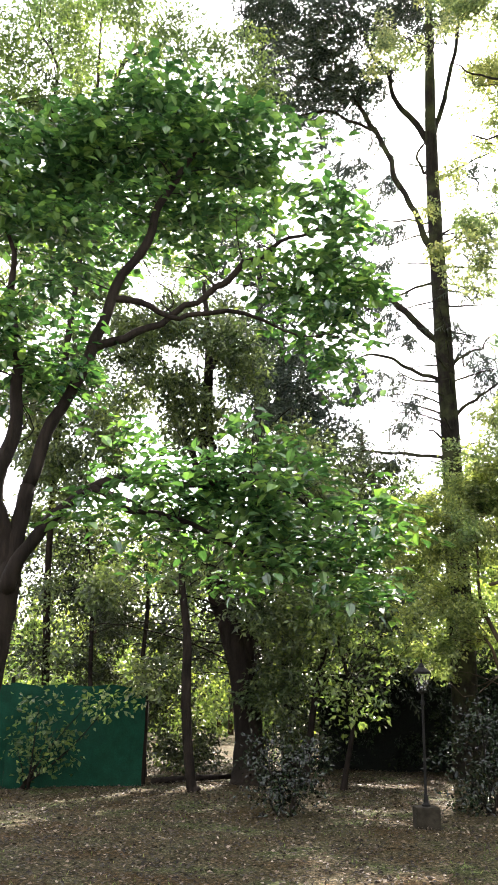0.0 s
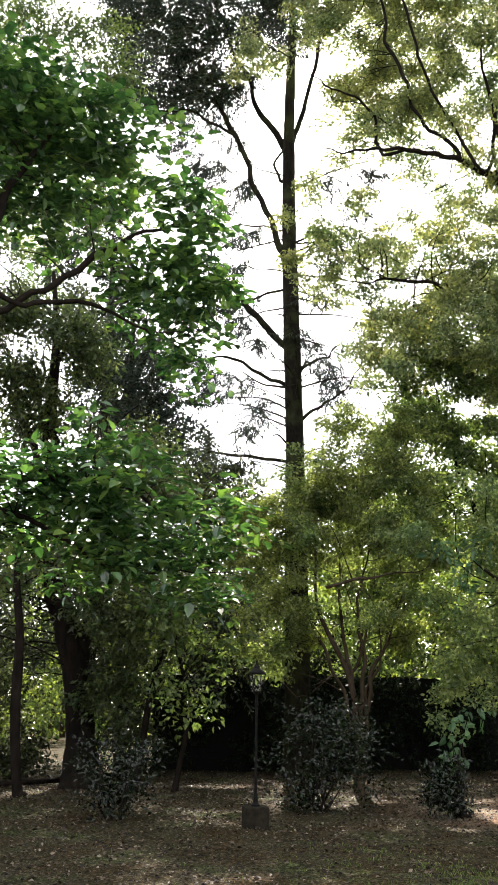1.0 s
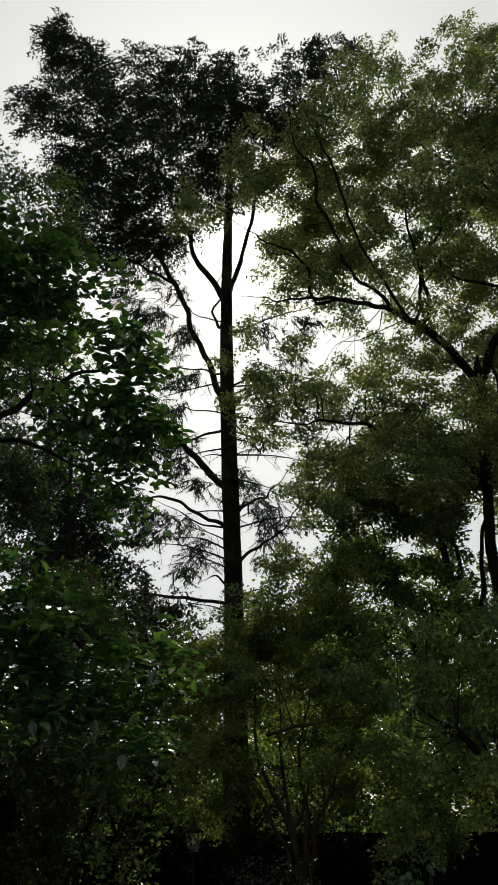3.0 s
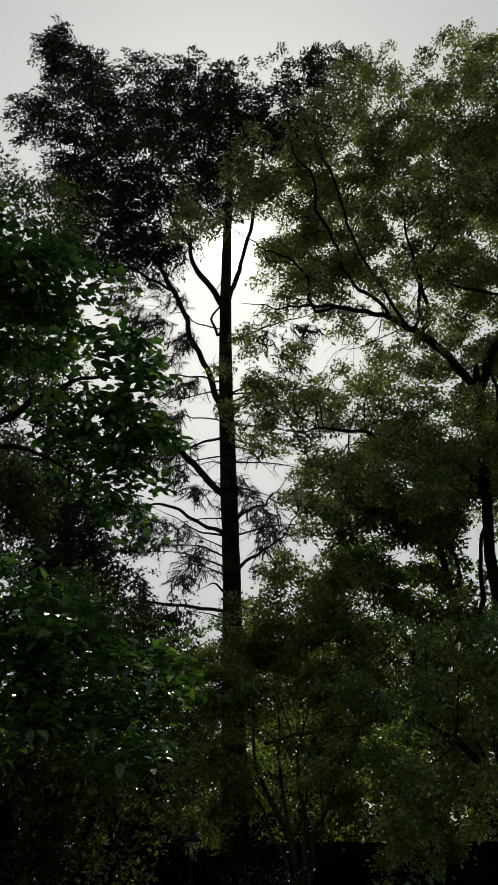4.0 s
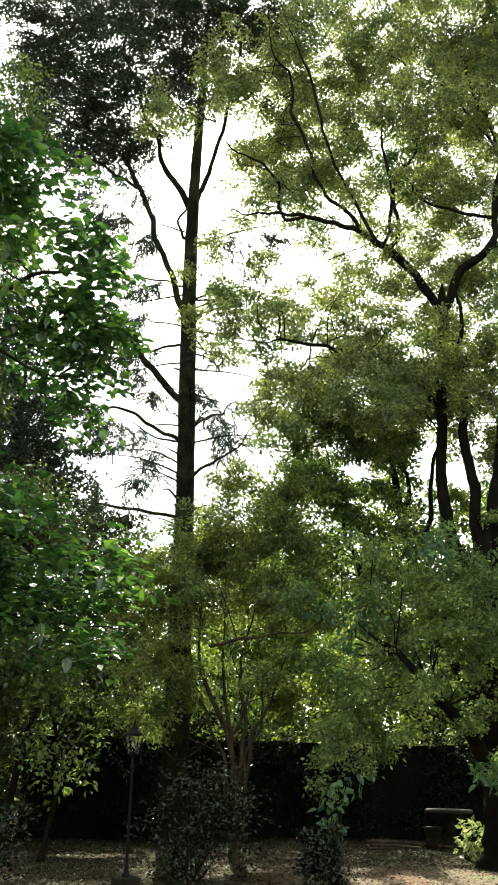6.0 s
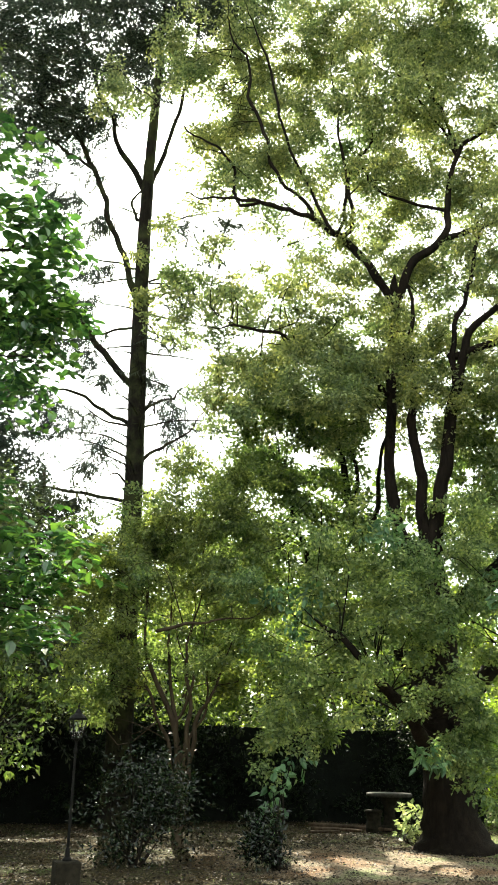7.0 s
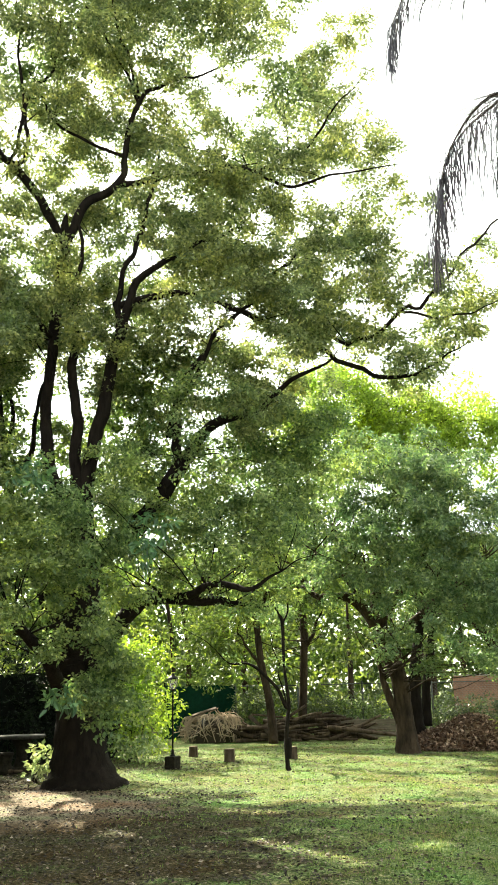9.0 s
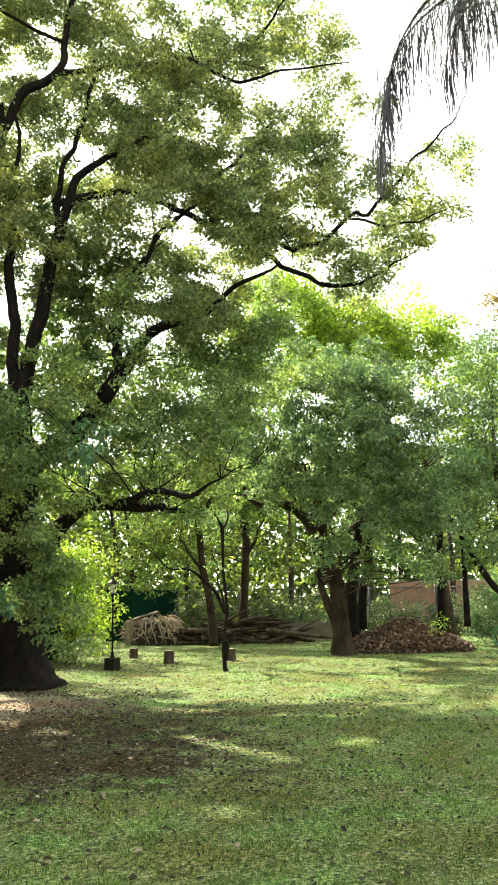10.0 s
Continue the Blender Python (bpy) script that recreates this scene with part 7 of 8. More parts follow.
# ---- shrubs ----
def shrub(name, base, label, mat, clumps, seed, stems=6, bark=BARK_DARK, **leaves):
    ob = thing(name, base, label, "shrub")
    rng = np.random.default_rng(seed)
    rows = []
    for i in range(stems):
        cx, cy, cz, ra, ru = clumps[i % len(clumps)]
        b = np.array([base[0] + rng.uniform(-0.12, 0.12), base[1] + rng.uniform(-0.12, 0.12), -0.05])
        e = np.array([cx, cy, cz])
        rows.append(spline([(*b, 0.022), (*(b * 0.5 + e * 0.5 + rng.standard_normal(3) * 0.06), 0.014), (*e, 0.006)], 3))
    objs = [child("stem_work", tube_mesh("stem_work", rows, bark, 5, seed), ob), child("foliage", crown_mesh("foliage", clumps, mat, seed, **leaves), ob)]
    for o in objs:
        o.data.transform(Matrix.Translation(base).inverted())
    return ob


GLOSSY_LEAVES_A = [(0.5, 15.3, 1.2, 0.34, 0.24), (0.8, 15.2, 1.0, 0.33, 0.30), (0.1, 15.1, 0.8, 0.28, 0.32), (0.6, 15.5, 0.5, 0.46, 0.43), (0.9, 15.4, 0.4, 0.29, 0.34), (0.2, 15.3, 0.2, 0.26, 0.30), (0.7, 15.2, 0.1, 0.37, 0.24), (1.2, 15.2, 1.1, 0.15, 0.09), (0.4, 15.4, 1.5, 0.15, 0.11), (-0.1, 15.6, 1.1, 0.13, 0.11), (1.0, 15.3, 0.8, 0.21, 0.15), (1.2, 15.6, 0.1, 0.13, 0.13)]
GLOSSY_LEAVES = GLOSSY_LEAVES_A

GLOSSY_LEAVES += [(1.1, 16.0, 1.3, 0.28, 0.28), (0.9, 16.2, 0.9, 0.30, 0.30), (1.3, 16.2, 0.5, 0.26, 0.26), (0.6, 16.3, 1.4, 0.26, 0.26), (0.5, 15.9, 1.0, 0.24, 0.24), (1.1, 16.0, 0.1, 0.24, 0.24), (0.8, 15.9, 0.5, 0.28, 0.28), (1.4, 16.1, 0.9, 0.29, 0.29), (0.3, 15.8, 0.6, 0.23, 0.23), (0.4, 15.9, 0.1, 0.27, 0.27)]
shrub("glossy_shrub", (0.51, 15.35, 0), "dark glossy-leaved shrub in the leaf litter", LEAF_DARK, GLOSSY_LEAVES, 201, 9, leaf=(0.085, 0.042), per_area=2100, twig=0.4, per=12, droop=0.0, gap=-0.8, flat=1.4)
BED_SHRUB_LEAVES_A = [(-2.4, 14.0, 0.3, 0.35, 0.35), (-2.1, 13.9, 0.7, 0.23, 0.31), (-2.6, 14.0, 0.5, 0.26, 0.26), (-2.4, 14.1, 0.0, 0.28, 0.19), (-2.0, 14.1, 0.9, 0.14, 0.18), (-2.9, 15.2, 0.8, 0.38, 0.38)]
BED_SHRUB_LEAVES = BED_SHRUB_LEAVES_A

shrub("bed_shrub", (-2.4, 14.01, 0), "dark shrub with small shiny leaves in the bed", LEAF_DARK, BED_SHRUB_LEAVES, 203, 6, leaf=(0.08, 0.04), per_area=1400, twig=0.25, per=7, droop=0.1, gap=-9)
LOW_SHRUB_LEAVES_A = [(2.4, 14.9, 0.2, 0.25, 0.28), (2.4, 15.0, 0.5, 0.20, 0.20), (2.4, 15.0, 0.7, 0.13, 0.13)]
LOW_SHRUB_LEAVES = LOW_SHRUB_LEAVES_A

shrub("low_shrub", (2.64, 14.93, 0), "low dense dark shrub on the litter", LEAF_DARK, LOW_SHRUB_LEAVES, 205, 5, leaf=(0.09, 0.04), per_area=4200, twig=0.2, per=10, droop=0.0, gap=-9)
HANGING_LEAVES_A = [(2.6, 15.4, 1.0, 0.17, 0.22), (2.7, 15.3, 1.4, 0.20, 0.15), (2.6, 15.4, 0.7, 0.10, 0.12), (2.9, 15.4, 1.5, 0.15, 0.12)]
HANGING_LEAVES = HANGING_LEAVES_A

shrub("climbing_plant", (2.64, 14.93, 0), "pale-leaved climbing plant above the low shrub", LEAF_TEAL, HANGING_LEAVES, 207, 5, leaf=(0.16, 0.095), per_area=300, twig=0.25, per=5, droop=0.9, gap=-9, pointed=True)
PALE_PLANT_LEAVES = [(5.95, 18.9, 0.30, 0.22, 0.24), (6.02, 18.9, 0.58, 0.17, 0.14), (5.86, 18.9, 0.45, 0.15, 0.14), (5.9, 18.9, 0.12, 0.16, 0.11)]

shrub("pale_plant", (5.95, 18.9, 0), "small pale cream-lime plant at the foot of the trunk", LEAF_CREAM, PALE_PLANT_LEAVES, 209, 4, leaf=(0.12, 0.075), per_area=620, twig=0.15, per=5, droop=0.1, gap=-9)
LIME_LEAVES_A = [(9.6, 22.5, 1.3, 0.48, 0.72), (9.8, 22.6, 2.3, 0.51, 0.60), (9.4, 22.7, 0.5, 0.36, 0.36), (10.3, 22.6, 1.2, 0.21, 0.61), (9.3, 23.0, 1.6, 0.45, 0.61), (9.9, 22.3, 0.6, 0.27, 0.30), (9.5, 22.5, 2.6, 0.60, 0.45), (9.0, 22.9, 2.5, 0.60, 0.60), (10.4, 22.2, 1.6, 0.14, 0.36)]
LIME_LEAVES = LIME_LEAVES_A

shrub("lime_shrub", (9.43, 22.66, 0), "tall lime-leaved shrub beside a lamp post", LEAF_LIME, LIME_LEAVES, 211, 8, leaf=(0.11, 0.06), per_area=750, twig=0.3, per=6, droop=0.3, gap=-9)
ROUND_BUSH_LEAVES_A = [(21.9, 20.2, 1.1, 0.59, 0.66), (22.6, 20.1, 1.4, 0.74, 0.74), (21.6, 20.3, 0.7, 0.37, 0.44), (22.1, 20.1, 0.3, 0.55, 0.37)]
ROUND_BUSH_LEAVES = ROUND_BUSH_LEAVES_A

shrub("round_bush", (22.28, 19.98, 0), "rounded dark green bush by the fence", LEAF_RIGHT, ROUND_BUSH_LEAVES, 213, 5, leaf=(0.12, 0.05), per_area=1100, twig=0.3, per=8, droop=0.0, gap=-9)
FENCE_CREEPER_A = [(-7.3, 15.9, 1.4, 0.33, 0.39), (-7.1, 16.3, 1.0, 0.40, 0.27), (-7.4, 16.1, 0.6, 0.44, 0.33), (-7.0, 16.4, 0.7, 0.27, 0.27), (-6.1, 16.4, 1.5, 0.54, 0.22), (-7.7, 16.0, 0.6, 0.22, 0.27), (-6.6, 16.4, 1.4, 0.29, 0.20)]
FENCE_CREEPER = FENCE_CREEPER_A

shrub("creeper", (-7.6, 16.2, 0), "creeper with shiny leaves over the shade cloth", LEAF_UNDER, FENCE_CREEPER, 215, 7, leaf=(0.11, 0.07), per_area=330, twig=0.3, per=5, droop=0.3, gap=-1)


# ---- fences ----
def cloth_panel(bm, a, b, height, seed, sag=0.05):
    """Hanging cloth with folds, between two points, with thickness."""
    rng = np.random.default_rng(seed)
    a, b = np.array(a, float), np.array(b, float)
    n, m = max(6, int(np.linalg.norm(b - a) / 0.12)), 12
    side = np.array([-(b - a)[1], (b - a)[0]]) / np.linalg.norm(b - a)
    ph = rng.random(4) * 6
    grid = {}
    for layer in (0, 1):
        for i in range(n + 1):
            for j in range(m + 1):
                u, v = i / n, j / m
                off = sag * (math.sin(u * n * 0.5 + ph[0] + v * 2) + 0.7 * math.sin(u * n * 0.21 - v * 5 + ph[1])) * math.sin(math.pi * min(1, v + 0.1)) + layer * 0.006
                p = a + (b - a) * u + side * off
                top = height - 0.05 * abs(math.sin(u * 9 + ph[2]))
                grid[layer, i, j] = bm.verts.new((p[0], p[1], v * (top + 0.14) - 0.12))
    for i in range(n):
        for j in range(m):
            bm.faces.new((grid[0, i, j], grid[0, i + 1, j], grid[0, i + 1, j + 1], grid[0, i, j + 1]))
            bm.faces.new((grid[1, i, j], grid[1, i, j + 1], grid[1, i + 1, j + 1], grid[1, i + 1, j]))


def cloth_fence(name, stretch, height, mat, label, seed):
    ob = thing(name, (*stretch[0], 0), label, "fence", "", "structure")
    back = Matrix.Translation((*stretch[0], 0)).inverted()
    for i, (a, b) in enumerate(zip(stretch, stretch[1:])):
        bm = bmesh.new()
        cloth_panel(bm, a, b, height, seed + i)
        part("cloth", bm, mat, ob).data.transform(back)
        n = max(1, round(math.dist(a, b) / 2.4))
        for k in range(n + 1):
            x, y = a[0] + (b[0] - a[0]) * k / n, a[1] + (b[1] - a[1]) * k / n
            child("post", tube_mesh("post", [[(x, y + 0.09, -0.1, 0.04), (x, y + 0.09, height * 0.5, 0.04), (x, y + 0.09, height + 0.12, 0.035)]], BARK_DARK, 8, k), ob).data.transform(back)
    return ob


cloth_fence("screen_fence", [(-11.2, 14.0), (-8.0, 16.1), (-5.85, 17.5)], 1.78, CLOTH, "green shade cloth hung on posts, creased", 301)
cloth_fence("dark_fence", [(-3.2, 22.6), (3.0, 24.0), (9.8, 24.6)], 2.2, SHADED_CLOTH, "shade-darkened screening fence in deep shade", 311)
cloth_fence("far_screen", [(15.14, 33.16), (17.80, 32.39)], 1.9, CLOTH, "green shade cloth behind the brush pile", 321)


def hedge():
    rng = np.random.default_rng(12)
    rows = []
    for x in np.arange(-3.4, 10.0, 0.42):
        y = (22.2 + 0.226 * (x + 3.2) if x < 3 else 23.55 + 0.088 * (x - 3)) + rng.uniform(-0.25, 0.2)
        for z in (0.5, 1.2, 1.9, 2.5, 3.1):
            if rng.random() < (0.7 if z < 2.2 else 0.45):
                rows.append((x + rng.uniform(-0.3, 0.3), y, z + rng.uniform(-0.2, 0.2), 0.42, 0.4))
    tagged(new("hedge", crown_mesh("hedge", rows, LEAF_HEDGE, 14, (0.12, 0.06), 400, 0.3, 14, 0.2, -3.0)), "evergreen hedge against the screening fence, coloured for deep shade", "hedge", "", "stuff")


hedge()


def wire_fence(corners, height):
    """Chain-link on steel posts."""
    ob = thing("wire_fence", (*corners[0], 0), "chain-link fence on dull steel posts", "fence", "", "structure")
    back = Matrix.Translation((*corners[0], 0)).inverted()
    wires = []
    for a, b in zip(corners, corners[1:]):
        a, b = np.array(a, float), np.array(b, float)
        length = np.linalg.norm(b - a)
        d = (b - a) / length
        for s in np.arange(-height, length, 0.13):
            for way in (1, -1):
                u0, u1 = (s, s + height) if way > 0 else (s + height, s)
                z0, z1 = 0.05, height
                lo, hi = max(0, min(u0, u1)), min(length, max(u0, u1))
                if hi - lo < 0.05:
                    continue
                f = lambda u: z0 + (z1 - z0) * ((u - u0) / (u1 - u0))
                p, q = a + d * lo, a + d * hi
                wires.append([(p[0], p[1], f(lo), 0.004), (q[0], q[1], f(hi), 0.004)])
        n = max(1, round(length / 2.6))
        for k in range(n + 1):
            p = a + (b - a) * k / n
            child("post", tube_mesh("post", [[(p[0], p[1], -0.1, 0.035), (p[0], p[1], 1.0, 0.035), (p[0], p[1], height + 0.1, 0.035)]], STEEL, 8), ob).data.transform(back)
        child("rail", tube_mesh("rail", [[(*a, height, 0.022), (*((a + b) / 2), height - 0.02, 0.022), (*b, height, 0.022)]], STEEL, 6), ob).data.transform(back)
    child("wire_mesh", tube_mesh("wire_mesh", wires, STEEL, 4), ob).data.transform(back)


FENCE_WEEDS_A = [(18.0, 32.5, 0.5, 0.60, 0.69), (18.4, 32.5, 0.9, 0.60, 0.69), (18.4, 31.7, 0.5, 0.59, 0.68), (19.2, 32.2, 0.8, 0.60, 0.70), (19.8, 32.5, 0.4, 0.61, 0.71), (20.1, 32.3, 0.8, 0.61, 0.71), (19.8, 31.0, 0.5, 0.59, 0.68), (20.4, 31.3, 0.8, 0.60, 0.69), (20.4, 30.6, 0.5, 0.59, 0.68), (21.0, 30.9, 0.8, 0.60, 0.69), (21.8, 31.3, 0.4, 0.61, 0.71), (21.5, 30.2, 0.8, 0.60, 0.69), (22.4, 30.7, 0.4, 0.61, 0.71), (22.8, 30.6, 0.8, 0.62, 0.71), (23.0, 30.2, 0.4, 0.61, 0.71), (22.7, 29.2, 0.8, 0.60, 0.69), (23.7, 29.9, 0.4, 0.61, 0.71), (24.0, 29.6, 0.8, 0.61, 0.71)]
FENCE_WEEDS_B = [(24.4, 29.5, 0.3, 0.62, 0.71), (23.6, 28.0, 0.8, 0.59, 0.68), (23.9, 27.8, 0.4, 0.59, 0.68), (24.5, 27.9, 0.8, 0.60, 0.69), (25.0, 27.9, 0.4, 0.60, 0.70), (25.2, 27.5, 0.7, 0.60, 0.69), (25.1, 26.9, 0.4, 0.59, 0.68), (26.0, 27.3, 0.7, 0.61, 0.70), (26.3, 27.1, 0.3, 0.61, 0.70), (26.5, 26.7, 0.7, 0.61, 0.70), (26.6, 26.4, 0.3, 0.60, 0.70), (26.9, 26.1, 0.7, 0.60, 0.70), (27.3, 26.0, 0.3, 0.61, 0.70), (26.9, 25.1, 0.7, 0.59, 0.68), (27.5, 25.2, 0.3, 0.60, 0.69), (27.4, 24.6, 0.7, 0.59, 0.68), (27.6, 24.3, 0.3, 0.59, 0.68), (17.7, 31.0, 0.8, 0.49, 0.44)]
FENCE_WEEDS_C = [(17.9, 30.4, 1.0, 0.52, 0.52), (17.3, 30.8, 1.3, 0.44, 0.44), (18.4, 30.0, 0.7, 0.39, 0.35), (20.8, 28.8, 0.8, 0.35, 0.40), (21.0, 28.1, 1.0, 0.39, 0.39)]
FENCE_WEEDS = FENCE_WEEDS_A + FENCE_WEEDS_B + FENCE_WEEDS_C

tagged(new("undergrowth", crown_mesh("undergrowth", FENCE_WEEDS, LEAF_MID, 46, (0.12, 0.06), 620, 0.35, 24, 0.1, -2.5, spread=0.15)),
       "weedy grey-green undergrowth along the wire fence", "undergrowth", "", "stuff")
wire_fence([(17.80, 32.39), (21.4, 29.0), (26.0, 26.4), (31.5, 20.5)], 1.85)


def brick_wall(a, b, height, name, label):
    """A wall of real bricks with recessed mortar."""
    a, b = Vector((*a, 0)), Vector((*b, 0))
    turn = math.degrees(math.atan2(b.y - a.y, b.x - a.x))
    ob = tagged(new(name), label, "wall", "", "structure")
    ob.matrix_world = pose(*a, 0, 0, turn)
    length = (b - a).length
    bm = bmesh.new()
    box(bm, 0, length, 0.012, 0.208, -0.1, height)
    part("mortar", bm, MORTAR, ob)
    bm = bmesh.new()
    rng = random.Random(5)
    rows = int(height / 0.075)
    for r in range(rows):
        x = -0.12 if r % 2 else 0.0
        while x < length:
            x0, x1 = max(0, x), min(length, x + 0.23)
            if x1 - x0 > 0.03:
                box(bm, x0, x1, -0.004 * rng.random(), 0.22, r * 0.075, r * 0.075 + 0.065)
            x += 0.24
    tagged(part("bricks", bm, BRICK, ob, "worn red bricks"), kind="stuff")


brick_wall((27.33, 30.49), (31.2, 26.8), 2.15, "wall_far", "red brick boundary wall far behind the fence")


def board_edge():
    ob = thing("timber_edging", (20.3, 27.2, 0), "low wall of old grey boards on pegs", "edging", "", "structure", -32)
    for k in range(3):
        bm = bmesh.new()
        box(bm, -1.7 + 0.03 * k, 1.7 - 0.02 * k, -0.02, 0.02, 0.02 + k * 0.2, 0.21 + k * 0.2, 0.006)
        part("board", bm, BOARD, ob)
    for x in (-1.5, -0.4, 0.7, 1.6):
        bm = bmesh.new()
        box(bm, x - 0.04, x + 0.04, 0.022, 0.09, -0.1, 0.68, 0.006)
        part("peg", bm, BOARD, ob)


board_edge()


def light_block_wall():
    """An unseen plain wall, added behind the viewer to block low sky light."""
    bm = bmesh.new()
    box(bm, -16, 20, -6.3, -6.0, -0.1, 6.2)
    tagged(part("blocking_wall_south", bm, RENDERED, None), "unseen plain pale rendered wall, added to block low sky light", "wall", "", "structure")


light_block_wall()


# ---- lamp posts ----
def lamp_post():
    ob = thing("lamp_post", (0, 0, 0), "black iron garden lamp post with glazed lantern", "lamp", "lamp posts in the garden")
    bm = bmesh.new()
    lathe(bm, [(0.0, 0.0), (0.06, 0.0), (0.062, 0.02), (0.035, 0.05), (0.03, 0.12), (0.020, 0.16), (0.017, 1.28), (0.028, 1.30), (0.028, 1.34), (0.018, 1.36), (0.018, 1.44), (0.05, 1.47), (0.05, 1.48), (0.0, 1.48)], 14)
    part("pole", bm, IRON, ob)
    r = [(0.055, 1.48), (0.098, 1.72)]

    def plate(rr, z):
        bm = bmesh.new()
        lathe(bm, [(rr * 1.414 - 0.004, z - 0.007), (rr * 1.414 + 0.006, z - 0.004), (rr * 1.414 + 0.006, z + 0.004), (rr * 1.414 - 0.004, z + 0.007)], 4)
        bm.transform(Matrix.Rotation(math.pi / 4, 4, "Z"))
        return bm

    lantern = part("lantern", plate(*r[0]), IRON, ob)
    part("rim", plate(*r[1]), IRON, lantern)
    for i in range(4):
        a = i * math.pi / 2 + math.pi / 4
        v, f = tube_arrays([(r[0][0] * math.cos(a) * 1.4, r[0][0] * math.sin(a) * 1.4, r[0][1], 0.007), (r[1][0] * math.cos(a) * 1.4, r[1][0] * math.sin(a) * 1.4, r[1][1], 0.007)], 4)
        child("glazing_bar", mesh_of("glazing_bar", v, f, IRON), lantern)
    for i in range(4):
        bm = bmesh.new()
        q = [(-0.051, -0.054, 1.49), (0.051, -0.054, 1.49), (0.092, -0.095, 1.71), (-0.092, -0.095, 1.71)]
        outer = [bm.verts.new(Matrix.Rotation(i * math.pi / 2, 3, "Z") @ Vector(p)) for p in q]
        inner = [bm.verts.new(Matrix.Rotation(i * math.pi / 2, 3, "Z") @ Vector((p[0], p[1] + 0.004, p[2]))) for p in q]
        bm.faces.new(outer)
        bm.faces.new(inner[::-1])
        for k in range(4):
            bm.faces.new((outer[k], inner[k], inner[(k + 1) % 4], outer[(k + 1) % 4]))
        pane = part("pane", bm, glass, lantern, "frosted glass pane")
        pane.visible_shadow = False
    bm = bmesh.new()
    lathe(bm, [(0.118, 1.727), (0.122, 1.736), (0.08, 1.775), (0.045, 1.80), (0.04, 1.82), (0.025, 1.84), (0.016, 1.855)], 16)
    part("cap", bm, IRON, lantern)
    bm = bmesh.new()
    lathe(bm, [(0.008, 1.85), (0.010, 1.87), (0.02, 1.885), (0.012, 1.90), (0.004, 1.93)], 10)
    part("finial", bm, IRON, lantern)
    return ob


lamp = lamp_post()
lamp.matrix_world = pose(-0.40, 13.38, 0.25, 0, 0, 20)
copy_thing(lamp, pose(9.50, 20.42, 0.23, 0, 0, 50))


def lamp_block(at, turn, wide, high):
    ob = thing("lamp_block", at, "square dark concrete block under a lamp post", "block", "lamp post blocks", "", turn)
    bm = bmesh.new()
    box(bm, -wide / 2, wide / 2, -wide / 2, wide / 2, -0.06, high, 0.02)
    for v in bm.verts:
        v.co += Vector((random.uniform(-1, 1), random.uniform(-1, 1), 0)) * 0.006
    part("block", bm, BLOCK, ob)


lamp_block((-0.40, 13.38, 0), 12, 0.32, 0.25)
lamp_block((9.50, 20.42, 0), 30, 0.27, 0.23)


# ---- stumps, table, heaps ----
def stump(at, radius, height, seed, hollow=False):
    rng = np.random.default_rng(seed)
    ob = thing("stump", at, "short sawn log standing on the lawn as a seat", "stump", "stump seats", "", seed * 40)
    bm = bmesh.new()
    lathe(bm, [(radius * 1.12, -0.05), (radius * 1.05, 0.03), (radius, height * 0.5), (radius * 0.98, height - 0.012), (radius * 0.93, height)], 18, 0.05, rng)
    part("bark", bm, WOOD_CUT, ob)
    bm = bmesh.new()
    lathe(bm, [(radius * 0.9, height - 0.01), (radius * 0.88, height + 0.006)], 18)
    part("cut_face", bm, WOOD_END, ob, "pale sawn top")


stump((11.45, 23.3, 0), 0.118, 0.25, 1)
stump((11.50, 21.35, 0), 0.125, 0.26, 2)
stump((13.0, 20.8, 0), 0.12, 0.27, 3)


def trunk_guard():
    ob = thing("trunk_guard", (11.12, 18, 0), "dark wrapping bound round a young tree's foot", "guard")
    bm = bmesh.new()
    lathe(bm, [(0.062, 0.22), (0.072, 0.26), (0.085, 0.38), (0.092, 0.48), (0.085, 0.58), (0.066, 0.64)], 14, 0.08, np.random.default_rng(2))
    part("sleeve", bm, BARK_DARK, ob)


trunk_guard()


def round_table():
    ob = thing("round_table", (6.40, 21.86, 0), "round stone garden table in the shade", "table")
    bm = bmesh.new()
    lathe(bm, [(0.44, 0.70), (0.50, 0.705), (0.52, 0.73), (0.52, 0.76), (0.50, 0.78)], 32)
    part("tabletop", bm, STONE, ob, "pale round stone top")
    bm = bmesh.new()
    lathe(bm, [(0.28, -0.04), (0.28, 0.06), (0.16, 0.10), (0.12, 0.3), (0.13, 0.5), (0.24, 0.68), (0.30, 0.705)], 20)
    # the shade under the tabletop is put into this darker material
    part("pedestal", bm, BLOCK, ob)


round_table()
stool = thing("stone_stool", (5.95, 21.6, 0), "low rough stone stool beside the table", "stool")
sb = bmesh.new()
lathe(sb, [(0.17, -0.04), (0.19, 0.05), (0.15, 0.2), (0.18, 0.36), (0.21, 0.40), (0.19, 0.43)], 16, 0.03, np.random.default_rng(9))
part("body", sb, BLOCK, stool)


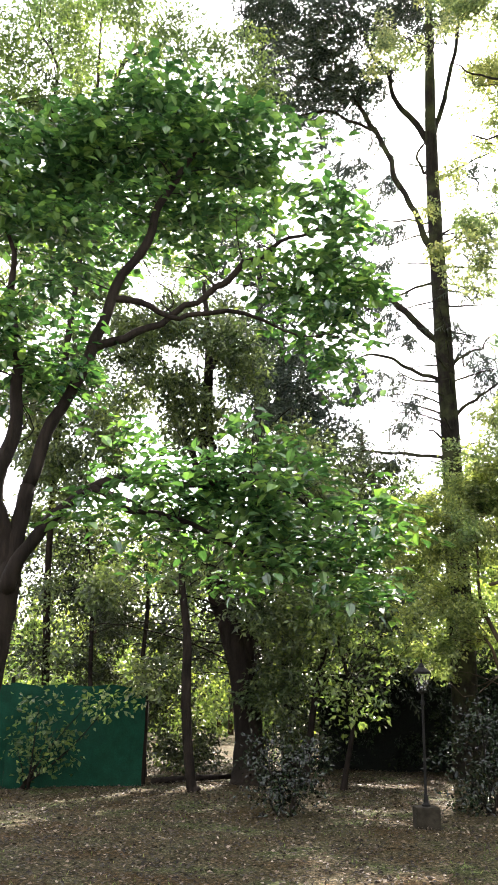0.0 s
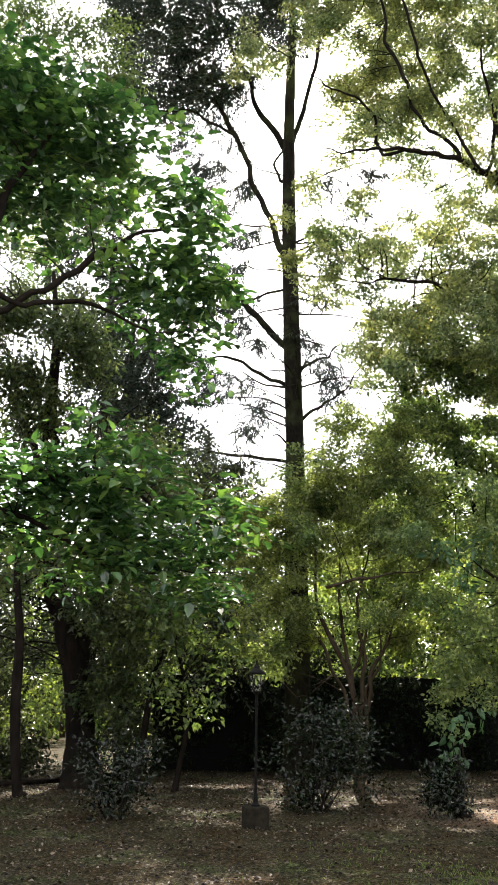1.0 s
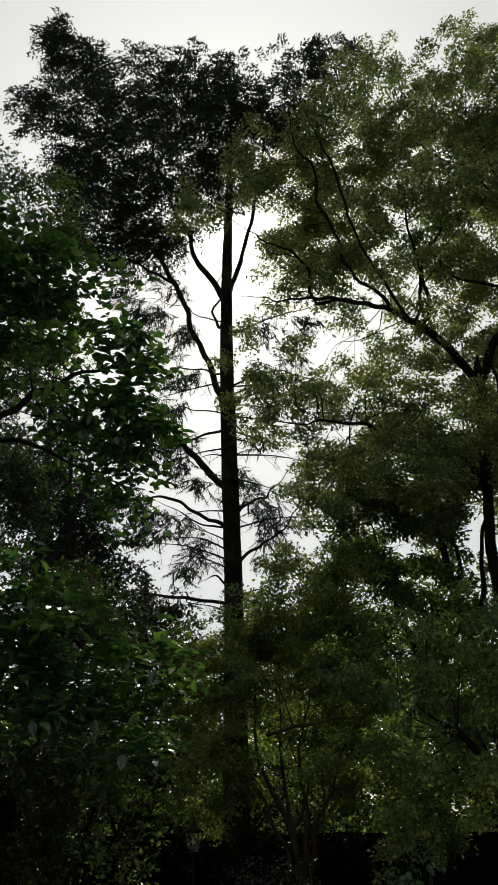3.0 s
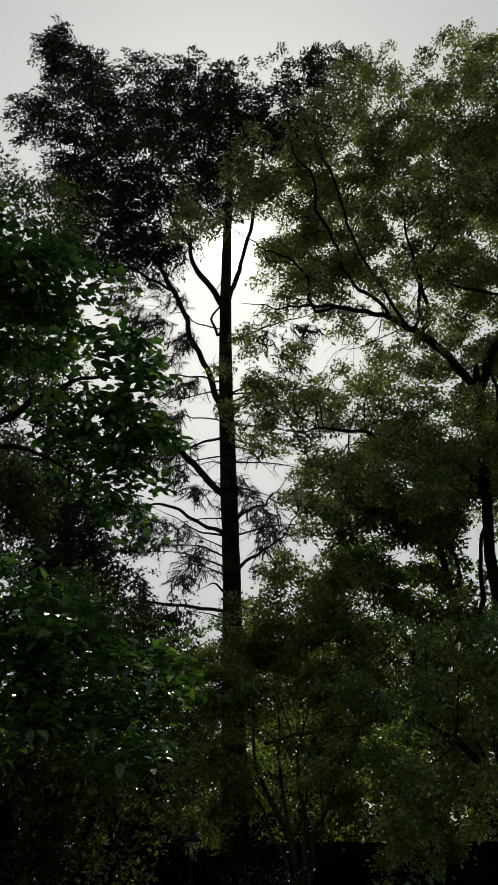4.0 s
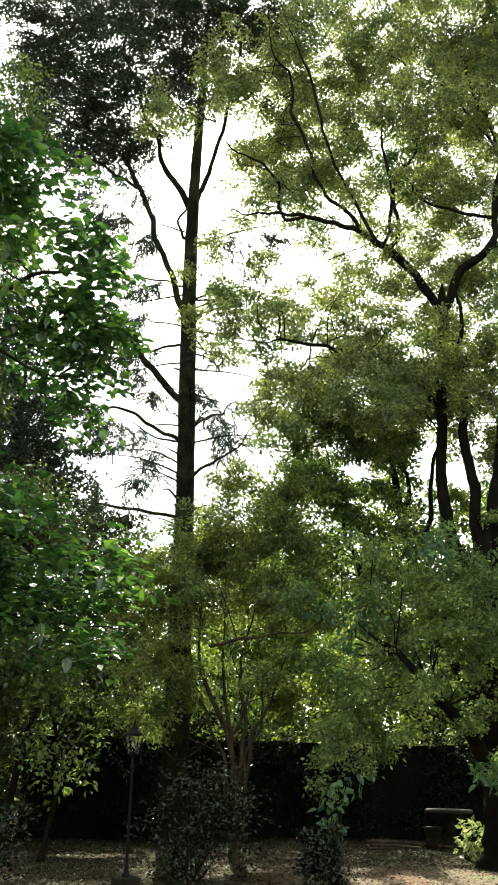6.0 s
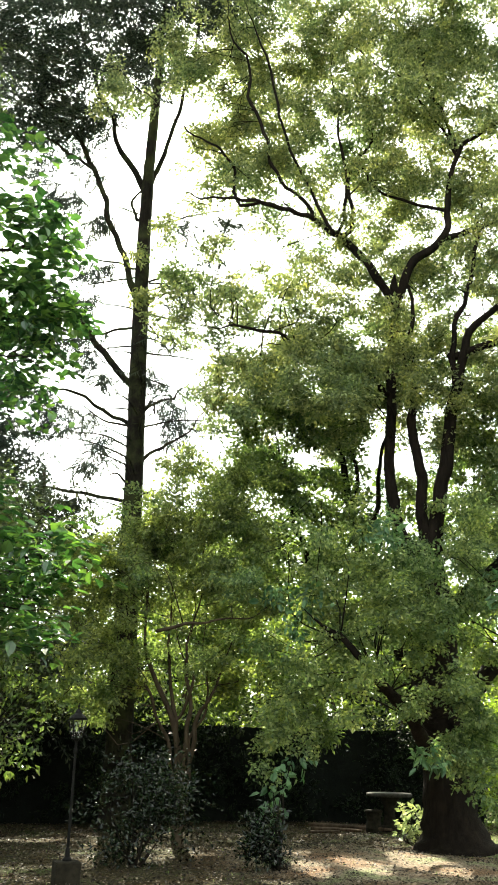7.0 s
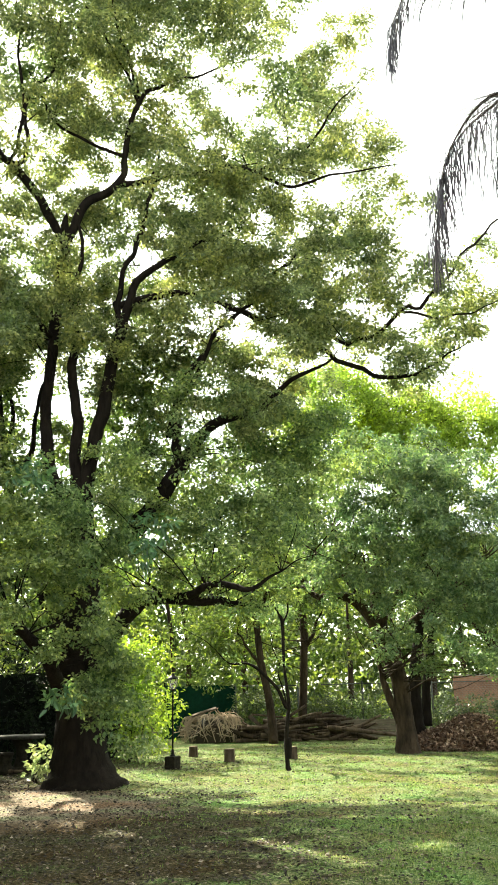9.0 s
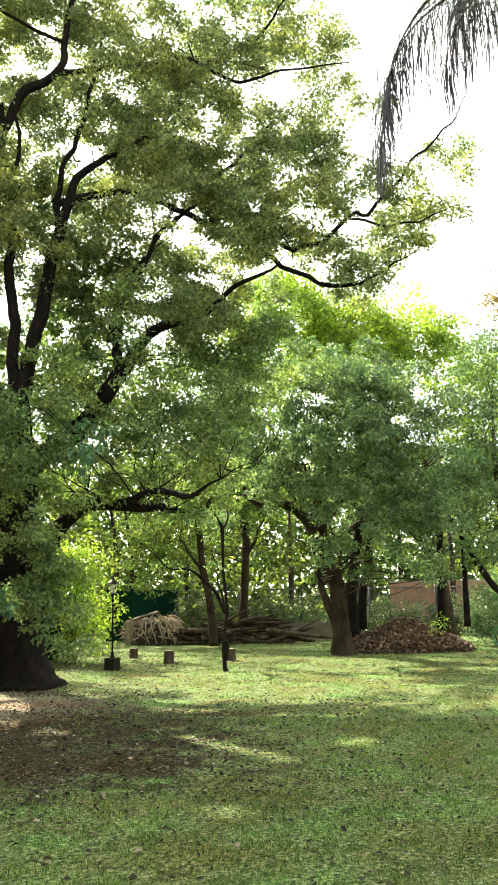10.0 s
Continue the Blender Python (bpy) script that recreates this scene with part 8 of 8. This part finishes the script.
for k, (a, b, thick) in enumerate((((4.75, 22.45, 0.05), (6.25, 21.2, 0.05), 0.05), ((4.5, 21.5, 0.045), (5.5, 21.0, 0.04), 0.04), ((4.3, 20.8, 0.03), (5.0, 20.9, 0.035), 0.03))):
    ob = thing("fallen_branch", ((a[0] + b[0]) / 2, (a[1] + b[1]) / 2, 0), "thin reddish-brown fallen branch lying on leaf litter", "branch", "fallen branches")
    mid = tuple((p + q) / 2 + d for p, q, d in zip(a, b, (0.06, 0.05, 0.0)))
    stick = child("wood", tube_mesh("wood", [spline([(*a, thick), (*mid, thick * 0.9), (*b, thick * 0.6)], 6)], WOOD_CUT, 8, 60 + k, 0.08), ob)
    stick.data.transform(Matrix.Translation(ob.location).inverted())


def log_pile():
    ob = thing("log_pile", (17.7, 27.4, 0), "long heap of cut branches and logs", "log pile", "", "", -40)
    rng = np.random.default_rng(6)
    for i in range(62):
        length = rng.uniform(0.9, 2.8)
        x = rng.uniform(-2.0, 2.0)
        level = rng.random() ** 1.4
        z = 0.07 + 0.75 * level * (1 - (x / 2.5) ** 2)
        y = rng.uniform(-0.45, 0.45) * (1 - 0.5 * level)
        a = rng.normal(0, 0.38)
        tilt = rng.normal(0, 0.2)
        r = rng.uniform(0.025, 0.085)
        d = np.array([math.cos(a), math.sin(a), tilt]) * length / 2
        bend = rng.standard_normal(3) * 0.05
        p = [np.array([x, y, z]) + d * k + bend * (1 - k * k) for k in (-1, -0.3, 0.4, 1)]
        rows = spline([(*(q * (1, 1, 1) + (0, 0, max(0, 0.05 - q[2]))), r * (1.1 - 0.15 * j)) for j, q in enumerate(p)], 3)
        child("log", tube_mesh("log", [rows], WOOD_CUT if i % 3 else BARK_RIGHT, 7, i, 0.05), ob)


log_pile()


def brush_pile():
    at = (15.2, 29.4, 0)
    ob = thing("brush_pile", at, "heap of dry palm fronds and sticks, straw-coloured", "brush pile", "", "", -25)
    rng = np.random.default_rng(16)
    rows = []
    for i in range(330):
        a, u = rng.uniform(0, 2 * math.pi), rng.random() ** 0.5
        x, y = 0.95 * u * math.cos(a), 0.65 * u * math.sin(a)
        c = np.array([x, y, rng.uniform(0.45, 1.0) * (1.0 - 0.55 * u ** 3)])
        d = unit(rng.standard_normal(3) * (1, 0.8, 0.3)) * rng.uniform(0.15, 0.5)
        lo, hi = c - d, c + d
        lo[2], hi[2] = max(0.03, lo[2] - 0.1), max(0.03, hi[2] - 0.1)
        w = rng.choice([0.007, 0.011, 0.018])
        rows.append(spline([(*lo, w * 0.6), (*(c + rng.standard_normal(3) * 0.06), w), (*hi, w * 0.6)], 3))
    for i in range(95):
        a = rng.uniform(0, 2 * math.pi)
        ca, sa = math.cos(a), math.sin(a)
        top = np.array([0.55 * ca, 0.4 * sa, 0.92]) * rng.uniform(0.75, 1.05)
        knee = np.array([rng.uniform(0.8, 1.0) * ca, rng.uniform(0.6, 0.75) * sa, rng.uniform(0.6, 0.85)])
        b = a + rng.normal(0, 0.22)
        foot = np.array([1.12 * math.cos(b), 0.85 * math.sin(b), 0.0]) * rng.uniform(0.8, 1.1) + (0, 0, rng.choice([0.02, 0.02, 0.2, 0.4]))
        w = rng.uniform(0.008, 0.022)
        child("stick", tube_mesh("stick", [spline([(*top, w * 0.7), (*knee, w), (*foot, w * 0.6)], 4)], STRAW, 5, i), ob)
    tagged(child("dry_frond", tube_mesh("dry_frond", rows, STRAW, 4, 3), ob), kind="stuff")
    bm = bmesh.new()
    lathe(bm, [(0.72, -0.05), (0.76, 0.3), (0.66, 0.55), (0.45, 0.72), (0.2, 0.80)], 18, 0.08, rng)
    part("core", bm, LITTER, ob, "packed dark brush")
    bm = bmesh.new()
    box(bm, -0.45, 0.45, -0.13, 0.13, -0.02, 0.02, 0.006)
    bm.transform(pose(-0.3, -0.3, 0.99, 10, -16, 6))
    part("board", bm, WOOD_CUT, ob, "weathered board lying on top")


brush_pile()


def leaf_heap():
    at = (18.86, 20.61, 0)
    rng = np.random.default_rng(19)
    n = 26000
    u, a = rng.random(n) ** 0.5, rng.random(n) * 2 * math.pi
    turn = radians(-36)
    lx, ly = 1.95 * u * np.cos(a), 1.3 * u * np.sin(a)
    z = 0.74 * (1 - u ** 1.6) * (1 + 0.12 * np.sin(lx * 3 + 1)) + 0.03 * rng.random(n)
    p = np.stack([at[0] + lx * math.cos(turn) - ly * math.sin(turn), at[1] + lx * math.sin(turn) + ly * math.cos(turn), z], 1)
    s = 0.7 + 0.7 * rng.random(n)
    v, f = leaf_arrays(p, unit(rng.standard_normal((n, 3)) * (1, 1, 0.6)), unit(rng.standard_normal((n, 3)) + (0, 0, 1.0)), 0.13 * s, 0.07 * s)
    tagged(new("leaf_heap", mesh_of("leaf_heap", v, f, HEAP)), "raked heap of reddish-brown dry leaves", "leaf heap", "", "stuff")
    bm = bmesh.new()
    lathe(bm, [(1.0, -0.1), (0.9, 0.08), (0.7, 0.29), (0.45, 0.46), (0.2, 0.60), (0.05, 0.64)], 26, 0.03, rng)
    me = bpy.data.meshes.new("heap_core")
    bm.to_mesh(me)
    bm.free()
    me.materials.append(HEAP)
    core = new("heap_core", me)
    core.matrix_world = pose(*at, 0, 0, -36) @ Matrix.Diagonal((1.9, 1.25, 1, 1))
    tagged(core, "packed dark leaves inside the raked heap", "leaf heap", "", "stuff")


leaf_heap()


FERN_LEAVES_A = [(19.1, 19.4, 0.8, 0.15, 0.17), (19.0, 19.5, 0.7, 0.13, 0.12), (19.1, 19.4, 0.7, 0.13, 0.10)]
FERN_LEAVES = FERN_LEAVES_A

shrub("fern", (19.46, 19.48, 0), "bright green fern on the leaf heap", LEAF_LIME, FERN_LEAVES, 217, 3, leaf=(0.16, 0.04), per_area=420, twig=0.2, per=6, droop=0.2, gap=-9)


def hose_coil():
    ob = thing("hose_coil", (21.46, 19.09, 0), "coiled pale green garden hose leaning on a bush", "hose", "", "", -50)
    rows = []
    for k in range(4):
        rows.append([(0.30 * math.cos(t) * (1 + 0.03 * k), -0.02 * k + 0.08 * math.sin(t), 0.32 + (0.30 + 0.01 * k) * math.sin(t), 0.013) for t in np.linspace(0, 2 * math.pi, 33)])
    child("hose", tube_mesh("hose", rows, HOSE, 6), ob)


hose_coil()


def fallen(name, label, rows, mat):
    ob = thing(name, (rows[0][0], rows[0][1], 0), label, "branch")
    child("wood", tube_mesh("wood", [spline(rows, 5)], mat, 8, 3, 0.06), ob).data.transform(Matrix.Translation((rows[0][0], rows[0][1], 0)).inverted())


fallen("fallen_branch", "long dead branch lying on the litter", [(4.70, 22.72, 0.03, 0.03), (5.38, 22.17, 0.06, 0.028), (6.24, 22.27, 0.04, 0.018)], WOOD_CUT)
# dark tube added in place of the shadow line at the cloth's base
fallen("shadow_strip", "long dark strip added for the shadow line along the bed", [(-5.7, 17.7, 0.03, 0.06), (-4.6, 19.2, 0.04, 0.055), (-3.2, 21.6, 0.03, 0.045)], BARK_DARK)


# ---- palm whose fronds hang into view ----
def palm():
    base = (8.6, 5.2, 0)
    ob = thing("palm_tree", base, "tall palm with long drooping feather fronds", "palm")
    back = Matrix.Translation(base).inverted()
    top = (8.62, 5.36, 8.38)
    rows = spline([(base[0], base[1], -0.1, 0.26), (base[0] + 0.05, base[1], 1.0, 0.2), ((base[0] + top[0]) / 2, (base[1] + top[1]) / 2, top[2] * 0.55, 0.17), (top[0], top[1], top[2], 0.16)], 6)
    child("trunk", tube_mesh("trunk", [rows], BARK_RIGHT, 14, 2, 0.04), ob).data.transform(back)
    rng = np.random.default_rng(33)
    fronds = [[(8.49, 5.4, 8.41, 0.04), (7.81, 6.08, 8.33, 0.03), (7.21, 6.83, 8.02, 0.02), (6.84, 7.22, 7.57, 0.01), (6.69, 7.36, 6.93, 0.01), (6.61, 7.43, 6.28, 0)],
              [(8.55, 5.31, 9.24, 0.03), (7.78, 6.15, 9.67, 0.02), (7.15, 6.92, 9.96, 0.02), (6.68, 7.41, 9.94, 0.01), (6.46, 7.61, 9.47, 0.01), (6.39, 7.68, 9.08, 0)],
              [(8.49, 5.4, 8.41, 0.03), (7.76, 5.45, 7.43, 0.02), (7.51, 5.82, 6.7, 0.01), (7.4, 5.97, 5.9, 0.01), (7.34, 6.05, 5.21, 0)],
              [(8.49, 5.4, 8.48, 0.03), (7.88, 5.63, 8.44, 0.02), (7.59, 6.04, 8.47, 0.02), (7.34, 6.37, 8.32, 0.01), (7.18, 6.56, 8.04, 0.01), (7.1, 6.64, 7.8, 0)],
              [(6.74, 5.51, 7.30, 0.03), (6.76, 6.12, 7.59, 0.02), (6.77, 6.71, 7.75, 0.02), (6.73, 7.18, 7.45, 0.01), (6.67, 7.37, 6.93, 0.01), (6.66, 7.52, 6.37, 0)],
              [(6.49, 5.17, 6.65, 0.03), (6.64, 5.63, 7.14, 0.02), (6.71, 6.03, 7.33, 0.01), (6.70, 6.35, 7.15, 0.01), (6.68, 6.52, 6.80, 0)]]
    for row in fronds:
        row = [(*top, 0.04)] + list(row)
        path = spline(row, 10)
        fr = child("frond", tube_mesh("frond", [path], BARK_RIGHT, 6), ob)
        fr.data.transform(back)
        c = path[12:, :3]
        t = unit(np.gradient(c, axis=0))
        idx = np.repeat(np.arange(len(c)), 4)
        n = len(idx)
        sgn = np.where(np.arange(n) % 2, 1.0, -1.0)[:, None]
        side = unit(np.cross(t[idx], (0, 0, 1)))
        far = (idx / len(c))[:, None]
        start = c[idx] + t[idx] * rng.uniform(-0.06, 0.06, (n, 1))
        length = (1.3 - 0.6 * far) * rng.uniform(0.6, 1.15, (n, 1))
        d1 = unit(side * sgn * 0.7 + t[idx] * 0.6 + np.array([0, 0, -0.55]) + rng.standard_normal((n, 3)) * 0.2)
        d2 = unit(side * sgn * 0.12 + t[idx] * 0.15 + np.array([0, 0, -1.3]) + rng.standard_normal((n, 3)) * 0.12)
        w = 0.006
        across = unit(np.cross(d1, (0, 0, 1)))
        p1 = start + d1 * length * 0.45
        p2 = p1 + d2 * length * 0.55
        v = np.stack([start - across * w * 0.5, start + across * w * 0.5, p1 + across * w, p1 - across * w, p2], 1).reshape(-1, 3)
        k = np.arange(n)[:, None] * 5
        f = np.vstack([k + [0, 1, 2], k + [0, 2, 3], k + [3, 2, 4]])
        tagged(child("blade_fringe", mesh_of("blade_fringe", v, f, PALM_LEAF), fr, "narrow hanging blades"), kind="stuff").data.transform(back)


palm()
